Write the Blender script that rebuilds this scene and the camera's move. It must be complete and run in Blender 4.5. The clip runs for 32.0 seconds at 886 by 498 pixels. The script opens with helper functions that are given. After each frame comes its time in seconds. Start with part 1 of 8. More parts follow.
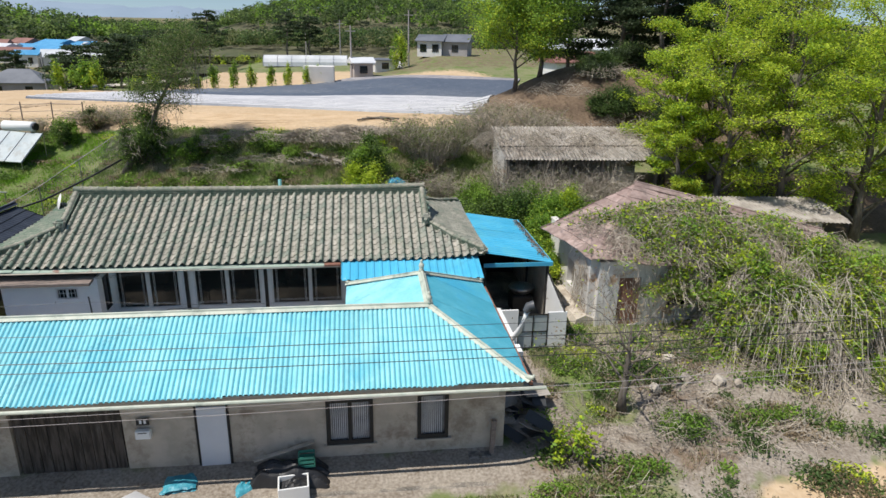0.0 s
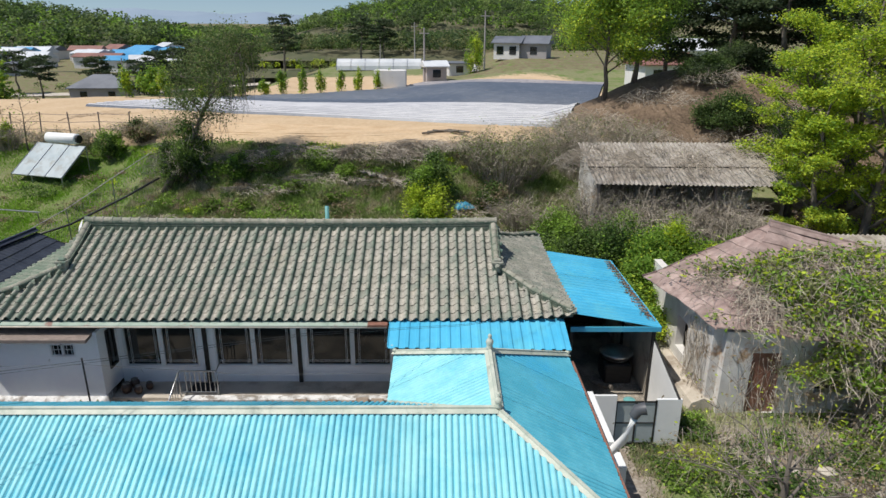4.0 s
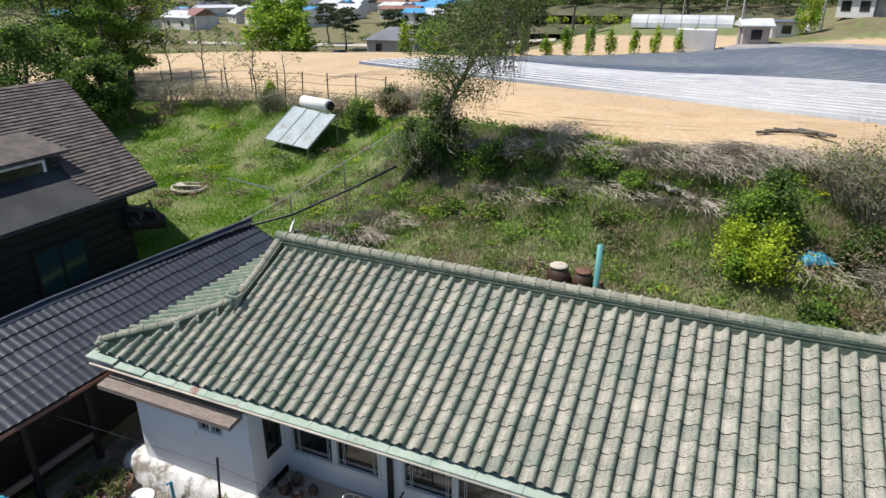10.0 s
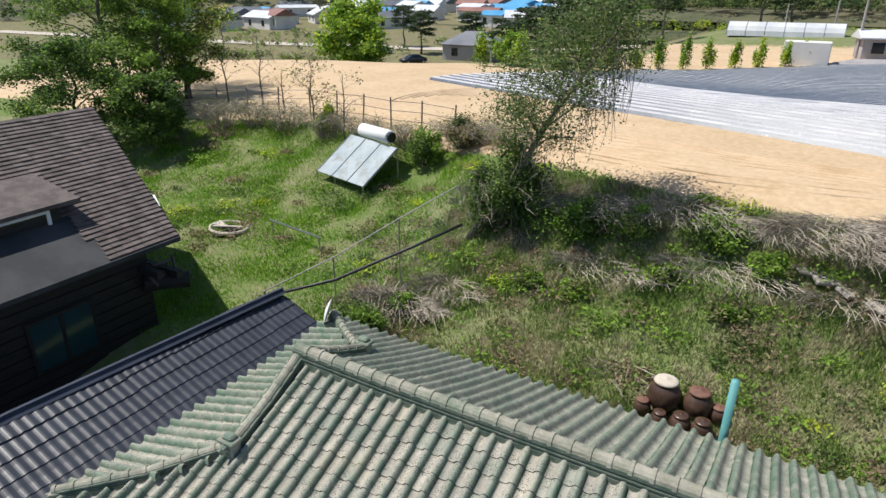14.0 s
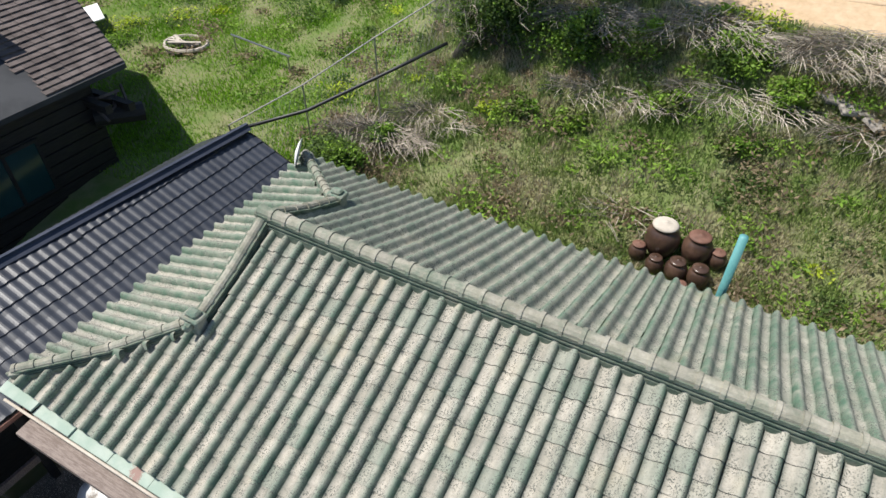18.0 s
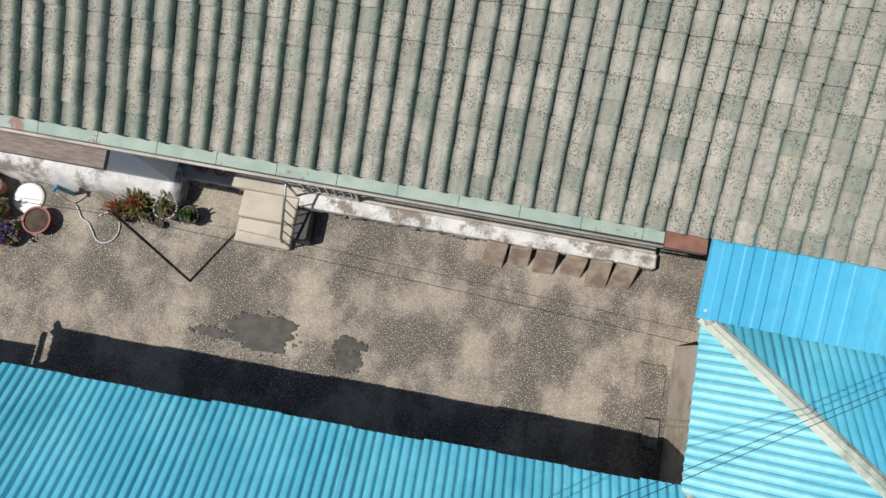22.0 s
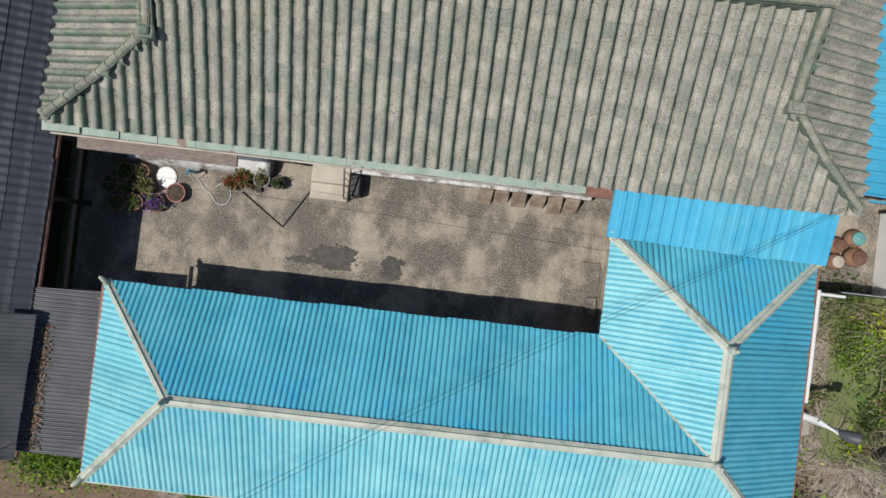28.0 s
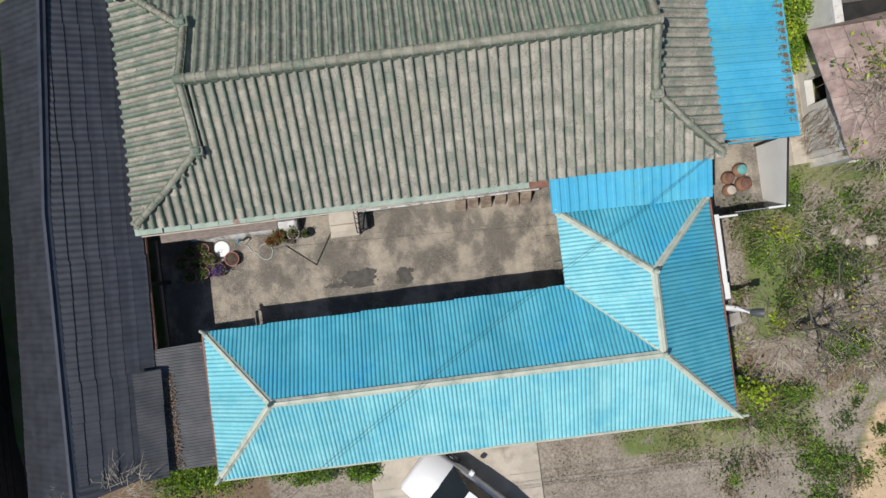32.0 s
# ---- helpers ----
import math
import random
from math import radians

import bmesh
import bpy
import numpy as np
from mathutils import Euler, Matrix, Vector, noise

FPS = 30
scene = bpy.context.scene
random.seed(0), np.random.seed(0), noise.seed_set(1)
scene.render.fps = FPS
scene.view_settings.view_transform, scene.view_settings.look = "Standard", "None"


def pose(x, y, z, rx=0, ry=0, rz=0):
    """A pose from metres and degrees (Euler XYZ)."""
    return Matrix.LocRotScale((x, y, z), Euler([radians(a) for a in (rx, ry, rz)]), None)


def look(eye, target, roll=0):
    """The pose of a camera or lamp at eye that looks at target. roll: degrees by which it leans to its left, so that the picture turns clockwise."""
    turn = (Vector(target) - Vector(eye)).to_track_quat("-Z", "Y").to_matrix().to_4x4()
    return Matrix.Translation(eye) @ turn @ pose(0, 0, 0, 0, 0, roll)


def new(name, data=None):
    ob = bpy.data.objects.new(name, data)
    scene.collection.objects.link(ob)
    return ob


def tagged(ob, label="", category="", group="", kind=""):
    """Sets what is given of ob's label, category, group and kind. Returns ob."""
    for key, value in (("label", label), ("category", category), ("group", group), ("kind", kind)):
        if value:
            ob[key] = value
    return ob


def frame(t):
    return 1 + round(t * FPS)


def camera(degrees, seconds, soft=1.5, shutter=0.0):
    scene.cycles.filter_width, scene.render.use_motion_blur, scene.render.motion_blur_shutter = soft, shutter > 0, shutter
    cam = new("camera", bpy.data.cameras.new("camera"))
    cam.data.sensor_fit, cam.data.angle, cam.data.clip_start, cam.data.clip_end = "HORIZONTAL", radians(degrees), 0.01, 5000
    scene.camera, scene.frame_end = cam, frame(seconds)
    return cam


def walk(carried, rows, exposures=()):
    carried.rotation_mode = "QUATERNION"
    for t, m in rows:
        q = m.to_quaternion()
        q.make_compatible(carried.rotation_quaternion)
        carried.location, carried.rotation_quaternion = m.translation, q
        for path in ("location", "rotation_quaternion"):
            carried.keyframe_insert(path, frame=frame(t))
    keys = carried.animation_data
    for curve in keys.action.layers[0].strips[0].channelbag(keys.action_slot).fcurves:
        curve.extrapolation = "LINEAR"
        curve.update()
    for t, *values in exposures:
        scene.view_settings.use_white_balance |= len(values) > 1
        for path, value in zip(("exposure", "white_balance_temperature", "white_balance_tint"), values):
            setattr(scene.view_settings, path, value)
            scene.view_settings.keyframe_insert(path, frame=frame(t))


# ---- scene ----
cam = camera(69.2, 32.0)
PATH = [
    (0, 1.822, -7.518, 10.017, 71.264, -0.962, -7.041),
    (0.5, 1.911, -6.989, 10.015, 71.263, -0.796, -5.884),
    (1, 2.001, -6.458, 10.057, 71.179, -0.541, -4.579),
    (1.5, 2.081, -5.898, 10.064, 71.174, -0.273, -2.773),
    (2, 2.136, -5.345, 10.090, 71.162, -0.232, -2.225),
    (2.5, 2.220, -4.770, 10.105, 71.166, -0.045, -1.856),
    (4.5, 2.296, -1.943, 9.881, 71.426, -0.696, 1.159),
    (5, 2.281, -1.297, 9.885, 71.379, -0.597, 4.551),
    (5.5, 2.251, -0.622, 9.879, 71.322, -0.432, 7.702),
    (6, 2.211, 0.065, 9.839, 71.394, -0.286, 9.199),
    (6.5, 2.120, 0.757, 9.803, 71.416, -0.167, 11.243),
    (7, 1.975, 1.479, 9.790, 71.388, -0.152, 13.505),
    (7.5, 1.834, 2.182, 9.802, 71.290, -0.168, 15.464),
    (8, 1.654, 2.847, 9.786, 70.920, -0.133, 17.385),
    (8.5, 1.430, 3.485, 9.772, 69.767, -0.067, 19.483),
    (9, 1.174, 4.117, 9.761, 68.415, 0.052, 21.749),
    (9.5, 0.904, 4.694, 9.785, 67.653, 0.018, 23.004),
    (10, 0.625, 5.204, 9.779, 67.622, 0.005, 23.719),
    (10.5, 0.379, 5.659, 9.755, 67.693, -0.007, 24.078),
    (11, 0.187, 6.098, 9.753, 67.696, -0.021, 24.486),
    (11.5, -0.019, 6.562, 9.781, 67.678, 0.016, 24.690),
    (12, -0.234, 7.037, 9.817, 67.712, -0.017, 24.927),
    (12.5, -0.449, 7.542, 9.877, 67.690, 0.045, 25.481),
    (13, -0.711, 8.068, 10.013, 67.644, -0.127, 26.957),
    (13.5, -1.024, 8.625, 10.149, 67.608, -0.118, 29.083),
    (14, -1.349, 9.207, 10.321, 67.549, -0.255, 30.322),
    (14.5, -1.675, 9.798, 10.493, 67.601, -0.283, 30.444),
    (16.5, -1.970, 10.860, 10.470, 64.368, 0.050, 29.961),
    (17, -2.000, 10.780, 10.465, 59.484, 0.089, 29.687),
    (17.5, -2.010, 10.740, 10.460, 54.527, 0.159, 29.418),
    (18, -2.010, 10.710, 10.460, 49.603, 0.136, 29.236),
    (18.5, -2.010, 10.710, 10.460, 44.605, 0.199, 28.113),
    (19, -2.010, 10.710, 10.460, 39.653, 0.264, 26.013),
    (19.5, -2.010, 10.710, 10.460, 34.796, 0.236, 23.390),
    (20, -2.010, 10.710, 10.460, 30.061, -0.172, 19.284),
    (20.5, -2.024, 10.691, 10.503, 25.111, -0.413, 15.537),
    (21, -1.970, 10.776, 10.498, 19.646, -0.074, 14.168),
    (21.5, -1.976, 10.758, 10.495, 14.584, -0.167, 12.685),
    (22, -1.991, 10.728, 10.479, 9.710, -0.331, 10.203),
    (22.5, -2.017, 10.665, 10.470, 5.025, -0.454, 8.460),
    (23, -1.994, 10.642, 10.442, 0.910, -0.278, 7.378),
    (23.5, -2.000, 10.700, 10.437, -0.485, -0.123, 7.138),
    (24, -2.031, 10.724, 10.602, -0.448, -0.110, 7.156),
    (24.5, -2.066, 10.744, 11.002, -0.213, -0.047, 7.142),
    (25, -2.087, 10.784, 11.584, -0.087, -0.022, 7.163),
    (25.5, -2.129, 10.823, 12.175, -0.139, -0.035, 7.153),
    (27.5, -2.248, 11.175, 15.074, 0.071, 0.001, 6.625),
    (28, -2.258, 11.098, 15.759, 0.221, -0.004, 6.668),
    (28.5, -2.298, 11.099, 16.464, 0.242, -0.003, 6.587),
    (29, -2.306, 11.095, 17.204, 0.300, 0.003, 6.192),
    (29.5, -2.286, 11.046, 17.862, 0.490, -0.003, 4.439),
    (30, -2.230, 11.037, 18.467, 0.506, 0.066, 1.549),
    (30.5, -2.223, 11.004, 19.084, 0.600, -0.019, -1.551),
    (31, -2.195, 10.962, 19.671, 0.729, -0.011, -3.672),
    (31.5, -2.175, 10.911, 20.216, 0.892, 0.043, -5.503),
    (32, -2.156, 10.855, 20.689, 1.065, 0.068, -7.142),
]
walk(cam, [(row[0], pose(*row[1:])) for row in PATH],
     [(0, 0.2), (1, 0.26), (2.5, 0.2), (5, 0.06), (7, 0.26), (9, 0.32), (12, 0.36), (14.5, 0.36), (17, 0.46), (18.2, 0.5), (20, 0.07), (21, 0.0), (22, -0.04), (24, -0.2), (28, -0.22), (32, -0.15)])


# ---- light ----
SUN = Vector((-0.48, -0.20, 1.0)).normalized()
world = bpy.data.worlds.new("sky")
scene.world = world
world.use_nodes = True
wt = world.node_tree
sky = wt.nodes.new("ShaderNodeTexSky")
sky.sky_type, sky.sun_disc = "NISHITA", False
sky.sun_elevation = math.asin(SUN.z)
sky.sun_rotation = math.atan2(SUN.x, SUN.y)
sky.air_density, sky.dust_density, sky.ozone_density = 1.0, 0.5, 2.0
wt.nodes["Background"].inputs[1].default_value = 0.092
way = wt.nodes.new("ShaderNodeTexCoord")
lifted = wt.nodes.new("ShaderNodeVectorMath")
lifted.operation = "ADD"
lifted.inputs[1].default_value = (0, 0, 0.07)
wt.links.new(way.outputs["Generated"], lifted.inputs[0])
wt.links.new(lifted.outputs[0], sky.inputs[0])
wt.links.new(sky.outputs[0], wt.nodes["Background"].inputs[0])
sun_data = bpy.data.lights.new("sun", "SUN")
sun_data.energy, sun_data.angle, sun_data.color = 4.4, radians(0.5), (1.0, 0.96, 0.90)
sun = new("sun", sun_data)
sun.matrix_world = look((0, 0, 60), (-SUN.x, -SUN.y, 60 - SUN.z))
scene.view_settings.exposure = 0.0


# ---- mesh helpers ----
class MB:
    """Collects vertices and faces; becomes one mesh."""

    def __init__(self):
        self.v, self.f, self.m = [], [], []

    def add(self, vs, fs, mi=0):
        o = len(self.v)
        self.v.extend(tuple(p) for p in vs)
        self.f.extend(tuple(o + i for i in f) for f in fs)
        self.m.extend([mi] * len(fs))
        return self

    def box(self, a, b, m=None, mi=0):
        (x0, y0, z0), (x1, y1, z1) = a, b
        vs = [Vector(p) for p in ((x0, y0, z0), (x1, y0, z0), (x1, y1, z0), (x0, y1, z0), (x0, y0, z1), (x1, y0, z1), (x1, y1, z1), (x0, y1, z1))]
        if m is not None:
            vs = [m @ p for p in vs]
        return self.add(vs, [(0, 3, 2, 1), (4, 5, 6, 7), (0, 1, 5, 4), (1, 2, 6, 5), (2, 3, 7, 6), (3, 0, 4, 7)], mi)

    def bevelled(self, a, b, r=0.01, m=None):
        """A box with chamfered upright and top edges."""
        (x0, y0, z0), (x1, y1, z1) = a, b
        ring = lambda i, z: [(x0 + r + i, y0 + i, z), (x1 - r - i, y0 + i, z), (x1 - i, y0 + r + i, z), (x1 - i, y1 - r - i, z), (x1 - r - i, y1 - i, z), (x0 + r + i, y1 - i, z), (x0 + i, y1 - r - i, z), (x0 + i, y0 + r + i, z)]
        vs = [Vector(p) for p in ring(0, z0) + ring(0, z1 - r) + ring(r, z1)]
        if m is not None:
            vs = [m @ p for p in vs]
        fs = [tuple(range(7, -1, -1)), tuple(range(16, 24))]
        for k in (0, 8):
            fs += [(k + i, k + (i + 1) % 8, k + 8 + (i + 1) % 8, k + 8 + i) for i in range(8)]
        return self.add(vs, fs)

    def tube(self, pts, rad, n=8, caps=True):
        pts = [Vector(p) for p in pts]
        rad = [rad] * len(pts) if not isinstance(rad, (list, tuple)) else rad
        vs, fs = [], []
        for i, p in enumerate(pts):
            d = (pts[min(i + 1, len(pts) - 1)] - pts[max(i - 1, 0)]).normalized()
            a = d.orthogonal().normalized() if abs(d.z) > 0.95 else d.cross(Vector((0, 0, 1))).normalized()
            b = d.cross(a)
            for k in range(n):
                w = 2 * math.pi * k / n
                vs.append(p + rad[i] * (math.cos(w) * a + math.sin(w) * b))
        for i in range(len(pts) - 1):
            fs += [(i * n + k, i * n + (k + 1) % n, (i + 1) * n + (k + 1) % n, (i + 1) * n + k) for k in range(n)]
        if caps:
            fs += [tuple(range(n - 1, -1, -1)), tuple(range((len(pts) - 1) * n, len(pts) * n))]
        return self.add(vs, fs)

    def lathe(self, prof, c, n=20):
        """prof: rows of radius and height, from the bottom."""
        vs, fs = [], []
        for r, z in prof:
            for k in range(n):
                w = 2 * math.pi * k / n
                vs.append((c[0] + r * math.cos(w), c[1] + r * math.sin(w), c[2] + z))
        for i in range(len(prof) - 1):
            fs += [(i * n + k, i * n + (k + 1) % n, (i + 1) * n + (k + 1) % n, (i + 1) * n + k) for k in range(n)]
        fs.append(tuple(range(n - 1, -1, -1)))
        fs.append(tuple(range((len(prof) - 1) * n, len(prof) * n)))
        return self.add(vs, fs)

    def mesh(self, name, mats, smooth=False):
        me = bpy.data.meshes.new(name)
        me.from_pydata(self.v, [], self.f)
        for m in mats if isinstance(mats, (list, tuple)) else [mats]:
            me.materials.append(m)
        if any(self.m):
            me.polygons.foreach_set("material_index", self.m)
        if smooth:
            me.polygons.foreach_set("use_smooth", [True] * len(me.polygons))
        me.update()
        return me


def part(name, mb, mats, parent=None, label="", smooth=False):
    ob = new(name, mb.mesh(name, mats, smooth))
    ob.parent = parent
    if label:
        ob["label"] = label
    return ob


def thing(name, label, category, group="", kind=""):
    return tagged(new(name), label, category, group, kind)


def solid(name, mb, mats, label, category, group="", kind="", smooth=False):
    return tagged(part(name, mb, mats, None, "", smooth), label, category, group, kind)


def share(name, me, parent, m=None):
    """A piece that shares a mesh."""
    ob = new(name, me)
    ob.parent = parent
    if m is not None:
        ob.matrix_basis = m
    return ob


# ---- materials ----
def material(name, c1, c2, scale=3.0, rough=0.8, metal=0.0, c3=None, scale3=0.6, mix3=(0.5, 0.65), bump=0.3, bscale=40.0, grain=0.25, gscale=60.0, piece=0.0, island=False, stretch=(1, 1, 1), spec=0.5, trans=0.0, spot=None):
    m = bpy.data.materials.new(name)
    m.use_nodes = True
    t = m.node_tree
    n, l = t.nodes, t.links
    b = n["Principled BSDF"]
    tc = n.new("ShaderNodeNewGeometry")
    mp = n.new("ShaderNodeMapping")
    mp.inputs["Scale"].default_value = stretch
    l.new(tc.outputs["Position"], mp.inputs[0])

    def tex(s, detail=4.0, ro=0.6):
        q = n.new("ShaderNodeTexNoise")
        q.inputs["Scale"].default_value, q.inputs["Detail"].default_value, q.inputs["Roughness"].default_value = s, detail, ro
        l.new(mp.outputs[0], q.inputs[0])
        return q.outputs[0]

    def ramp(src, lo, hi, a, z):
        q = n.new("ShaderNodeMapRange")
        for i, v in enumerate((lo, hi, a, z)):
            q.inputs[i + 1].default_value = v
        l.new(src, q.inputs[0])
        return q.outputs[0]

    def mix(fac, a, z, how="MIX"):
        q = n.new("ShaderNodeMix")
        q.data_type, q.blend_type = "RGBA", how
        for s, v in ((q.inputs[0], fac), (q.inputs[6], a), (q.inputs[7], z)):
            if isinstance(v, (int, float)):
                s.default_value = v
            elif isinstance(v, tuple):
                s.default_value = (*v, 1)
            else:
                l.new(v, s)
        return q.outputs[2]

    col = mix(ramp(tex(scale), 0.40, 0.60, 0, 1), c1, c2)
    if c3:
        col = mix(ramp(tex(scale3, 6.0, 0.7), mix3[0], mix3[1], 0, 1), col, c3)
    if spot:
        col = mix(ramp(tex(spot[1], 2.0, 0.5), spot[2], spot[3], 0, 1), col, spot[0])
    if piece or island:
        oi = n.new("ShaderNodeNewGeometry" if island else "ShaderNodeObjectInfo")
        src = oi.outputs["Random Per Island" if island else "Random"]
        col = mix(1.0, col, mix(src, tuple([1 - piece] * 3), tuple([1 + piece] * 3)), "MULTIPLY")
    fine = tex(gscale, 3.0, 0.7)
    if grain:
        col = mix(1.0, col, mix(fine, tuple([1 - grain] * 3), tuple([1 + grain] * 3)), "MULTIPLY")
    l.new(col, b.inputs["Base Color"])
    b.inputs["Roughness"].default_value = rough
    b.inputs["Metallic"].default_value = metal
    b.inputs["Specular IOR Level"].default_value = spec
    if trans:
        b.inputs["Subsurface Weight"].default_value = 0.0
        tr = n.new("ShaderNodeBsdfTranslucent")
        l.new(col, tr.inputs[0])
        ms = n.new("ShaderNodeMixShader")
        ms.inputs[0].default_value = trans
        l.new(b.outputs[0], ms.inputs[1])
        l.new(tr.outputs[0], ms.inputs[2])
        l.new(ms.outputs[0], n["Material Output"].inputs[0])
    if bump:
        bp = n.new("ShaderNodeBump")
        bp.inputs["Strength"].default_value, bp.inputs["Distance"].default_value = bump, 0.02
        l.new(tex(bscale, 4.0, 0.65), bp.inputs["Height"])
        l.new(bp.outputs[0], b.inputs["Normal"])
    return m


M = {}

def tile_material(name, island):
    """Weathered cement: pale worn pan and crown, green paint left on the sheltered flank, pits in patches."""
    m = bpy.data.materials.new(name)
    m.use_nodes = True
    t = m.node_tree
    n, l = t.nodes, t.links
    b = n["Principled BSDF"]
    b.inputs["Roughness"].default_value, b.inputs["Specular IOR Level"].default_value = 0.88, 0.3
    geo = n.new("ShaderNodeNewGeometry")

    def tex(sc, d=4.0, ro=0.6):
        q = n.new("ShaderNodeTexNoise")
        q.inputs["Scale"].default_value, q.inputs["Detail"].default_value, q.inputs["Roughness"].default_value = sc, d, ro
        l.new(geo.outputs["Position"], q.inputs[0])
        return q.outputs[0]

    def put(sock, v):
        if isinstance(v, (int, float)):
            sock.default_value = v
        elif isinstance(v, tuple):
            sock.default_value = (*v, 1)
        else:
            l.new(v, sock)

    def ramp(src, lo, hi, a=0.0, z=1.0):
        q = n.new("ShaderNodeMapRange")
        for i, v in enumerate((lo, hi, a, z)):
            q.inputs[i + 1].default_value = v
        l.new(src, q.inputs[0])
        return q.outputs[0]

    def mul(a, c, how="MULTIPLY"):
        q = n.new("ShaderNodeMath")
        q.operation = how
        put(q.inputs[0], a)
        put(q.inputs[1], c)
        return q.outputs[0]

    def mix(f, a, c, how="MIX"):
        q = n.new("ShaderNodeMix")
        q.data_type, q.blend_type = "RGBA", how
        put(q.inputs[0], f)
        put(q.inputs[6], a)
        put(q.inputs[7], c)
        return q.outputs[2]

    if island:
        rnd = geo.outputs["Random Per Island"]
    else:
        rnd = n.new("ShaderNodeObjectInfo").outputs["Random"]
    other = mul(mul(rnd, 37.3), 1.0, "FRACT")
    col = mix(ramp(tex(2.2), 0.38, 0.62), (0.32, 0.30, 0.252), (0.45, 0.415, 0.357))
    col = mix(ramp(tex(16.0, 5.0, 0.7), 0.42, 0.66, 0.0, 0.45), col, (0.23, 0.225, 0.195))
    col = mix(1.0, col, mix(rnd, (0.89, 0.89, 0.89), (1.10, 1.09, 1.07)), "MULTIPLY")
    col = mix(ramp(other, 0.72, 0.98, 0.0, 0.6), col, (0.215, 0.245, 0.20))
    at = n.new("ShaderNodeAttribute")
    at.attribute_name = "paint"
    keep = mul(at.outputs["Fac"], ramp(tex(3.4, 5.0), 0.30, 0.62, 0.45, 1.0))
    col = mix(keep, col, mix(ramp(tex(7.0), 0.4, 0.62), (0.080, 0.160, 0.105), (0.135, 0.200, 0.140)))
    pits = mul(ramp(tex(46.0, 2.0, 0.5), 0.53, 0.60), ramp(tex(4.5, 2.0), 0.42, 0.56, 0.18, 0.9))
    col = mix(pits, col, (0.10, 0.105, 0.09))
    col = mix(ramp(tex(1.1, 3.0), 0.60, 0.72, 0.0, 0.35), col, (0.33, 0.29, 0.19))
    l.new(col, b.inputs["Base Color"])
    bp = n.new("ShaderNodeBump")
    bp.inputs["Strength"].default_value, bp.inputs["Distance"].default_value = 0.45, 0.02
    l.new(tex(34.0, 4.0, 0.65), bp.inputs["Height"])
    l.new(bp.outputs[0], b.inputs["Normal"])
    return m


M["tile"] = tile_material("weathered_cement_tile", False)
M["tile_rest"] = tile_material("weathered_cement_tile_far", True)
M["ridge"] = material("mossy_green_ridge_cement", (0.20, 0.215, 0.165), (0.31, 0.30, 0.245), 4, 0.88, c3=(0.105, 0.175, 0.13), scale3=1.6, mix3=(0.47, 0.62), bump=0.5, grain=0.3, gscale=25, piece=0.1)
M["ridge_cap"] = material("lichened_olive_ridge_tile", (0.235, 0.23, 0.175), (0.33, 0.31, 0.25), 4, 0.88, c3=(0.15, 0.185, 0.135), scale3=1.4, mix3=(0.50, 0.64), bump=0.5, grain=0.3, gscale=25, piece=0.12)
# Ridge courses: darker and greener than the caps above them.
M["ridge_side"] = material("dark_green_ridge_courses", (0.085, 0.12, 0.085), (0.15, 0.175, 0.13), 5, 0.9, c3=(0.20, 0.195, 0.15), scale3=2.2, mix3=(0.55, 0.68), bump=0.6, grain=0.35, gscale=22)
M["gutter"] = material("flaking_pale_green_sheet", (0.27, 0.35, 0.285), (0.36, 0.42, 0.355), 2.2, 0.7, c3=(0.26, 0.16, 0.13), scale3=2.4, mix3=(0.61, 0.66), bump=0.1, grain=0.12)
M["wood_trim"] = material("old_brown_timber", (0.17, 0.13, 0.11), (0.26, 0.21, 0.18), 6, 0.8, stretch=(1, 8, 8), bump=0.3)
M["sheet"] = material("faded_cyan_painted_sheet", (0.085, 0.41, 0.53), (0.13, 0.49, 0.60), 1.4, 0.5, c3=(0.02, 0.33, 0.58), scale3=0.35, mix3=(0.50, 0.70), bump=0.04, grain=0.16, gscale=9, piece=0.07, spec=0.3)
M["sheet_pale"] = material("pale_cyan_sheet", (0.21, 0.55, 0.61), (0.28, 0.62, 0.66), 1.4, 0.5, c3=(0.09, 0.44, 0.58), scale3=0.4, mix3=(0.52, 0.72), bump=0.04, grain=0.16, gscale=9, piece=0.06, spec=0.3)
M["sheet_new"] = material("bright_blue_painted_sheet", (0.060, 0.38, 0.58), (0.085, 0.43, 0.63), 0.8, 0.5, c3=(0.10, 0.44, 0.58), scale3=0.9, bump=0.04, grain=0.12, gscale=9, piece=0.06, spec=0.35)
M["flash"] = material("weathered_cream_flashing", (0.42, 0.46, 0.38), (0.52, 0.54, 0.45), 3, 0.6, c3=(0.20, 0.24, 0.20), scale3=1.6, mix3=(0.55, 0.7), bump=0.1)
M["dark_tile"] = material("charcoal_metal_tile", (0.025, 0.028, 0.036), (0.036, 0.040, 0.050), 2, 0.40, bump=0.08, grain=0.25, gscale=10, spec=0.7)
M["dark_trim"] = material("dark_navy_sheet", (0.040, 0.048, 0.068), (0.055, 0.062, 0.085), 2, 0.55, bump=0.05, spec=0.15)
M["grey_sheet"] = material("grey_corrugated_sheet", (0.055, 0.058, 0.062), (0.085, 0.085, 0.09), 1.5, 0.5, c3=(0.14, 0.11, 0.09), scale3=0.8, mix3=(0.6, 0.75), bump=0.1)
M["white"] = material("white_painted_plaster", (0.86, 0.87, 0.90), (0.90, 0.91, 0.93), 2, 0.75, c3=(0.36, 0.36, 0.36), scale3=2.2, mix3=(0.66, 0.70), bump=0.25, grain=0.05)
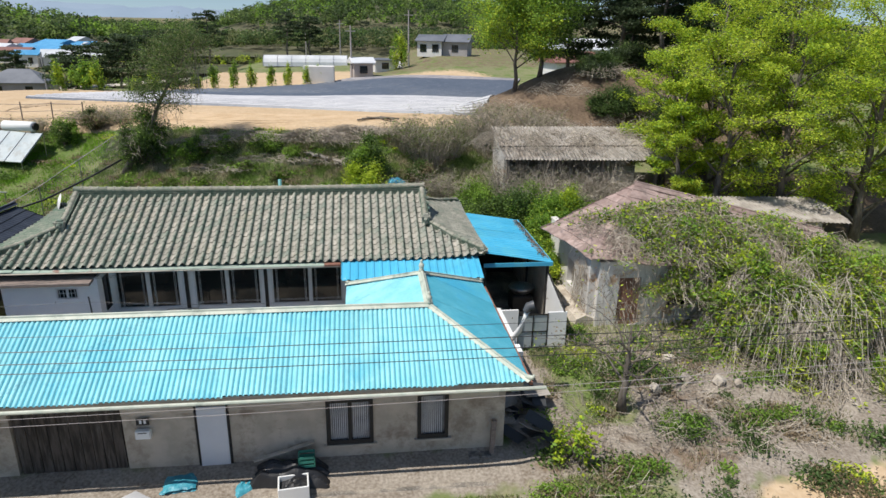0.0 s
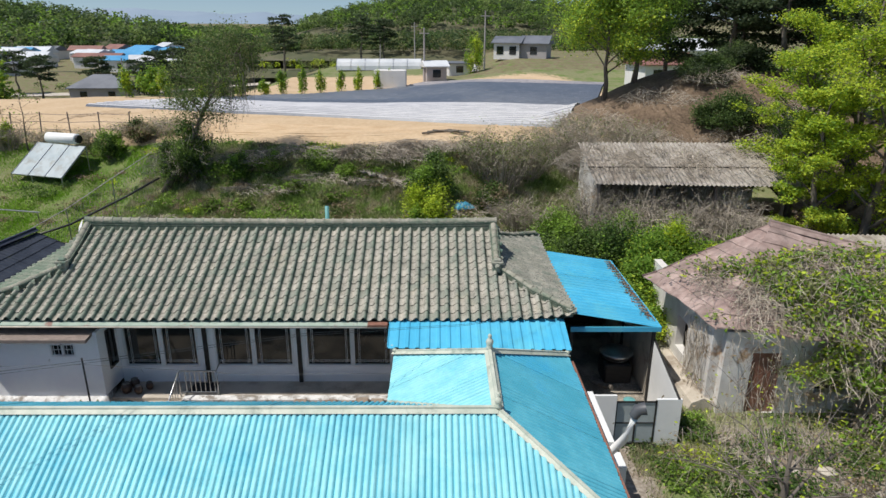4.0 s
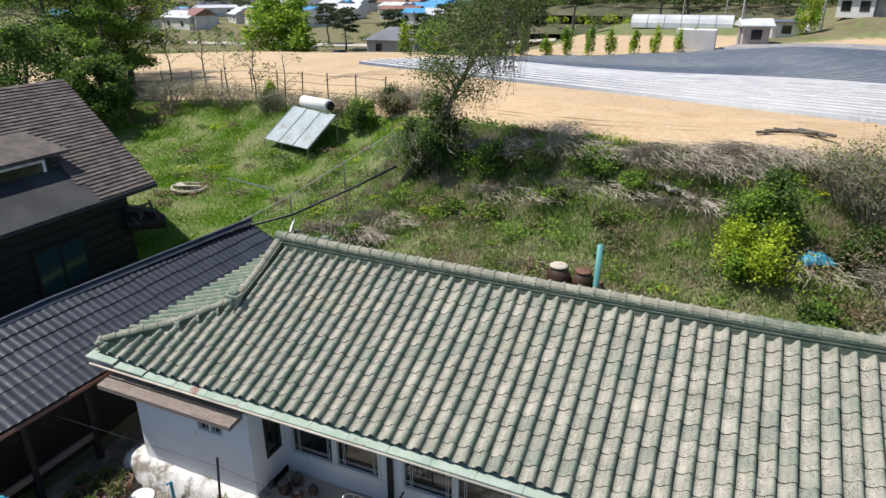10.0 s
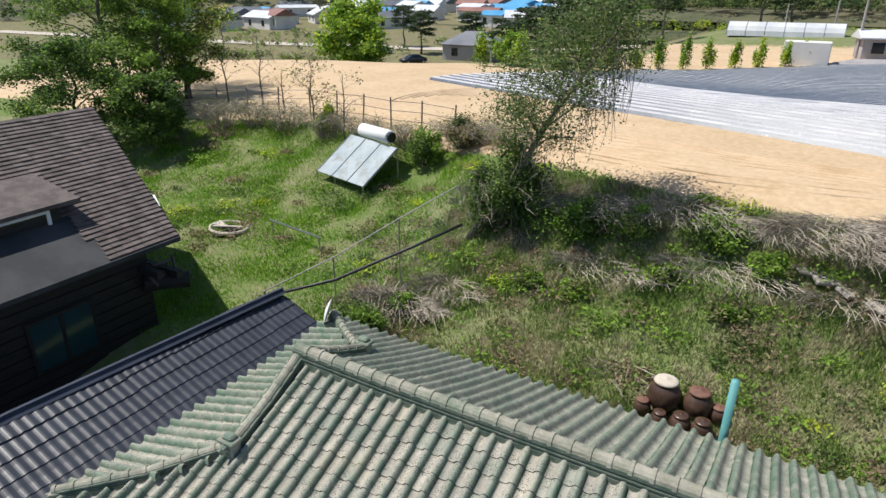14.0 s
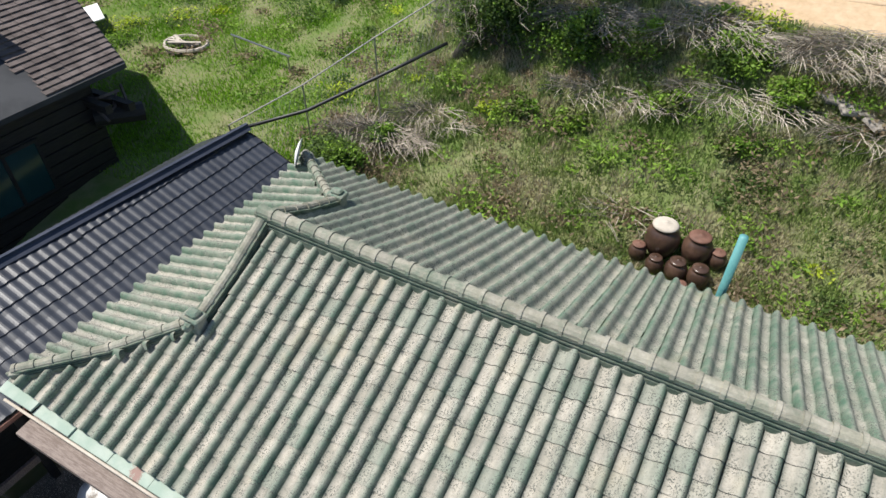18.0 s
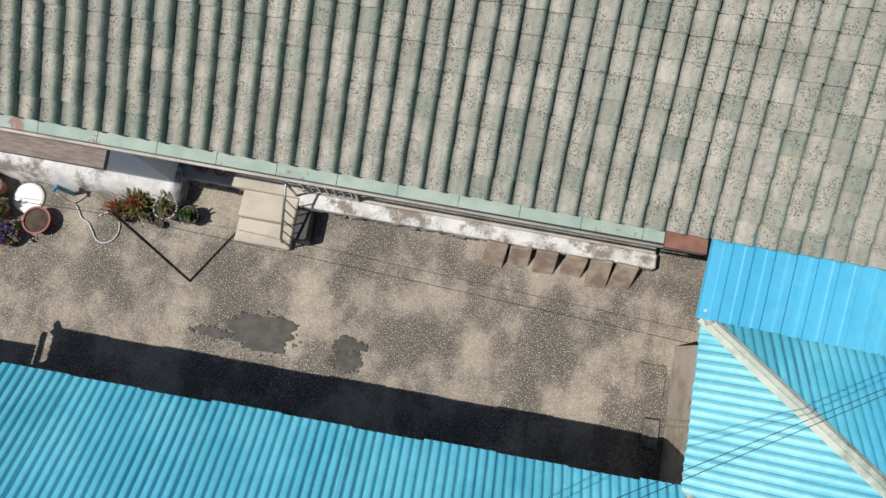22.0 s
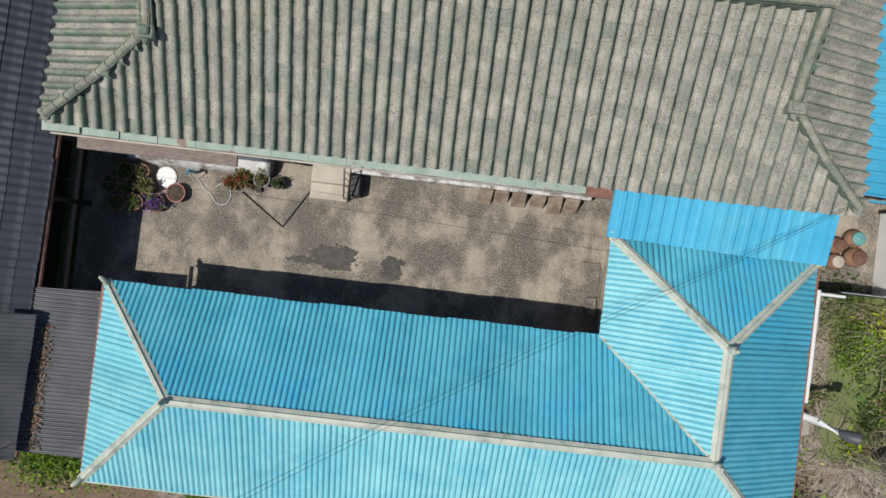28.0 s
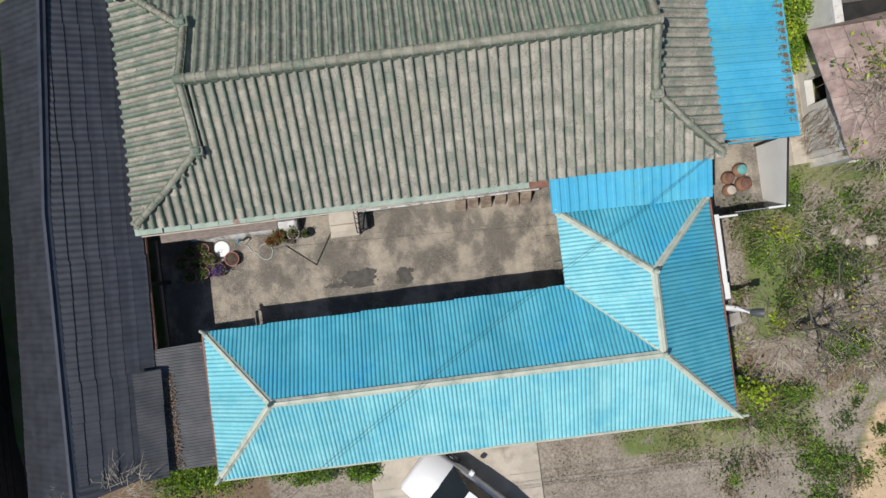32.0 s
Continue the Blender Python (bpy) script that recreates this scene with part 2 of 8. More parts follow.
M["whitepanel"] = material("white_sandwich_panel", (0.74, 0.74, 0.72), (0.80, 0.80, 0.78), 1, 0.5, bump=0.03, grain=0.04)
M["mud"] = material("beige_earth_plaster", (0.42, 0.37, 0.30), (0.52, 0.46, 0.38), 1.6, 0.9, c3=(0.27, 0.22, 0.17), scale3=1.2, bump=0.3, grain=0.15)
M["concrete"] = material("stained_yard_concrete", (0.115, 0.101, 0.083), (0.235, 0.203, 0.165), 1.0, 0.92, c3=(0.39, 0.335, 0.26), scale3=1.0, mix3=(0.48, 0.66), bump=0.5, bscale=60, grain=0.6, gscale=30, spot=((0.50, 0.46, 0.40), 62.0, 0.58, 0.64), stretch=(1, 0.75, 1))
M["lip"] = material("worn_whitewashed_edge", (0.55, 0.54, 0.52), (0.72, 0.71, 0.69), 3.0, 0.9, c3=(0.24, 0.21, 0.18), scale3=2.2, mix3=(0.48, 0.58), bump=0.4, grain=0.2)
# Tile joints: dirt together with the lips' shadow line, both as dark colour.
M["joint_shade"] = material("dark_joint_and_lip_shade", (0.045, 0.052, 0.04), (0.085, 0.09, 0.07), 6, 0.95, bump=0)
# Darker blue puts the shading of the sheets' valleys into colour.
M["sheet_valley_shade"] = material("shade_toned_valley_of_cyan_sheet", (0.045, 0.27, 0.38), (0.075, 0.35, 0.46), 2.5, 0.6, c3=(0.05, 0.21, 0.29), scale3=0.6, bump=0, grain=0.2, spec=0.2)
M["twig_pale"] = material("bleached_vine_stems", (0.33, 0.29, 0.235), (0.50, 0.45, 0.375), 3, 0.9, bump=0, island=True, piece=0.3)
M["concrete_pale"] = material("pale_concrete", (0.44, 0.39, 0.32), (0.54, 0.48, 0.40), 1.5, 0.9, c3=(0.30, 0.26, 0.21), scale3=0.8, bump=0.25, grain=0.2)
M["stone"] = material("dark_rubble_stone", (0.10, 0.095, 0.085), (0.24, 0.22, 0.19), 6, 0.9, bump=0.6, bscale=14, grain=0.3)
M["glass"] = material("dark_window_glass", (0.012, 0.016, 0.016), (0.016, 0.020, 0.019), 1, 0.06, bump=0, grain=0, spec=0.6)
M["frame"] = material("white_window_frame", (0.70, 0.72, 0.74), (0.76, 0.77, 0.79), 3, 0.45, bump=0.03, grain=0.03)
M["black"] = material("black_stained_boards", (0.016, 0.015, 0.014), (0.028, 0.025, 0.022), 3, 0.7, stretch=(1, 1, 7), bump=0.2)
M["shingle"] = material("brown_wood_shingle", (0.075, 0.060, 0.055), (0.12, 0.098, 0.088), 3, 0.85, bump=0.3, grain=0.25, piece=0.15)
M["felt"] = material("black_roof_felt", (0.025, 0.027, 0.030), (0.045, 0.047, 0.05), 1, 0.75, bump=0.2)
M["rust"] = material("rusty_brown_metal", (0.20, 0.09, 0.06), (0.27, 0.13, 0.09), 4, 0.7, bump=0.2)
M["steel"] = material("dull_steel", (0.42, 0.42, 0.42), (0.5, 0.5, 0.5), 4, 0.35, 0.9, bump=0.05)
M["black_plastic"] = material("black_plastic", (0.014, 0.014, 0.015), (0.022, 0.022, 0.024), 3, 0.45, bump=0.1)
M["bark"] = material("grey_brown_bark", (0.09, 0.075, 0.06), (0.16, 0.14, 0.115), 6, 0.9, stretch=(1, 1, 0.3), bump=0.6, bscale=25)
M["twig"] = material("dry_grey_twigs", (0.26, 0.22, 0.17), (0.44, 0.385, 0.31), 3, 0.9, bump=0, island=True, piece=0.3)
M["slab"] = material("brown_slate_slab", (0.22, 0.165, 0.125), (0.36, 0.29, 0.225), 4, 0.8, bump=0.3, grain=0.2)
M["grey_gate"] = material("pale_grey_gate_sheet", (0.34, 0.38, 0.38), (0.40, 0.44, 0.44), 2, 0.5, bump=0.08)
M["gate_wood"] = material("dark_weathered_gate_boards", (0.030, 0.024, 0.019), (0.085, 0.07, 0.058), 2.5, 0.8, c3=(0.15, 0.135, 0.12), scale3=1.2, mix3=(0.55, 0.72), stretch=(5, 1, 0.6), bump=0.3)
M["door_white"] = material("pale_grey_door_panel", (0.62, 0.64, 0.68), (0.68, 0.69, 0.72), 1, 0.5, bump=0.02, grain=0.03)
M["paper"] = material("grey_window_paper", (0.16, 0.16, 0.165), (0.28, 0.27, 0.27), 3, 0.6, bump=0.1)
M["tarp_teal"] = material("teal_tarpaulin", (0.03, 0.23, 0.31), (0.06, 0.32, 0.40), 5, 0.5, bump=0.4, bscale=14)
M["crate_green"] = material("green_crate_plastic", (0.03, 0.20, 0.15), (0.05, 0.26, 0.19), 4, 0.5, bump=0.05)
M["car_white"] = material("white_car_paint", (0.78, 0.78, 0.79), (0.80, 0.80, 0.81), 1, 0.22, bump=0, grain=0, spec=0.6)
M["soil"] = material("tan_bare_soil", (0.46, 0.33, 0.20), (0.56, 0.42, 0.275), 0.6, 0.95, bump=0.3, bscale=8, grain=0.15, gscale=9)
LEAF = dict(bump=0, grain=0, island=True, rough=0.6, spec=0.3, trans=0.45)
M["leaf_spring"] = material("fresh_yellow_green_leaves", (0.40, 0.51, 0.035), (0.52, 0.61, 0.06), 0.5, piece=0.35, **LEAF)
M["leaf_green"] = material("mid_green_leaves", (0.17, 0.30, 0.04), (0.26, 0.40, 0.06), 0.6, piece=0.4, **LEAF)
M["leaf_dark"] = material("dark_green_leaves", (0.075, 0.13, 0.035), (0.125, 0.195, 0.05), 0.6, piece=0.4, **LEAF)
M["leaf_pine"] = material("pine_needles", (0.05, 0.078, 0.036), (0.085, 0.12, 0.052), 0.6, piece=0.35, **LEAF)
M["leaf_dry"] = material("dry_tan_leaves", (0.24, 0.185, 0.11), (0.33, 0.26, 0.17), 0.6, piece=0.4, **LEAF)
M["leaf_olive"] = material("grey_olive_leaves", (0.17, 0.19, 0.075), (0.26, 0.27, 0.12), 0.6, piece=0.4, **LEAF)
M["grass"] = material("bank_grass_blades", (0.185, 0.28, 0.065), (0.30, 0.37, 0.125), 0.5, c3=(0.48, 0.43, 0.29), scale3=1.3, mix3=(0.47, 0.58), piece=0.4, **LEAF)
M["lawn"] = material("fresh_lawn_blades", (0.155, 0.32, 0.022), (0.235, 0.42, 0.035), 0.4, c3=(0.34, 0.31, 0.15), scale3=0.5, mix3=(0.56, 0.68), piece=0.35, **LEAF)
M["straw"] = material("dry_straw_blades", (0.33, 0.285, 0.18), (0.46, 0.40, 0.27), 0.5, c3=(0.15, 0.22, 0.05), scale3=0.7, mix3=(0.50, 0.62), piece=0.4, **LEAF)
M["wood_far"] = material("far_woodland_leaves", (0.065, 0.105, 0.04), (0.12, 0.17, 0.06), 0.05, piece=0.4, **LEAF)


# ---- ground ----
def lerp(x, xs, ys):
    return float(np.interp(x, xs, ys))


def smooth(a, b, x):
    k = min(1.0, max(0.0, (x - a) / (b - a)))
    return k * k * (3 - 2 * k)


def bank_edge(x):
    """The y of the upper field's southern edge."""
    return lerp(x, (-60, -30, -22, -14, -8, -4, 3, 8, 14, 60), (30, 31, 32.5, 31, 28.5, 27.5, 27.3, 29, 33, 33))


def land(x, y):
    """Height of the ground."""
    e = bank_edge(x)
    far = lerp(y, (28, 60, 100, 200, 400, 900), (4.95, 3.5, 1.7, 0.6, 2.0, 6.0))
    far = lerp(x + 0.15 * (y - 30), (-160, -80, -24, -6), (-1.0, 1.0, 4.3, far)) if y < 95 else lerp(x, (-140, -40, 0), (-1.0, min(0.2, far), far))
    drop = smooth(60, 80, y) * smooth(-17, -27, x)
    far = far * (1 - drop) - 0.8 * drop
    if y > 70 and x > 0:
        far += 2.4 * smooth(75, 105, y) * smooth(4, 16, x)
    foot = 1.1 if x > -12 else lerp(x, (-40, -12), (1.9, 1.1))
    k = (y - 20.0) / max(1.0, e - 20.0)
    w = smooth(-9.5, -14, x)
    bank = lerp(k, (0.0, 0.25, 0.55, 0.85, 1.0, 1.15), (foot, foot + 0.55, foot + 1.75 - 0.75 * w, foot + 3.2 - 1.3 * w, far - 0.25 - 0.2 * w, far))
    up = lerp(y, (6.5, 14, 19), (0, 0.25, 1)) if x > 8.5 else (1.0 if y > 19 else 0.0)
    if x < -11.5 and y <= 19:
        up = smooth(12, 19, y)
    low = lerp(y, (5.0, 7.0), (-0.6, -0.12)) if x < 5.6 else lerp(y, (3.5, 8.5), (-0.5, -0.03))
    z = low + (bank - low) * up if y < 20 else bank
    # the wooded mound
    if x > 5:
        r = math.hypot((x - 18.2) / 11, (y - 34.5) / 7.5)
        z += 3.0 * smooth(1.0, 0.15, r)
    sink = 2.8 * smooth(50, 68, y) * smooth(-22, -38, x) + 0.9 * smooth(40, 62, y) * smooth(98, 78, y) * smooth(8, -4, x) * smooth(-40, -24, x)
    return z + 0.33 * smooth(0.5, 1.0, k) + 0.0215 * max(0.0, y - 28) - sink


axis_x = [-900, -600, -400, -280, -200, -150, -115, -90, -72, -60, -50] + list(np.arange(-42, 30.01, 0.6)) + [32, 35, 39, 44, 50, 60, 75, 95, 130, 190, 280, 420, 650, 900]
axis_y = [-300, -150, -80, -45, -30, -20, -14, -10] + list(np.arange(-7, 40.01, 0.6)) + [42, 44, 46, 49, 52, 56, 61, 67, 74, 82, 92, 105, 125, 150, 185, 240, 320, 450, 650, 950, 1300]
g = MB()
nx, ny = len(axis_x), len(axis_y)
zone = []
for yy in axis_y:
    for xx in axis_x:
        h = land(xx, yy)
        rough = 0.10 if (20 < yy < bank_edge(xx) + 0.5 or xx > 9) else 0.03
        near = 1.0 if abs(xx) < 50 and yy < 60 else 0.0
        h += near * rough * noise.noise(Vector((xx * 0.9, yy * 0.9, 3.1)))
        g.v.append((xx, yy, h))
        e = bank_edge(xx)
        # red: bare soil, green: grass, blue: gravel and litter
        soil = smooth(e - 0.8, e + 0.3, yy) * smooth(24, 14, xx) * smooth(112, 92, yy) * smooth(-75, -50, xx + 0.1 * yy)
        if xx > 2:
            soil *= smooth(90, 82, yy)
        if xx < -18:
            soil *= smooth(62, 54, yy)
        soil = max(soil, 0.85 * smooth(10.2, 12.0, xx + 0.35 * (4.8 - yy)) * smooth(5.4, 3.8, yy - 0.1 * (xx - 10)))
        litter = smooth(5.6, 6.2, xx) * smooth(9.8, 8.2, xx) * smooth(12.5, 10.0, yy) * smooth(4.5, 6.0, yy)
        litter = max(litter, 0.75 * smooth(5.6, 6.4, xx) * smooth(20, 17, xx) * smooth(-4, 0, yy) * smooth(13, 11, yy))
        litter = max(litter, 0.85 * smooth(8.0, 6.0, xx) * smooth(-12, -9, xx) * smooth(7.5, 6.0, yy))
        soil = max(soil, 0.75 * smooth(7.5, 9.0, xx) * smooth(15, 11.5, xx) * smooth(28, 30, yy) * smooth(38, 35, yy))
        # green strip beside the path and scrub in front of the eave
        green = smooth(7.0, 7.7, xx) * smooth(9.8, 8.9, xx) * smooth(6.6, 7.6, yy) * smooth(11.6, 10.8, yy)
        green = max(green, 0.5 * smooth(2.0, 3.2, xx) * smooth(9.8, 8.8, xx) * smooth(3.2, 3.8, yy) * smooth(5.6, 5.0, yy))
        litter = min(litter, 1.0 - soil) * (1.0 - green)
        brown = smooth(9.5, 12, xx + 0.6 * (yy - 31)) * smooth(33, 28, xx) * smooth(26.5, 29.5, yy) * smooth(46, 41, yy)
        if xx > 2 and yy > 84:
            brown = max(brown, 0.5)
        # Brown here puts the shadow over the front-west corner into the ground colour.
        if xx < -8.8 and yy < 6.5:
            brown = max(brown, 0.75)
        if yy > 62 and xx < -20:
            brown = max(brown, 0.5)
        brown = max(brown, 0.40 * smooth(-7, -4, xx) * smooth(e - 3.2, e - 1.6, yy) * smooth(e + 0.6, e - 0.3, yy))
        brown = max(brown, 0.44 * (1.0 - green) * smooth(5.7, 6.1, xx) * smooth(13.5, 11.5, xx) * smooth(3.6, 5.4, yy) * smooth(12.2, 11.0, yy))
        brown = max(brown, 0.8 * smooth(8.5, 11, xx) * smooth(18.5, 20, yy) * smooth(28, 25, yy))
        zone.append((soil, 1.0 - max(soil, litter), litter, brown))
for j in range(ny - 1):
    for i in range(nx - 1):
        a = j * nx + i
        g.f.append((a, a + 1, a + nx + 1, a + nx))
        g.m.append(0)


def ground_material():
    m = bpy.data.materials.new("earth_and_grass")
    m.use_nodes = True
    t = m.node_tree
    n, l = t.nodes, t.links
    b = n["Principled BSDF"]
    b.inputs["Roughness"].default_value = 0.95
    b.inputs["Specular IOR Level"].default_value = 0.2
    tc = n.new("ShaderNodeNewGeometry")
    at = n.new("ShaderNodeVertexColor")
    at.layer_name = "zone"
    sep = n.new("ShaderNodeSeparateColor")
    l.new(at.outputs[0], sep.inputs[0])

    def tex(s, d=5.0):
        q = n.new("ShaderNodeTexNoise")
        q.inputs["Scale"].default_value, q.inputs["Detail"].default_value = s, d
        l.new(tc.outputs["Position"], q.inputs[0])
        return q.outputs[0]

    def two(s, lo, hi, a, z):
        r = n.new("ShaderNodeMapRange")
        r.inputs[1].default_value, r.inputs[2].default_value = lo, hi
        l.new(tex(s), r.inputs[0])
        return mix(r.outputs[0], a, z)

    def mix(f, a, z, how="MIX"):
        q = n.new("ShaderNodeMix")
        q.data_type, q.blend_type = "RGBA", how
        for s, v in ((q.inputs[0], f), (q.inputs[6], a), (q.inputs[7], z)):
            if isinstance(v, float):
                s.default_value = v
            elif isinstance(v, tuple):
                s.default_value = (*v, 1)
            else:
                l.new(v, s)
        return q.outputs[2]

    grass = mix(0.5, two(0.55, 0.38, 0.54, (0.115, 0.185, 0.04), (0.26, 0.235, 0.145)), two(3.0, 0.35, 0.65, (0.075, 0.135, 0.025), (0.18, 0.19, 0.075)))
    soil = mix(0.5, two(0.5, 0.35, 0.65, (0.47, 0.335, 0.20), (0.57, 0.43, 0.28)), two(5.0, 0.35, 0.65, (0.42, 0.30, 0.18), (0.58, 0.44, 0.29)))
    litter = mix(0.5, two(1.2, 0.4, 0.6, (0.30, 0.25, 0.19), (0.19, 0.145, 0.10)), two(14.0, 0.3, 0.7, (0.13, 0.11, 0.09), (0.46, 0.42, 0.37)))
    edge = n.new("ShaderNodeMath")
    edge.operation = "MULTIPLY_ADD"
    l.new(tex(1.6, 6.0), edge.inputs[0])
    edge.inputs[1].default_value, edge.inputs[2].default_value = 0.9, -0.45

    def mask(ch):
        a = n.new("ShaderNodeMath")
        a.operation = "ADD"
        l.new(sep.outputs[ch], a.inputs[0])
        l.new(edge.outputs[0], a.inputs[1])
        r = n.new("ShaderNodeMapRange")
        r.inputs[1].default_value, r.inputs[2].default_value = 0.4, 0.6
        l.new(a.outputs[0], r.inputs[0])
        return r.outputs[0]

    leafy = mix(0.5, two(1.0, 0.4, 0.6, (0.15, 0.105, 0.07), (0.235, 0.165, 0.11)), two(10.0, 0.3, 0.7, (0.07, 0.05, 0.035), (0.24, 0.175, 0.12)))
    al = n.new("ShaderNodeMath")
    al.operation = "ADD"
    l.new(at.outputs[1], al.inputs[0])
    l.new(edge.outputs[0], al.inputs[1])
    ar = n.new("ShaderNodeMapRange")
    ar.inputs[1].default_value, ar.inputs[2].default_value = 0.4, 0.6
    l.new(al.outputs[0], ar.inputs[0])
    col = mix(ar.outputs[0], mix(mask(2), mix(mask(0), grass, soil), litter), leafy)
    l.new(col, b.inputs["Base Color"])
    bp = n.new("ShaderNodeBump")
    bp.inputs["Strength"].default_value, bp.inputs["Distance"].default_value = 0.5, 0.05
    l.new(tex(9.0, 6.0), bp.inputs["Height"])
    l.new(bp.outputs[0], b.inputs["Normal"])
    return m


M["ground"] = ground_material()
ground = solid("ground", g, M["ground"], "grassy bank, bare tan field soil and gravel round the houses", "ground", kind="structure", smooth=True)
layer = ground.data.color_attributes.new("zone", "FLOAT_COLOR", "POINT")
layer.data.foreach_set("color", [c for z4 in zone for c in z4])

yard = MB()
NYX, NYY = 40, 22
for j in range(NYY + 1):
    for i in range(NYX + 1):
        x, y = -11.2 + 20.0 * i / NYX, 6.3 + 8.4 * j / NYY
        yard.v.append((x, y, 0.012 * noise.noise(Vector((x * 0.8, y * 0.8, 0))) if x < 5.8 else 0.02 * noise.noise(Vector((x, y, 5)))))
for j in range(NYY):
    for i in range(NYX):
        a = j * (NYX + 1) + i
        x, y = -11.2 + 20.0 * (i + 0.5) / NYX, 6.3 + 8.4 * (j + 0.5) / NYY
        if (x > 5.9 and (x > 8.3 or y < 11.2)) or (x < 5.9 and y < 6.9):
            continue
        yard.f.append((a, a + 1, a + NYX + 2, a + NYX + 1))
        yard.m.append(0)
solid("pavement", yard, M["concrete"], "stained grey-brown concrete floor of the courtyard", "pavement", kind="structure")


# ---- roofs of sheet metal ----
def span(poly, u, o, du, dv):
    """The v interval in which the line at u crosses a convex polygon of the plan."""
    vs = []
    q = [((p[0] - o[0]) * du[0] + (p[1] - o[1]) * du[1], (p[0] - o[0]) * dv[0] + (p[1] - o[1]) * dv[1]) for p in poly]
    for (u0, v0), (u1, v1) in zip(q, q[1:] + q[:1]):
        if (u0 - u) * (u1 - u) <= 0 and abs(u1 - u0) > 1e-9:
            vs.append(v0 + (v1 - v0) * (u - u0) / (u1 - u0))
    return (min(vs), max(vs)) if len(vs) > 1 else None


def wave(pitch, h):
    return lambda u: 0.5 * h * (1 + math.cos(2 * math.pi * u / pitch))


def groove(pitch, h):
    """Rounded ribs with narrow sunken valleys between them."""
    return lambda u: h * (1 - abs(math.cos(math.pi * u / pitch)) ** 5)


def rib(pitch, h, w=0.22):
    def f(u):
        k = (u / pitch) % 1.0
        return h * max(0.0, min(1.0, (w - abs(k - 0.5)) / 0.07))
    return f


def sheets(parent, poly, eave, slope_dir, z0, rise, prof, du, width, mat, step=None, name="sheet", lap=0.006, thick=0.004, valley=None):
    """Ribbed sheets over one plane of a roof. poly: its plan; eave: a point on the eave; slope_dir: uphill in plan; z0: height at the eave; rise: per metre."""
    dv = Vector(slope_dir).normalized()
    duv = Vector((dv.y, -dv.x))
    us = [(p[0] - eave[0]) * duv.x + (p[1] - eave[1]) * duv.y for p in poly]
    lo, hi = min(us), max(us)
    count = max(1, round((hi - lo) / width))
    for k in range(count):
        a, b = lo + (hi - lo) * k / count, lo + (hi - lo) * (k + 1) / count
        n = max(2, round((b - a) / du))
        mb = MB()
        rows = []
        for i in range(n + 1):
            u = a + (b - a) * i / n
            s = span(poly, min(max(u, lo + 1e-4), hi - 1e-4), eave, duv, dv)
            v0, v1 = s if s else (0, 0)
            v0 -= 0.012 * ((k * 7) % 3)
            cuts = [v0, v1] if not step else [v0] + [v0 + step * j for j in range(1, int((v1 - v0) / step) + 1)] + [v1]
            rows.append((u, cuts))
        m = max(len(c) for _, c in rows)
        grid = []
        for u, cuts in rows:
            cuts = cuts + [cuts[-1]] * (m - len(cuts))
            line = []
            for j in range(m - 1):
                for v, lift in ((cuts[j], 0.032 if step else 0.0), (cuts[j + 1], 0.0)):
                    p = Vector((eave[0], eave[1])) + duv * u + dv * v
                    line.append((p.x, p.y, z0 + rise * v + prof(u) + lift + lap * (k % 2)))
            grid.append(line)
        c = len(grid[0])
        vs = [p for line in grid for p in line] + [(p[0], p[1], p[2] - thick) for line in grid for p in line]
        nn = len(grid)
        fs = []
        for i in range(nn - 1):
            for j in range(c - 1):
                q = i * c + j
                fs.append((q, q + c, q + c + 1, q + 1))
        # Faces low in the profile get the painted valley shade.
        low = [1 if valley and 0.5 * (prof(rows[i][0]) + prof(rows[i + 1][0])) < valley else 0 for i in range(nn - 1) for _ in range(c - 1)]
        off = nn * c
        for i in range(nn - 1):
            q = i * c
            fs.append((q, off + q, off + q + c, q + c))
            fs.append((off + q, off + q + c - 1, off + q + 2 * c - 1, off + q + c))
        mb.add(vs, fs)
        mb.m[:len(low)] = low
        part(name, mb, [mat, M["sheet_valley_shade"]] if valley else mat, parent)


def capping(parent, pts, w, h, mat, name="ridge_cap", label=""):
    """A folded strip of flashing with a raised roll along its middle."""
    mb = MB()
    pts = [Vector(p) for p in pts]
    prof = [(-w, -0.5 * w), (-0.35 * w, 0.0), (-0.3 * w, h), (0.3 * w, h), (0.35 * w, 0.0), (w, -0.5 * w), (0, -0.55 * w)]
    vs, fs = [], []
    for i, p in enumerate(pts):
        d = (pts[min(i + 1, len(pts) - 1)] - pts[max(i - 1, 0)]).normalized()
        s = d.cross(Vector((0, 0, 1))).normalized()
        up = s.cross(d)
        vs += [p + s * a + up * b for a, b in prof]
    n = len(prof)
    for i in range(len(pts) - 1):
        fs += [(i * n + k, i * n + (k + 1) % n, (i + 1) * n + (k + 1) % n, (i + 1) * n + k) for k in range(n)]
    fs += [tuple(range(n)), tuple(range((len(pts) - 1) * n, len(pts) * n))[::-1]]
    mb.add(vs, fs)
    return part(name, mb, mat, parent, label)


# plan of the low L-shaped building
BW, BE, BJ = (-7.26, 7.61, 3.30), (3.44, 7.63, 3.30), (3.45, 9.87, 3.34)
CNW, CSW, CSE, CIN = (-9.25, 9.68, 2.18), (-9.29, 5.43, 2.22), (5.64, 5.45, 2.22), (1.24, 9.72, 2.18)
CWN, CEN = (1.22, 11.86, 2.26), (5.62, 11.80, 2.24)

front_house = thing("farm_building", "low L-shaped building with faded cyan corrugated roof and earth-plastered walls", "house")


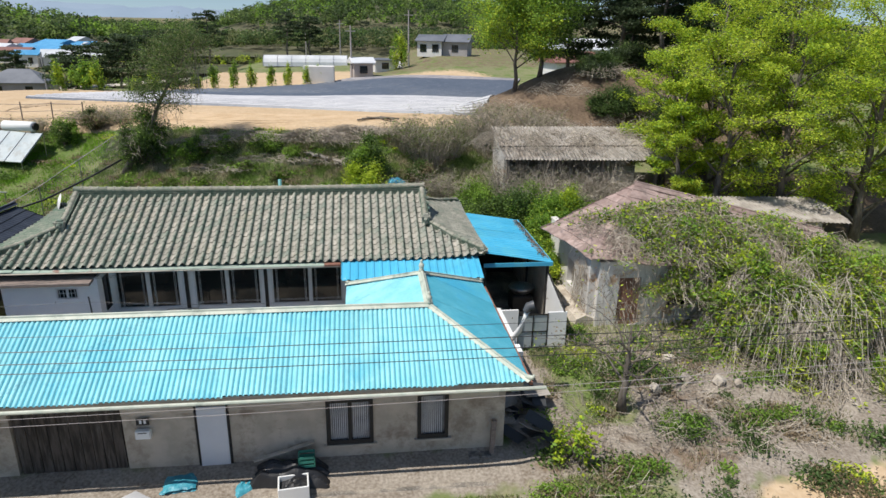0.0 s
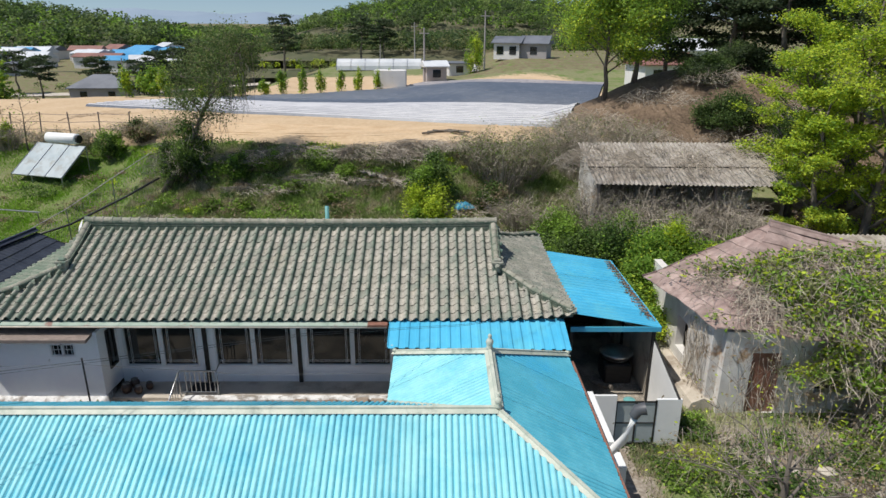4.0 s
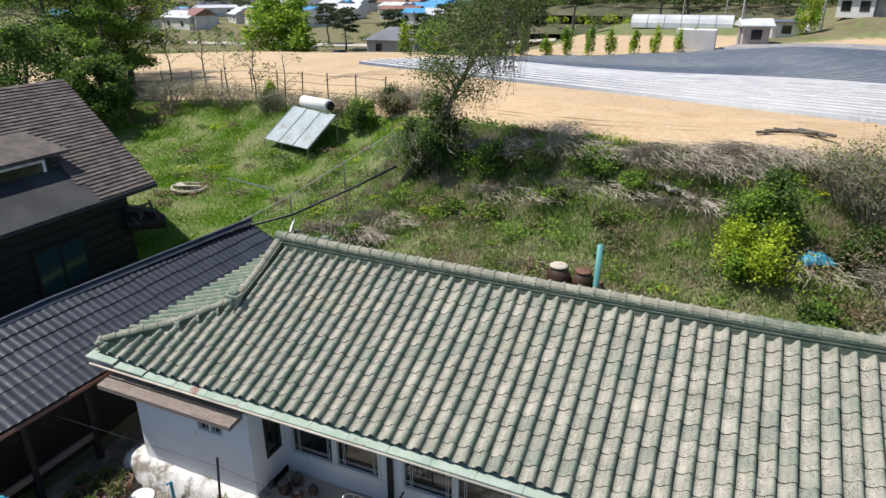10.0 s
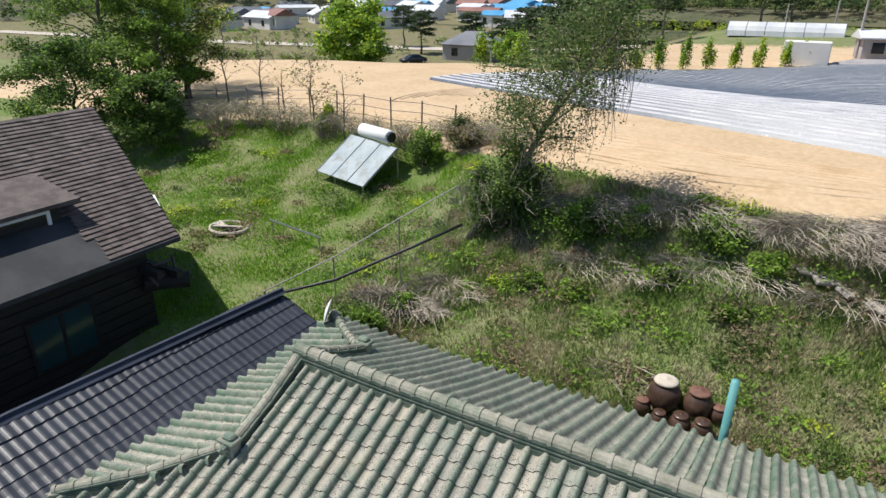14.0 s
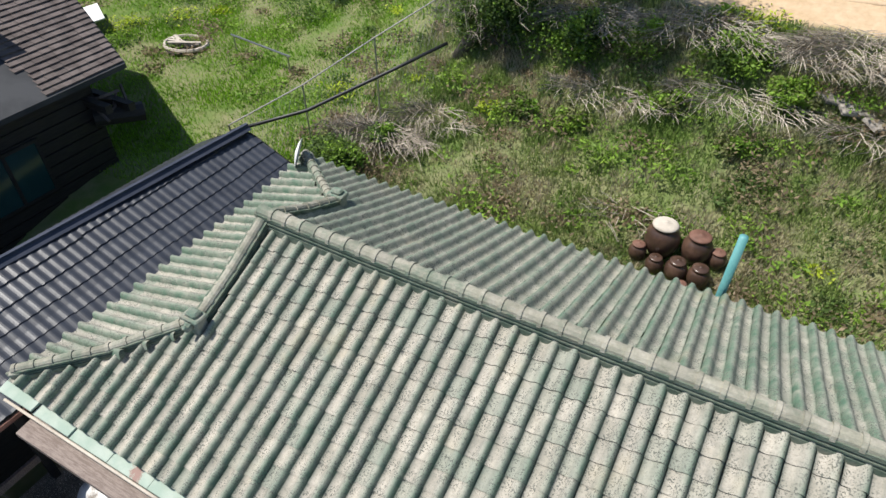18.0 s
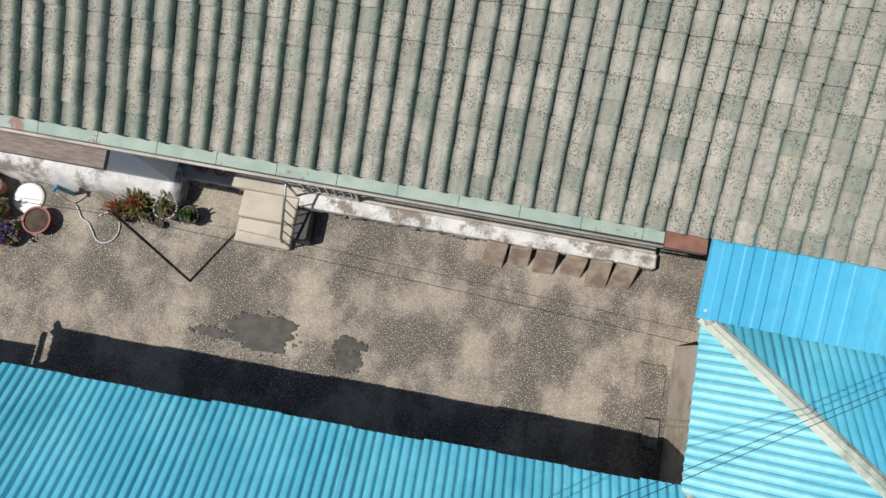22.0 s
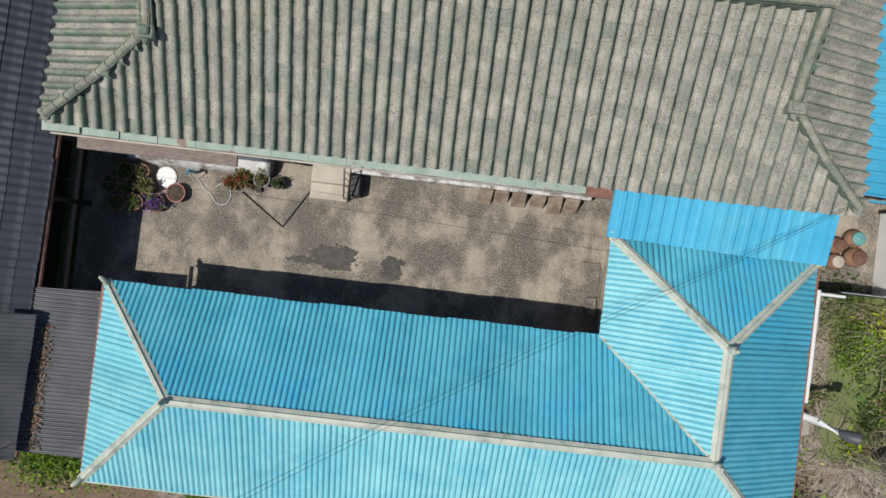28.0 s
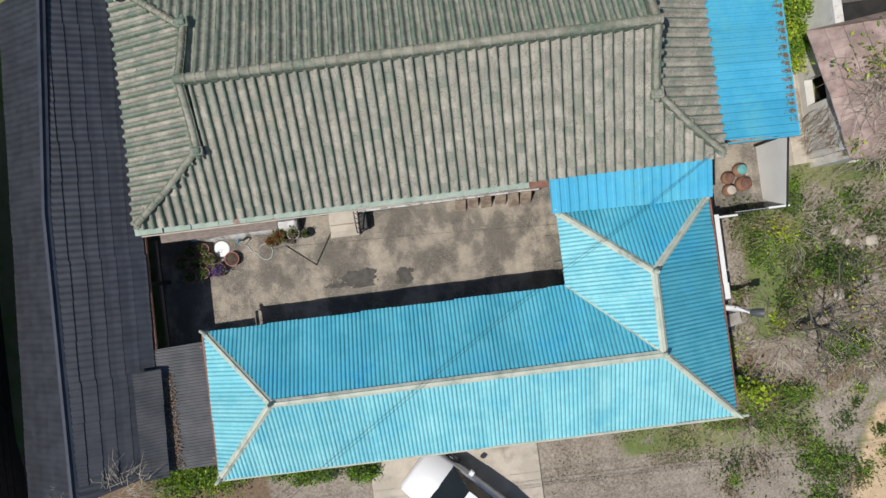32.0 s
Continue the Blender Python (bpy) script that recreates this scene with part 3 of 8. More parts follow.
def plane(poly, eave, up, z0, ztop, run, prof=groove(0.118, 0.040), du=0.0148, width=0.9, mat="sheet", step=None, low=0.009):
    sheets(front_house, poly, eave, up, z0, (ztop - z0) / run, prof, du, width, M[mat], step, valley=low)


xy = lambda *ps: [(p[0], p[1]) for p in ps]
# South- and west-facing slopes take the paler sheet, the others the deeper one.
plane(xy(CSW, CSE, BE, BW), (0, 5.44), (0, 1), 2.22, 3.30, 2.18, mat="sheet_pale", low=0.006)
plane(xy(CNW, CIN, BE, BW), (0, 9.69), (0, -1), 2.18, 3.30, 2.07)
plane(xy(CSW, CNW, BW), (-9.27, 7.6), (1, 0), 2.20, 3.30, 2.01, mat="sheet_pale", low=0.006)
plane(xy(CIN, CWN, BJ, BE), (1.23, 10), (1, 0), 2.2, 3.30, 2.21, mat="sheet_pale", low=0.006)
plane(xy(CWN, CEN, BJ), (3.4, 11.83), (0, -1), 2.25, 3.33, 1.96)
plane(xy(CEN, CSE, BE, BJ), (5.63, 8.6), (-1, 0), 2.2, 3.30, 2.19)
up = lambda p, d: (p[0], p[1], p[2] + d)
capping(front_house, [up(BW, 0.07), up(BE, 0.07)], 0.11, 0.035, M["flash"])
capping(front_house, [up(BE, 0.07), up(BJ, 0.07)], 0.11, 0.035, M["flash"])
for a, b in ((BW, CNW), (BW, CSW), (BE, CSE), (BJ, CWN), (BJ, CEN)):
    capping(front_house, [up(a, 0.06), up(b, 0.06)], 0.10, 0.03, M["flash"], "hip_cap")
mb = MB()
mb.tube([up(BE, 0.01), up(CIN, 0.02)], 0.04, 6)
part("valley_gutter", mb, M["flash"], front_house)

FINIAL = [(0.07, 0), (0.085, 0.03), (0.06, 0.06), (0.075, 0.12), (0.085, 0.18), (0.06, 0.23), (0.03, 0.26), (0.045, 0.30), (0.03, 0.34), (0.0, 0.36)]
for p, s in ((BW, 0.75), (BE, 0.9), (BJ, 1.0)):
    mb = MB().lathe([(r * s, z * s) for r, z in FINIAL], up(p, 0.08), 12)
    part("finial", mb, M["flash"], front_house, "small grey urn-shaped roof finial", True)
for p, d in ((CNW, (-0.7, 0.7)), (CSW, (-0.7, -0.7)), (CWN, (-0.6, 0.8)), (CEN, (0.6, 0.8)), (CSE, (0.7, -0.7))):
    mb = MB().tube([(p[0] - d[0] * 0.12, p[1] - d[1] * 0.12, p[2] + 0.10), (p[0] + d[0] * 0.05, p[1] + d[1] * 0.05, p[2] + 0.13), (p[0] + d[0] * 0.08, p[1] + d[1] * 0.08, p[2] + 0.2)], [0.06, 0.055, 0.03], 8)
    part("hip_end", mb, M["flash"], front_house, "", True)

# walls of the low building
def wall_with_holes(mb, axis, at, thick, lo, hi, z0, z1, holes):
    """A wall along axis 'x' or 'y', with openings (a, b, za, zb)."""
    cuts = sorted({lo, hi, *[h[0] for h in holes], *[h[1] for h in holes]})
    for a, b in zip(cuts, cuts[1:]):
        hs = sorted([(h[2], h[3]) for h in holes if h[0] <= a + 1e-6 and h[1] >= b - 1e-6])
        z = z0
        for c, d in hs + [(z1, z1)]:
            if c - z > 1e-4:
                if axis == "x":
                    mb.box((a, at, z), (b, at + thick, c))
                else:
                    mb.box((at, a, z), (at + thick, b, c))
            z = d


def wall_pieces(name, mat, parent, axis, at, thick, lo, hi, z0, z1, holes, label=""):
    """The same wall with each pier, sill and lintel as a part of its own."""
    whole = MB()
    wall_with_holes(whole, axis, at, thick, lo, hi, z0, z1, holes)
    for k in range(0, len(whole.v), 8):
        part(name, MB().add(whole.v[k:k + 8], whole.f[:6]), M[mat], parent, label)


FW = 6.45
holes = [(-6.50, -4.00, -0.6, 1.55), (-2.30, -1.55, -0.55, 1.42), (0.78, 1.94, 0.12, 1.38), (3.05, 3.84, 0.15, 1.45)]
wall_pieces("wall", "mud", front_house, "x", FW, 0.2, -8.9, 5.12, -0.75, 1.25, [(a, b, c, min(d, 1.25)) for a, b, c, d in holes], "earth-plastered front wall")
wall_pieces("upper_band", "concrete_pale", front_house, "x", FW - 0.03, 0.24, -8.9, 5.12, 1.253, 2.16, [(a, b, 1.253, d) for a, b, c, d in holes], "cream upper wall band")
mb = MB()
wall_with_holes(mb, "x", 9.1, 0.18, -8.9, 1.5, -0.05, 2.14, [(-6.2, -4.0, 0, 1.9), (-2.4, -1.5, 0, 1.85), (-0.3, 0.5, 0, 1.85)])
mb.box((-9.0, FW + 0.2, -0.6), (-8.85, 9.1, 2.14))
mb.box((1.72, 9.28, 0), (1.9, 11.6, 2.16))
mb.box((5.12, FW, -0.6), (5.3, 11.6, 2.14))
mb.box((1.9, 11.42, 0), (5.12, 11.6, 2.14))
mb.box((-8.8, 6.7, -0.65), (5.1, 9.05, -0.55))
part("inner_wall", mb, M["mud"], front_house)
mb = MB()
mb.box((-9.1, 5.55, 2.06), (5.5, 5.63, 2.16))
for i in range(37):
    x = -9.0 + 0.4 * i
    mb.box((x, 5.6, 2.07), (x + 0.07, 6.45, 2.15))
part("eave_boarding", mb, M["concrete_pale"], front_house, "pale eave rafters and fascia")
mb = MB()
mb.tube([(-9.2, 5.40, 2.13), (6.0, 5.36, 2.10)], 0.045, 8)
part("front_gutter", mb, M["flash"], front_house)
part("side_gutter", MB().box((5.66, 5.6, 2.04), (5.74, 11.7, 2.12)), M["rust"], front_house, "rusty brown side gutter")
part("side_gutter", MB().box((-9.36, 5.5, 2.04), (-9.30, 9.6, 2.13)), M["rust"], front_house, "rusty brown side gutter")

# ---- tiled main house ----
RX0, RX1, RY = -8.3, 4.03, 16.29
EX0, EX1, EY0, EY1 = -10.55, 5.98, 12.80, 19.75
EZ, RZ = 2.74, 4.22
TP, TR = 0.274, 0.316


def slope_z(k, corner):
    """Height of the tile bed at k (0 at the eave, 1 at the ridge), lifted near the corners of the eave."""
    return EZ + (RZ - EZ) * (0.88 * k + 0.12 * k * k) + 0.16 * corner * corner * (1 - k) ** 2


TILE_PROF = [(-0.5, 0.010, 0.5), (-0.42, -0.012, 0.1), (-0.26, -0.014, 0.0), (-0.11, 0.000, 0.0), (-0.03, 0.028, 0.08), (0.06, 0.064, 0.12), (0.15, 0.088, 0.28), (0.25, 0.096, 0.5), (0.34, 0.084, 0.78), (0.41, 0.054, 0.9), (0.455, 0.016, 1.0), (0.49, -0.022, 1.0)]


def tile_mesh():
    """One interlocking tile: a broad pan and a round roll, with a lip at its lower end. Rows: profile x, height, paint."""
    n = len(TILE_PROF)
    vs = [(x * TP, k * TR, z + lift) for k, lift in ((0.0, 0.024), (1.08, 0.0)) for x, z, _ in TILE_PROF]
    vs += [(x * TP, 0.0, z + d) for d in (0.024, -0.006) for x, z, _ in TILE_PROF]
    fs = [(i, i + 1, n + i + 1, n + i) for i in range(n - 1)]
    fs += [(3 * n + i, 3 * n + i + 1, 2 * n + i + 1, 2 * n + i) for i in range(n - 1)]
    mb = MB()
    mb.add(vs, fs)
    # Lip faces carry the dark colour that draws the shadowed course lines.
    mb.m = [1 if i >= n - 1 else 0 for i in range(len(fs))]
    return mb


def paint_tiles(me, left):
    """Gives each tile's vertices the share of paint left on them; left: what each tile has kept beyond the usual."""
    row = np.array([p for _ in range(4) for _, _, p in TILE_PROF])
    all_rows = np.concatenate([np.minimum(1.0, row + w) for w in left])
    me.attributes.new("paint", "FLOAT", "POINT").data.foreach_set("value", all_rows.astype(np.float32))


TILE = tile_mesh()
main_house = thing("tiled_house", "long white farmhouse under a weathered green cement-tile roof", "house")
tile_data = TILE.mesh("roof_tile", [M["tile"], M["joint_shade"]], True)
paint_tiles(tile_data, [0.0])
tile_spots, tile_near = [], 0


def bed(x, y):
    kf, kb = (y - EY0) / (RY - EY0), (EY1 - y) / (EY1 - RY)
    cx = max(0.0, 1 - (x - EX0) / 2.4, 1 - (EX1 - x) / 2.4)
    return slope_z(min(kf, kb), min(1.0, cx))


SIDE_K = 0.515


def side_bed(x, y, west):
    d = (x - EX0) if west else (EX1 - x)
    run = (RX0 - EX0) if west else (EX1 - RX1)
    k = SIDE_K * d / run
    cy = max(0.0, 1 - (y - EY0) / 2.4, 1 - (EY1 - y) / 2.4)
    return slope_z(k, min(1.0, cy))


def hip_x(y, west):
    k = min(1.0, max(0.0, min(y - EY0, EY1 - y) / (SIDE_K * (RY - EY0))))
    return EX0 + (RX0 - EX0) * k if west else EX1 - (EX1 - RX1) * k


def spot(px, py, pz, ux, uy, vx, vy, vz, s=1.0):
    x = Vector((ux, uy, 0))
    v = Vector((vx, vy, vz)).normalized()
    zz = x.cross(v).normalized()
    m = Matrix.Identity(4)
    for r in range(3):
        m[r][0], m[r][1], m[r][2], m[r][3] = x[r], v[r], zz[r], (px, py, pz)[r]
    return m


ROWS = 13
for face in ("front", "back"):
    c = int((EX1 - EX0) / TP)
    for i in range(c):
        x = EX0 + 0.06 + TP * (i + 0.5)
        for j in range(ROWS):
            d = (RY - EY0 - 0.05) * j / ROWS
            y, y2 = (EY0 - 0.04 + d, EY0 - 0.04 + d + 0.3) if face == "front" else (EY1 + 0.04 - d, EY1 + 0.04 - d - 0.3)
            ym = 0.5 * (y + y2)
            if x < hip_x(ym, True) - 0.02 or x > hip_x(ym, False) + 0.02:
                continue
            z, z2 = bed(x, y), bed(x, y2)
            sgn = 1 if face == "front" else -1
            m = spot(x + random.uniform(-0.006, 0.006), y, z + random.uniform(0, 0.008), sgn, random.uniform(-0.012, 0.012), 0, sgn, (z2 - z) / 0.3)
            tile_spots.append((face == "front" and -6.3 < x < 2.1, m, 0.0 if face == "front" else 0.30))
for west in (True, False):
    c = int((EY1 - EY0) / TP)
    run = (RX0 - EX0) if west else (EX1 - RX1)
    for i in range(c):
        y = EY0 + 0.08 + TP * (i + 0.5)
        for j in range(8):
            d = (run + 0.1) * j / 8
            x = EX0 - 0.04 + d if west else EX1 + 0.04 - d
            xm = x + (0.15 if west else -0.15)
            if (west and xm > hip_x(y, True) + 0.02) or (not west and xm < hip_x(y, False) - 0.02):
                continue
            x2 = x + (0.3 if west else -0.3)
            z, z2 = side_bed(x, y, west), side_bed(x2, y, west)
            sgn = 1 if west else -1
            tile_spots.append((False, spot(x, y, z, random.uniform(-0.012, 0.012), -sgn, sgn, 0, (z2 - z) / 0.3), 0.05))
rest = MB()
kept = []
for near, m, w in tile_spots:
    if near and tile_near < 300:
        share("roof_tile", tile_data, main_house, m)
        tile_near += 1
    else:
        rest.add([m @ Vector(p) for p in TILE.v], TILE.f)
        rest.m[-len(TILE.m):] = TILE.m
        kept.append(w)
ob = part("tile_cover", rest, [M["tile_rest"], M["joint_shade"]], main_house, "", True)
paint_tiles(ob.data, kept)
ob["kind"] = "stuff"
# boards under the tiles
deck = MB()
nxd, nyd = 44, 28
for j in range(nyd + 1):
    for i in range(nxd + 1):
        x = EX0 + 0.05 + (EX1 - EX0 - 0.1) * i / nxd
        y = EY0 + 0.05 + (EY1 - EY0 - 0.1) * j / nyd
        z = bed(x, y)
        if x < RX0:
            z = min(z, side_bed(x, y, True))
        elif x > RX1:
            z = min(z, side_bed(x, y, False))
        deck.v.append((x, y, z - 0.05))
deck.v += [(p[0], p[1], p[2] - 0.06) for p in deck.v]
off = (nxd + 1) * (nyd + 1)
for j in range(nyd):
    for i in range(nxd):
        a = j * (nxd + 1) + i
        deck.f += [(a, a + 1, a + nxd + 2, a + nxd + 1), (off + a, off + a + nxd + 1, off + a + nxd + 2, off + a + 1)]
        deck.m += [0, 0]
part("roof_deck", deck, M["ridge"], main_house)


def tile_ridge(pts, w, h, cap, end=None, n_each=0.29, name="ridge_course"):
    """A built-up ridge: courses of flat tiles with a row of half-round cap tiles."""
    pts = [Vector(p) for p in pts]
    mb = MB()
    half = [(1.0, -0.14), (1.0, 0.10 * h), (0.82, 0.12 * h), (0.82, 0.30 * h), (1.0, 0.33 * h), (1.0, 0.47 * h), (0.80, 0.49 * h), (0.80, 0.66 * h), (0.97, 0.69 * h), (0.97, h)]
    prof = [(-q * w, v) for q, v in half] + [(q * w, v) for q, v in reversed(half)]
    k = len(prof)
    vs, fs = [], []
    for i, q in enumerate(pts):
        d = pts[min(i + 1, len(pts) - 1)] - pts[max(i - 1, 0)]
        s = Vector((d.y, -d.x, 0)).normalized()
        vs += [q + s * u + Vector((0, 0, v)) for u, v in prof]
    for i in range(len(pts) - 1):
        fs += [(i * k + j, i * k + (j + 1) % k, (i + 1) * k + (j + 1) % k, (i + 1) * k + j) for j in range(k)]
    fs += [tuple(range(k)), tuple(range((len(pts) - 1) * k, len(pts) * k))[::-1]]
    mb.add(vs, fs)
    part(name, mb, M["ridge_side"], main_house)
    r = cap
    vs, fs = [], []
    for s_, rr in ((0.0, 1.0), (0.86, 0.92), (0.86, 1.14), (1.06, 1.14)):
        for k in range(7):
            w_ = math.pi * k / 6
            vs.append((s_ * n_each, -math.cos(w_) * r * rr, math.sin(w_) * r * rr))
    for i in range(3):
        fs += [(i * 7 + k, i * 7 + k + 1, i * 7 + 8 + k, i * 7 + 7 + k) for k in range(6)]
    fs += [tuple(range(6, -1, -1)), tuple(range(21, 28))]
    me = MB().add(vs, fs).mesh("cap_tile", M["ridge_cap"], False)
    for a, b in zip(pts, pts[1:]):
        d = b - a
        c = max(1, round(d.length / n_each))
        for k in range(c):
            p = a + d * (k / c) + Vector((0, 0, h - 0.02))
            x = d.normalized()
            s = Vector((-x.y, x.x, 0)).normalized()
            z = x.cross(s)
            m = Matrix(((x.x, s.x, z.x, p.x), (x.y, s.y, z.y, p.y), (x.z, s.z, z.z, p.z), (0, 0, 0, 1)))
            share("cap_tile", me, main_house, m)


def ornament(p, d, s=1.0):
    """The block with a flared cap that ends a ridge."""
    x = Vector((d[0], d[1], 0)).normalized()
    y = Vector((-x.y, x.x, 0))
    m = Matrix(((x.x, y.x, 0, p[0]), (x.y, y.y, 0, p[1]), (0, 0, 1, p[2]), (0, 0, 0, 1))) @ Matrix.Scale(s, 4)
    mb = MB()
    mb.bevelled((-0.12, -0.15, -0.16), (0.10, 0.15, 0.12), 0.02, m)
    mb.bevelled((-0.14, -0.19, 0.12), (0.13, 0.19, 0.19), 0.02, m)
    mb.bevelled((-0.10, -0.12, 0.19), (0.08, 0.12, 0.27), 0.03, m)
    mb.tube([m @ Vector((0.12, 0, 0.06)), m @ Vector((0.2, 0, 0.04)), m @ Vector((0.24, 0, 0.1))], [0.09 * s, 0.07 * s, 0.03 * s], 8)
    part("ridge_ornament", mb, M["ridge"], main_house)


tile_ridge([(RX0 - 0.1, RY, RZ + 0.06), (-6.5, RY, RZ + 0.02), (-2, RY, RZ), (2.3, RY, RZ + 0.02), (RX1 + 0.1, RY, RZ + 0.06)], 0.13, 0.19, 0.115)
for xr, west in ((RX0, True), (RX1, False)):
    cx = EX0 + 0.12 if west else EX1 - 0.12
    for cy, sg in ((EY0 + 0.1, 1), (EY1 - 0.1, -1)):
        yb = RY - sg * 1.66
        tile_ridge([(xr, RY - sg * 0.1, RZ + 0.03), (xr, RY - sg * 0.9, bed(xr, RY - sg * 0.9) + 0.03), (xr, yb, bed(xr, yb) + 0.05)], 0.12, 0.14, 0.085)
        ornament((xr, yb - sg * 0.08, bed(xr, yb) + 0.12), (0, -sg), 0.9)
        mx, my = 0.5 * (xr + cx), 0.5 * (yb + cy)
        tile_ridge([(xr + (-0.05 if west else 0.05), yb, bed(xr, yb) + 0.02), (mx, my, bed(mx, my) + 0.0), (cx, cy, bed(cx, cy) + 0.03)], 0.10, 0.11, 0.08)
        ornament((cx, cy, bed(cx, cy) + 0.02), (-1 if west else 1, -sg), 0.6)
    # gable wall between the descending ridges, with hanging tile ends
    mb = MB()
    gx = xr + (0.10 if west else -0.10)
    zb = slope_z(SIDE_K, 0) - 0.05
    mb.add([(gx, RY - 1.5, zb), (gx, RY + 1.5, zb), (gx, RY, RZ + 0.02), (gx + (0.08 if west else -0.08), RY - 1.5, zb), (gx + (0.08 if west else -0.08), RY + 1.5, zb), (gx + (0.08 if west else -0.08), RY, RZ + 0.02)], [(0, 1, 2), (5, 4, 3), (0, 2, 5, 3), (2, 1, 4, 5), (1, 0, 3, 4)])
    part("gable", mb, M["ridge"], main_house)
    out = -1 if west else 1
    for k in range(12):
        yy = RY - 1.55 + 3.1 * k / 11
        mb = MB().tube([(xr, yy, bed(xr, yy) + 0.08), (xr + out * 0.2, yy, bed(xr, yy) + 0.03)], 0.07, 8)
        part("end_tile", mb, M["ridge"], main_house)


# ---- main house below the roof ----
FL = 0.38
WY = 13.72
bays = [(-6.52, -5.46), (-5.455, -4.42), (-3.97, -2.87), (-2.865, -1.74), (-1.40, -0.08), (-0.075, 1.04)]
wall_pieces("front_wall", "white", main_house, "x", WY, 0.16, -6.66, 5.3, 0.0, 2.72, [(a, b, 0.86, 2.62) for a, b in ((-6.52, -4.42), (-3.97, -1.74), (-1.40, 1.04), (1.25, 3.65))])
mb = MB().box((-9.9, 14.17, 0), (-9.7, 19.1, 2.7)).box((5.12, 14.17, 0), (5.3, 19.1, 2.8)).box((-9.7, 18.95, 0), (5.12, 19.1, 2.8))
part("rear_wall", mb, M["white"], main_house)
mb = MB().box((-9.6, 14.3, 0.3), (5.1, 18.9, 0.36)).box((-9.6, 16.4, 0.36), (5.1, 16.5, 2.6)).box((-9.6, 14.3, 2.6), (5.1, 18.9, 2.65))
part("room_inside", mb, M["wood_trim"], main_house, "dim brown rooms behind the glass")


def sliding_window(parent, a, b, z0, z1, y, leaves=1):
    w = thing("window", "", "")
    w.parent = parent
    mb = MB()
    for lo, hi in (((a, z0), (b, z0 + 0.06)), ((a, z1 - 0.06), (b, z1)), ((a, z0 + 0.06), (a + 0.06, z1 - 0.06)), ((b - 0.06, z0 + 0.06), (b, z1 - 0.06))):
        mb.box((lo[0], y - 0.02, lo[1]), (hi[0], y + 0.08, hi[1]))
    part("window_frame", mb, M["frame"], w)
    mb = MB().box((a + 0.06, y + 0.045, z0 + 0.06), (b - 0.06, y + 0.053, z1 - 0.06))
    part("pane", mb, M["glass"], w)
    mb = MB()
    for x in (a + 0.16, a + 0.2, b - 0.2, b - 0.16):
        mb.box((x, y + 0.034, z0 + 0.06), (x + 0.008, y + 0.043, z1 - 0.06))
    for z in (z0 + 0.14, z0 + 0.18):
        mb.box((a + 0.06, y + 0.031, z), (b - 0.06, y + 0.034, z + 0.008))
    part("glazing_lines", mb, M["frame"], w)


for a, b in bays[:6]:
    sliding_window(main_house, a, b, 0.86, 2.62, WY)
for x in (-4.20, -1.57):
    part("post", MB().bevelled((x - 0.06, WY - 0.07, FL), (x + 0.05, WY - 0.003, 2.7), 0.008), M["black"], main_house, "black painted timber post")
# gutter panels along the front eave
x = -10.62
k = 0
while x < 0.45:
    w = min(0.775, 0.5 - x)
    mb = MB()
    lift = 0.10 * max(0.0, 1 - (x + 10.6) / 2.2) ** 2
    z = 2.675 + lift
    mb.add([(x, 12.61, z - 0.015), (x + w - 0.008, 12.61, z - 0.015), (x + w - 0.008, 12.86, z + 0.03), (x, 12.86, z + 0.03), (x, 12.61, z - 0.045), (x + w - 0.008, 12.61, z - 0.045), (x + w - 0.008, 12.86, z - 0.03), (x, 12.86, z - 0.03)], [(0, 1, 2, 3), (7, 6, 5, 4), (0, 4, 5, 1), (1, 5, 6, 2), (2, 6, 7, 3), (3, 7, 4, 0)])
    part("gutter_panel", mb, M["gutter"], main_house)
    x += w
    k += 1
part("gutter_panel", MB().box((0.5, 12.56, 2.63), (1.02, 12.84, 2.70)), M["rust"], main_house, "rusted end panel of the gutter")
mb = MB().box((-10.5, 12.84, 2.52), (1.0, 12.90, 2.63))
part("fascia", mb, M["wood_trim"], main_house)
mb = MB().tube([(-10.5, 12.585, 2.635), (1.0, 12.575, 2.62)], 0.022, 8)
part("gutter_pipe", mb, M["concrete_pale"], main_house, "", True)
mb = MB()
for i in range(30):
    xx = -10.2 + 0.54 * i
    mb.box((xx, 12.91, 2.53), (xx + 0.07, 14.0, 2.61))
part("rafter_set", mb, M["wood_trim"], main_house)
# white washroom built out from the front
wall_pieces("washroom_wall", "white", main_house, "x", 12.72, 0.14, -9.55, -6.66, 0.50, 2.40, [(-7.95, -7.27, 1.70, 2.08)], "white wall with scuffed flaking paint")
wall_pieces("washroom_side", "white", main_house, "y", -6.80, 0.14, 12.863, 13.717, 0.50, 2.40, [(13.12, 13.57, 1.1, 2.25)])
part("washroom_side", MB().box((-9.55, 12.863, 0.50), (-9.41, 14.1, 2.40)), M["white"], main_house)
plinth = MB()
for i in range(29):
    x = -10.05 + 3.42 * i / 28
    for k, (y, z) in enumerate(((12.40, -0.03), (12.42, 0.14), (12.48, 0.34), (12.60, 0.48), (12.74, 0.52), (13.2, 0.52), (13.2, -0.03))):
        d = noise.noise(Vector((x * 2.3, k * 1.7, 4.0)))
        plinth.v.append((x, y + (0.05 * d if k < 4 else 0), z + (0.05 * d if 0 < k < 4 else 0)))
plinth.f = [(i * 7 + k, i * 7 + 7 + k, i * 7 + 8 + k, i * 7 + k + 1) for i in range(28) for k in range(6)] + [tuple(range(7)), tuple(range(202, 195, -1))]
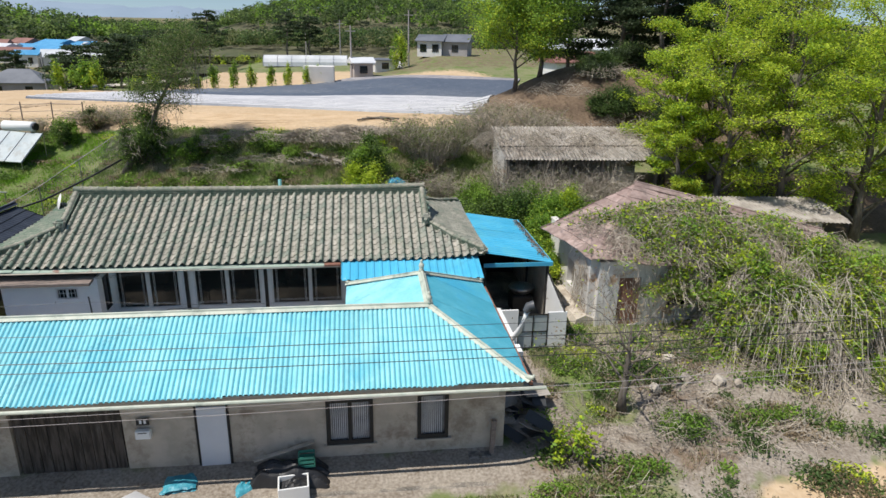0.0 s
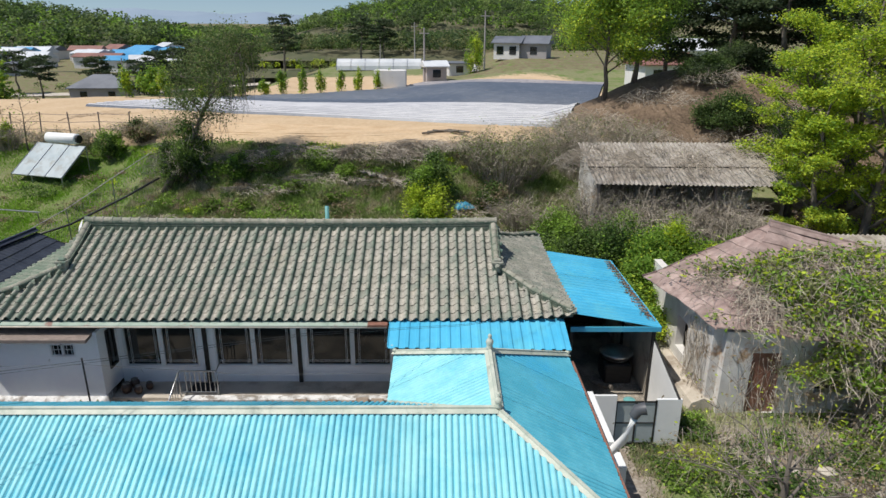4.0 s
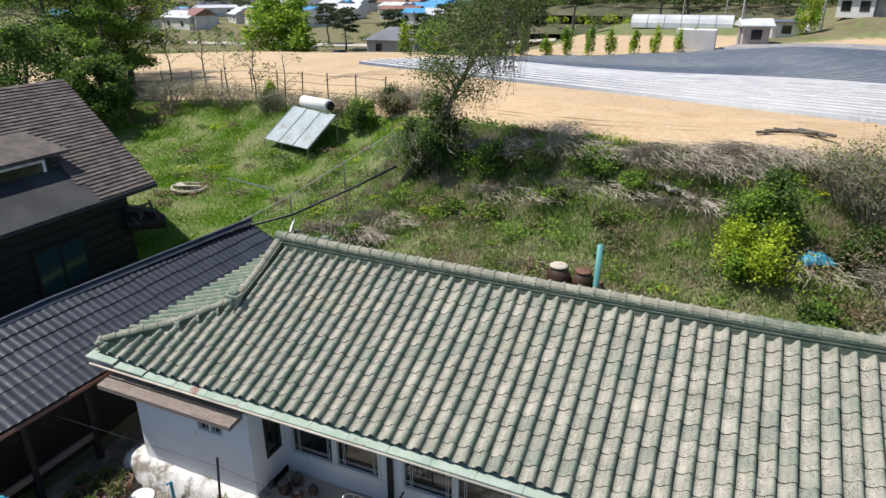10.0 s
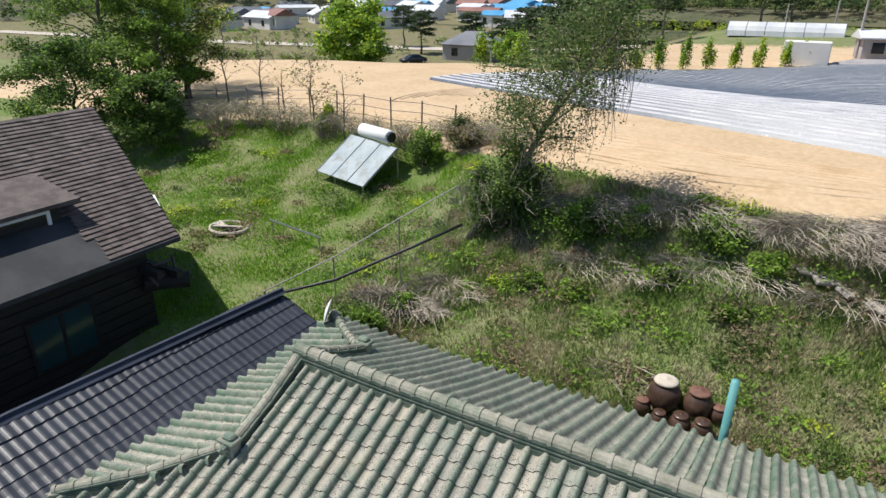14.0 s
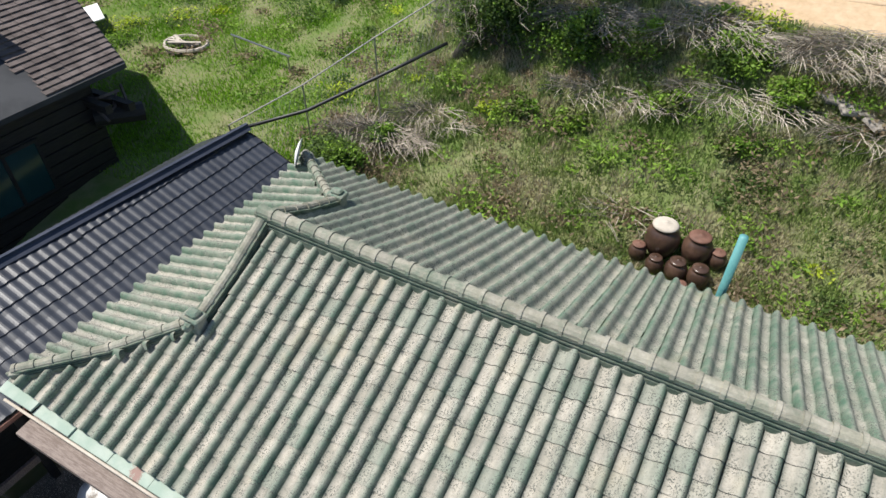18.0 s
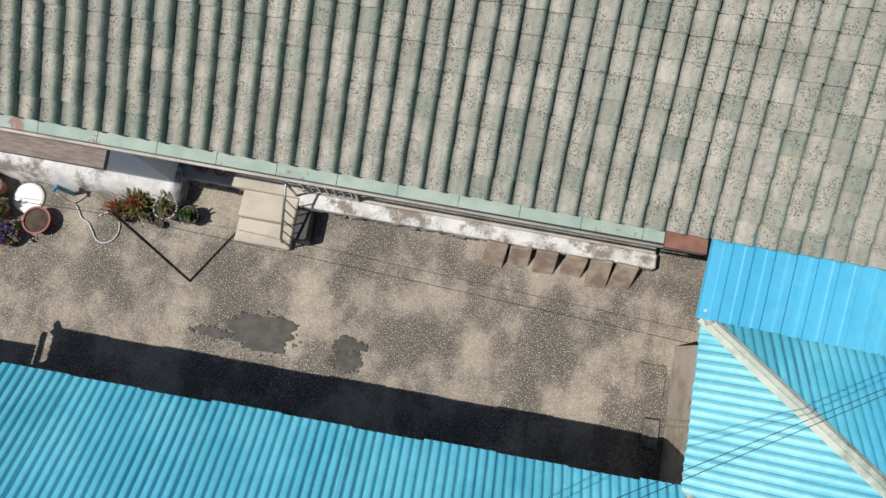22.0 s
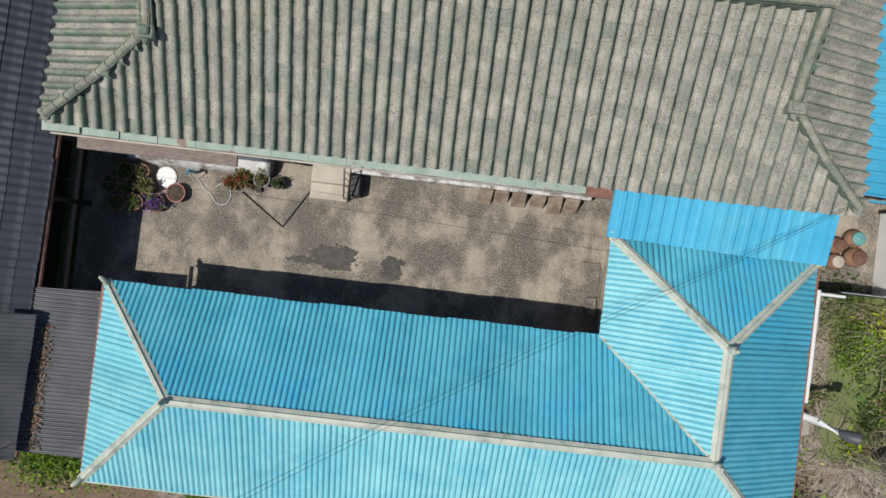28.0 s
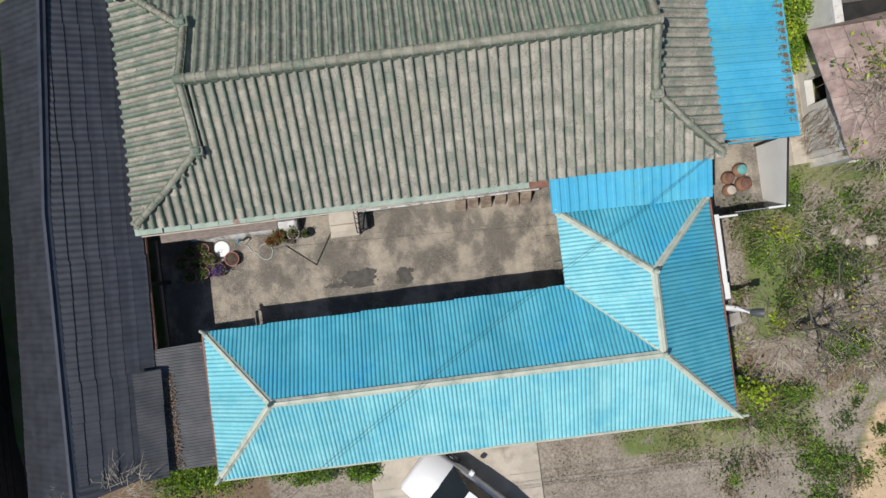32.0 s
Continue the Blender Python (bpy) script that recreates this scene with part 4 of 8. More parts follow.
plinth.m = [0] * len(plinth.f)
part("washroom_plinth", plinth, M["lip"], main_house, "whitewashed rough plinth", True)
mb = MB()
mb.add([(-10.1, 12.36, 2.36), (-6.75, 12.36, 2.36), (-6.75, 13.5, 2.50), (-10.1, 13.5, 2.50), (-10.1, 12.36, 2.27), (-6.75, 12.36, 2.27), (-6.75, 13.5, 2.44), (-10.1, 13.5, 2.44)], [(0, 1, 2, 3), (7, 6, 5, 4), (0, 4, 5, 1), (1, 5, 6, 2), (3, 7, 4, 0)])
part("awning", mb, M["wood_trim"], main_house, "brown timber awning over the washroom")
w = thing("window", "", "")
w.parent = main_house
mb = MB()
for a, b in (((-7.95, 1.70), (-7.90, 2.08)), ((-7.32, 1.70), (-7.27, 2.08)), ((-7.64, 1.70), (-7.58, 2.08)), ((-7.90, 1.70), (-7.32, 1.74)), ((-7.90, 2.04), (-7.32, 2.08))):
    mb.box((a[0], 12.71, a[1]), (b[0], 12.80, b[1]))
part("window_frame", mb, M["frame"], w)
part("pane", MB().box((-7.90, 12.77, 1.74), (-7.32, 12.775, 2.04)), M["glass"], w)
mb = MB()
for i in range(5):
    mb.box((-7.85 + 0.115 * i, 12.732, 1.74), (-7.838 + 0.115 * i, 12.742, 2.04))
mb.box((-7.90, 12.745, 1.89), (-7.32, 12.755, 1.902))
part("window_bars", mb, M["frame"], w)
w = thing("window", "", "")
w.parent = main_house
mb = MB().box((-6.68, 13.12, 1.1), (-6.63, 13.17, 2.25)).box((-6.68, 13.52, 1.1), (-6.63, 13.57, 2.25)).box((-6.68, 13.17, 1.1), (-6.63, 13.52, 1.16)).box((-6.68, 13.17, 2.19), (-6.63, 13.52, 2.25))
part("window_frame", mb, M["black"], w)
part("pane", MB().box((-6.67, 13.17, 1.16), (-6.665, 13.52, 2.19)), M["glass"], w)

# terrace
terrace = thing("terrace", "concrete terrace with whitewashed lip over a rubble stone base", "terrace", kind="structure")
part("slab", MB().bevelled((-4.62, 12.97, FL - 0.10), (1.12, 13.715, FL), 0.015), M["concrete_pale"], terrace, "grey concrete slab")
part("slab_lip", MB().bevelled((-4.66, 12.72, FL - 0.12), (1.14, 12.965, FL + 0.012), 0.02), M["lip"], terrace, "whitewashed lip")
part("slab", MB().bevelled((-6.62, 12.85, FL - 0.14), (-4.64, 13.715, FL - 0.003), 0.015), M["concrete_pale"], terrace)
rnd = random.Random(4)
STONE = [MB().bevelled((-0.5, -0.5, -0.5), (0.5, 0.5, 0.5), 0.16).mesh("stone", M["stone"], False)]
for row in range(3):
    x = -6.55
    while x < 1.05:
        w = rnd.uniform(0.12, 0.34)
        if not (-5.7 < x < -4.6):
            y = 12.84 if x > -4.7 else 12.92
            share("stone", STONE[0], terrace, Matrix.LocRotScale((x + w / 2, y + rnd.uniform(-0.03, 0.03), 0.05 + 0.085 * row), Euler((rnd.uniform(-0.2, 0.2), rnd.uniform(-0.35, 0.35), rnd.uniform(-0.25, 0.25))), (w * 0.96, rnd.uniform(0.16, 0.24), rnd.uniform(0.07, 0.13))))
        x += w
part("stone_core", MB().box((-6.6, 12.95, 0.0), (1.08, 13.70, 0.27)), M["stone"], terrace)
steps = thing("steps", "two worn pale concrete steps up to the terrace", "steps", kind="structure")
part("step", MB().bevelled((-5.62, 12.42, 0), (-4.70, 12.90, 0.27), 0.02), M["concrete_pale"], steps)
part("step", MB().bevelled((-5.64, 12.02, -0.01), (-4.72, 12.415, 0.14), 0.02), M["concrete_pale"], steps)

rail = thing("railing", "thin steel railing beside the terrace steps with dark balusters", "railing")
top = [(-4.72, 12.06, 0.62), (-4.72, 12.10, 0.72), (-4.72, 12.86, 1.12), (-4.70, 12.93, 1.13), (-4.60, 12.97, 1.13), (-3.72, 12.97, 1.13), (-3.72, 13.3, 1.2)]
part("handrail", MB().tube(top, 0.022, 8), M["steel"], rail, "", True)
for x, y, z0, z1 in ((-4.72, 12.08, 0.13, 0.66), (-4.72, 12.88, 0.27, 1.11), (-3.72, 12.97, FL, 1.12)):
    part("rail_post", MB().tube([(x, y, z0), (x, y, z1)], 0.02, 8), M["steel"], rail, "", True)
for i in range(7):
    x = -4.58 + 0.13 * i
    part("baluster", MB().tube([(x, 12.97, FL + 0.1), (x, 12.97, 1.12)], 0.012, 6), M["steel"], rail)
for i in range(4):
    y = 12.22 + 0.15 * i
    part("baluster", MB().tube([(-4.72, y, 0.16 if y < 12.42 else 0.28), (-4.72, y, 0.74 + 0.52 * (y - 12.1))], 0.011, 6), M["steel"], rail)
part("lower_rail", MB().tube([(-4.7, 12.97, FL + 0.1), (-3.72, 12.97, FL + 0.1)], 0.014, 6), M["steel"], rail)
# Box stands in for an unidentified dark leaning thing; the bin is made up.
solid("black_bin", MB().bevelled((-4.66, 12.16, 0.0), (-4.40, 12.68, 0.40), 0.03), M["black_plastic"], "dark box standing in for a thin dark thing leaning by the steps", "bin")
solid("dark_mat", MB().bevelled((-4.6, 13.1, FL), (-3.9, 13.6, FL + 0.03), 0.01), M["black"], "dark doormat lying on the terrace", "mat")

# flat stones leaning on the terrace
for i, (x, h, d) in enumerate(((-1.42, 0.42, 0.30), (-1.0, 0.34, 0.22), (-0.58, 0.40, 0.28), (-0.12, 0.37, 0.24), (0.30, 0.46, 0.36), (0.68, 0.44, 0.30))):
    m = pose(x, 12.70 - d, 0.0, math.degrees(math.atan2(d, h)) * -1.0, 0, (-4, 3, 2, -3, 5, -2)[i])
    solid("leaning_slab", MB().bevelled((-0.17, -0.035, 0.0), (0.18, 0.035, math.hypot(h, d)), 0.015, m), M["slab"], "brown flat stone slab leaning on the terrace edge", "slab", "slabs leaning on the terrace")

# ---- bright blue canopy and shed ----
canopy = thing("canopy", "bright blue ribbed sheet canopy between the two roofs", "canopy")
sheets(canopy, [(1.06, 11.80), (5.68, 11.72), (5.68, 12.92), (1.06, 12.92)], (3, 11.8), (0, 1), 2.43, 0.27, rib(0.262, 0.032), 0.0164, 1.05, M["sheet_new"], name="blue_sheet")
part("beam", MB().box((1.15, 11.95, 2.32), (5.6, 12.01, 2.41)), M["wood_trim"], canopy)
for x in (1.95, 5.4):
    part("bracket", MB().box((x, 11.9, 2.25), (x + 0.06, 12.9, 2.32)), M["wood_trim"], canopy)

shed = thing("lean_to_shed", "lean-to shed under a bright blue ribbed roof against the house", "shed")
sheets(shed, [(5.93, 13.24), (8.40, 13.18), (8.42, 18.6), (5.93, 18.6)], (8.40, 15), (-1, 0), 2.33, 0.155, rib(0.235, 0.03), 0.0147, 1.1, M["sheet_new"], name="blue_sheet")
part("fascia", MB().box((5.95, 13.16, 2.22), (8.42, 13.20, 2.36)), M["sheet_new"], shed)
part("fascia", MB().box((8.40, 13.2, 2.24), (8.44, 18.6, 2.35)), M["sheet_new"], shed)
for x, y in ((8.28, 13.3), (8.28, 16.0), (8.28, 18.4), (6.0, 13.3)):
    part("post", MB().box((x - 0.04, y - 0.04, 0), (x + 0.04, y + 0.04, 2.3)), M["black"], shed)
part("rear_panel", MB().box((5.9, 18.45, 0), (8.3, 18.52, 2.3)), M["black"], shed)
part("side_panel", MB().box((8.30, 13.35, 0), (8.36, 18.4, 2.22)), M["mud"], shed)
part("floor_slab", MB().box((5.35, 13.6, -0.05), (8.3, 18.4, 0.02)), M["concrete"], shed)

pen = thing("panel_enclosure", "white sandwich-panel enclosure with a grey sheet gate", "enclosure")
part("panel", MB().add([(8.30, 11.25, 0), (8.36, 11.25, 0), (8.36, 13.3, 0), (8.30, 13.3, 0), (8.30, 11.25, 1.32), (8.36, 11.25, 1.32), (8.36, 13.3, 1.9), (8.30, 13.3, 1.9)], [(0, 3, 2, 1), (4, 5, 6, 7), (0, 1, 5, 4), (1, 2, 6, 5), (2, 3, 7, 6), (3, 0, 4, 7)]), M["whitepanel"], pen)
part("panel_cap", MB().tube([(8.33, 11.2, 1.33), (8.33, 13.32, 1.92)], 0.035, 6), M["black"], pen)
part("panel", MB().bevelled((7.78, 11.20, 0), (8.42, 11.26, 1.33), 0.01), M["whitepanel"], pen)
gate = part("gate", MB().box((6.80, 11.21, 0.06), (7.27, 11.235, 1.25)).box((7.29, 11.21, 0.06), (7.75, 11.235, 1.25)), M["grey_gate"], pen, "pale grey sheet-metal gate")
mb = MB()
for a, b in (((6.78, 0.04), (7.77, 0.08)), ((6.78, 1.24), (7.77, 1.28)), ((6.76, 0.04), (6.80, 1.28)), ((7.26, 0.08), (7.30, 1.24)), ((7.75, 0.04), (7.79, 1.30)), ((6.8, 0.64), (7.75, 0.67))):
    mb.box((a[0], 11.19, a[1]), (b[0], 11.21, b[1]))
part("gate_frame", mb, M["black"], gate)
part("panel", MB().bevelled((6.0, 9.15, 0), (6.16, 11.22, 1.55), 0.01), M["whitepanel"], pen)
part("panel", MB().bevelled((6.02, 8.62, 0), (6.30, 9.147, 1.30), 0.01), M["whitepanel"], pen)
part("panel", MB().bevelled((6.165, 11.1, 0), (6.75, 11.16, 1.5), 0.01), M["whitepanel"], pen)

flue = thing("flue_pipe", "fat white exhaust pipe with a grey hooded end beside the eave", "pipe")
part("pipe", MB().tube([(5.30, 8.55, 1.55), (5.75, 8.5, 1.62), (6.08, 8.42, 2.1), (6.26, 8.36, 2.72)], [0.085, 0.085, 0.085, 0.085], 12), M["whitepanel"], flue, "", True)
part("hood", MB().tube([(6.22, 8.36, 2.70), (6.29, 8.35, 2.86), (6.44, 8.33, 2.9)], [0.095, 0.12, 0.13], 12, False), M["grey_sheet"], flue, "", True)

# ---- house with the charcoal metal roof ----
dark_house = thing("dark_roofed_house", "long low outbuilding under charcoal pressed-metal tiles", "house")
R0, R1, R2 = (-12.40, 19.9), (-12.92, 13.5), (-13.05, 5.45)
E0, E1, E2 = (-10.62, 19.9), (-10.80, 12.7), (-10.92, 5.9)
W0, W2 = (-14.2, 19.9), (-14.95, 5.2)
tilewave = wave(0.19, 0.014)


def dark_plane(poly, eave, uphill, z0, rise):
    sheets(dark_house, poly, eave, uphill, z0, rise, tilewave, 0.0317, 1.14, M["dark_tile"], 0.35, name="metal_tile_sheet")


dark_plane([E2, E0, R0, R1, R2], (-10.77, 12.7), (-1, 0.02), 2.33, 0.46)
dark_plane([W0, R0, R1, R2, W2], (-14.6, 12), (1, -0.05), 2.3, 0.52)
capping(dark_house, [(R0[0], R0[1], 3.30), (R1[0], R1[1], 3.36), (R2[0], R2[1], 3.34)], 0.13, 0.06, M["dark_trim"])
mb = MB().tube([(-10.60, 19.9, 2.30), (-10.76, 12.8, 2.27), (-10.88, 5.7, 2.25)], 0.05, 6)
part("gutter", mb, M["rust"], dark_house)
mb = MB().box((-14.3, 6.2, -0.6), (-11.75, 19.4, 2.25))
part("wall", mb, M["black"], dark_house)
for y in (7.2, 9.0, 11.2, 12.6):
    part("post", MB().box((-11.15, y, -0.1), (-11.03, y + 0.12, 2.25)), M["black"], dark_house)
part("rail_board", MB().box((-11.12, 7.3, 0.8), (-11.06, 12.6, 0.95)), M["wood_trim"], dark_house)
dish = thing("satellite_dish", "white satellite dish on a short arm at the roof's end", "satellite dish")
dm = look((-10.35, 19.35, 3.25), (-10.35 - 0.85, 19.35 - 0.45, 3.55))
part("reflector", MB().add([dm @ Vector((0.30 * q * math.cos(w), 0.34 * q * math.sin(w), -0.07 * (1 - q * q))) for q in (0.15, 0.6, 1.0) for w in [k * math.pi / 8 for k in range(16)]], [(r_ * 16 + k, r_ * 16 + (k + 1) % 16, r_ * 16 + 16 + (k + 1) % 16, r_ * 16 + 16 + k) for r_ in range(2) for k in range(16)] + [tuple(range(16))]), M["whitepanel"], dish, "", True)
part("arm", MB().tube([(-10.2, 19.6, 2.4), (-10.3, 19.4, 3.2)], 0.025, 6), M["steel"], dish)
dark_house.location = (0.08, 0.0, -0.22)
leanto = thing("grey_lean_to", "small grey corrugated lean-to roof between two buildings", "roof")
sheets(leanto, [(-10.80, 5.85), (-9.42, 5.80), (-9.38, 9.40), (-10.84, 9.34)], (-9.40, 7.5), (-1, 0), 1.98, 0.10, wave(0.09, 0.02), 0.015, 1.2, M["grey_sheet"], name="grey_sheet")
sheets(leanto, [(-11.25, 5.75), (-10.62, 5.75), (-10.56, 8.80), (-11.22, 8.80)], (-10.6, 7.5), (-1, 0), 2.36, 0.42, wave(0.09, 0.02), 0.015, 1.2, M["grey_sheet"], name="grey_sheet")
for x, y in ((-9.5, 6.0), (-9.5, 9.2), (-10.7, 6.0)):
    part("post", MB().box((x, y, -0.6), (x + 0.07, y + 0.07, 2.0)), M["wood_trim"], leanto)

# ---- black timber house with brown shingles ----
big = thing("black_timber_house", "tall black timber house with brown shingle roof and dormer", "house")
BX, BRX, BYN = -15.1, -20.6, 19.6
z_at = lambda x: 4.45 + (BX - x) * 0.50
mb = MB()
rows, cols = 36, 60
for j in range(rows):
    xa, xb = BX + (BRX - BX) * j / rows, BX + (BRX - BX) * (j + 1) / rows
    n0 = BYN + (BX - xa) * 0.30
    for i in range(cols):
        ya = n0 - (n0 - 4.0) * i / cols
        yb = n0 - (n0 - 4.0) * (i + 1) / cols
        if -18.2 < 0.5 * (xa + xb) and 6.0 < 0.5 * (ya + yb) < 17.55:
            continue
        s = 0.012 * noise.noise(Vector((i * 3.7, j * 2.9, 1)))
        za, zb = z_at(xa) + 0.045 + s, z_at(xb) + 0.015 + s
        mb.add([(xa, ya, za), (xb - 0.03, ya, zb), (xb - 0.03, yb + 0.006, zb), (xa, yb + 0.006, za), (xa, ya, za - 0.03), (xa, yb + 0.006, za - 0.03), (xb, ya, zb - 0.03)], [(0, 3, 2, 1), (0, 4, 5, 3), (0, 1, 6, 4)])
M["shingle_rest"] = material("brown_wood_shingle_courses", (0.080, 0.062, 0.056), (0.13, 0.105, 0.095), 3, 0.85, bump=0.3, grain=0.25, piece=0.2, island=True)
ob = part("shingle_cover", mb, M["shingle_rest"], big)
ob["kind"] = "stuff"
mb = MB()
zf = lambda x: z_at(x) - 0.02
mb.add([(BX + 0.05, BYN, zf(BX)), (BRX, BYN + 1.65, zf(BRX)), (BRX, 3.9, zf(BRX)), (BX + 0.05, 3.9, zf(BX)), (BX + 0.05, BYN, zf(BX) - 0.12), (BRX, BYN + 1.65, zf(BRX) - 0.12), (BRX, 3.9, zf(BRX) - 0.12), (BX + 0.05, 3.9, zf(BX) - 0.12)], [(0, 3, 2, 1), (4, 5, 6, 7), (0, 1, 5, 4), (3, 0, 4, 7), (1, 2, 6, 5)])
part("roof_deck", mb, M["felt"], big, "black felted roof deck")
mb = MB().add([(BRX, BYN + 1.65, zf(BRX)), (BRX, 3.9, zf(BRX)), (BRX - 5.5, 3.9, 4.4), (BRX - 5.5, BYN + 1.65, 4.4)], [(0, 1, 2, 3)])
part("rear_slope", mb, M["shingle"], big)
mb = MB().box((-25.5, 4.2, 0.2), (-15.75, 18.9, 4.3))
part("wall", mb, M["black"], big)
for i in range(13):
    part("board", MB().box((-15.75, 4.2, 0.5 + 0.3 * i), (-15.71, 18.92, 0.76 + 0.3 * i)), M["black"], big)
dorm = part("dormer", MB().box((-18.3, 6.2, 4.9), (-16.75, 17.45, 5.64)), M["black"], big, "low dormer with a wide window")
part("dormer_roof", MB().add([(-16.55, 6.0, 5.76), (-16.55, 17.95, 5.76), (-18.4, 17.85, 6.16), (-18.4, 6.0, 6.16), (-16.55, 6.0, 5.66), (-16.55, 17.95, 5.66), (-18.4, 17.85, 6.06), (-18.4, 6.0, 6.06)], [(0, 1, 2, 3), (7, 6, 5, 4), (0, 4, 5, 1), (1, 5, 6, 2), (3, 7, 4, 0)]), M["shingle"], dorm, "brown felted dormer roof")
mb = MB()
for y0 in (9.6, 12.1, 14.6, 17.1):
    mb.box((-16.75, y0, 5.20), (-16.68, y0 + 0.09, 5.54))
mb.box((-16.75, 9.6, 5.11), (-16.68, 17.19, 5.198)).box((-16.75, 9.6, 5.542), (-16.68, 17.19, 5.61))
part("window_frame", mb, M["frame"], dorm)
part("pane", MB().box((-16.74, 9.65, 5.20), (-16.72, 17.15, 5.54)), M["glass"], dorm)
M["teal_glass"] = material("dim_teal_window_glass", (0.012, 0.05, 0.055), (0.016, 0.06, 0.065), 1, 0.12, bump=0, grain=0)
w = thing("window", "", "")
w.parent = big
part("window_frame", MB().box((-15.71, 15.5, 2.0), (-15.66, 17.2, 2.08)).box((-15.71, 15.5, 3.34), (-15.66, 17.2, 3.42)).box((-15.71, 15.5, 2.08), (-15.66, 15.58, 3.34)).box((-15.71, 17.12, 2.08), (-15.66, 17.2, 3.34)).box((-15.71, 16.3, 2.08), (-15.66, 16.38, 3.34)), M["black"], w)
for a, b in ((15.58, 16.3), (16.38, 17.12)):
    part("pane", MB().box((-15.70, a, 2.08), (-15.68, b, 3.34)), M["teal_glass"], w)
# torn shingle edge and splintered timber at the corner
for i in range(7):
    part("splinter", MB().box((-0.25, -0.03, 0), (0.25, 0.03, 0.05), pose(-15.3 - 0.12 * (i % 3), 18.7 + 0.12 * i, 3.4 + 0.13 * (i % 4), 20 * i, 35 - 12 * i, 25 * i)), M["shingle"], big)
for i, y in enumerate((18.6, 19.2)):
    part("bracket_beam", MB().box((-16.4, y, 3.55 - 0.2 * i), (-14.9, y + 0.18, 3.75 - 0.2 * i)), M["black"], big)
mb = MB().tube([(-15.7, 18.7, 3.2), (-15.1, 19.7, 3.1)], [0.22, 0.24], 10)
part("roof_vent", mb, M["black"], big)
big.location = (-0.85, 0.2, -0.58)


# ---- plants ----
def leaf_mesh(name, pts, size, mat, seed, flat=0.5, long=1.5, kinds=None):
    """Many small folded leaves at the given places, in one mesh."""
    r = np.random.RandomState(seed)
    pts = np.asarray(pts, dtype=np.float64)
    n = len(pts)
    a = r.normal(size=(n, 3))
    a[:, 2] *= flat
    a /= np.linalg.norm(a, axis=1, keepdims=True) + 1e-9
    b = np.cross(a, r.normal(size=(n, 3)) + np.array([0, 0, 0.8]))
    b /= np.linalg.norm(b, axis=1, keepdims=True) + 1e-9
    c = np.cross(a, b)
    s = (size * r.uniform(0.6, 1.35, n))[:, None]
    v = np.stack([pts - a * s * long * 0.5, pts + b * s * 0.42 + c * s * 0.1, pts + a * s * long * 0.5, pts - b * s * 0.42 + c * s * 0.1], 1).reshape(-1, 3)
    me = bpy.data.meshes.new(name)
    me.vertices.add(4 * n)
    me.vertices.foreach_set("co", v.ravel())
    me.loops.add(4 * n)
    me.loops.foreach_set("vertex_index", np.arange(4 * n, dtype=np.int32))
    me.polygons.add(n)
    me.polygons.foreach_set("loop_start", np.arange(0, 4 * n, 4, dtype=np.int32))
    for m in mat if isinstance(mat, list) else [mat]:
        me.materials.append(m)
    if isinstance(mat, list):
        me.polygons.foreach_set("material_index", (r.choice(len(mat), n, p=[0.7] + [0.3 / (len(mat) - 1)] * (len(mat) - 1)) if kinds is None else kinds).astype(np.int32))
    me.update(calc_edges=True)
    me.validate()
    return me


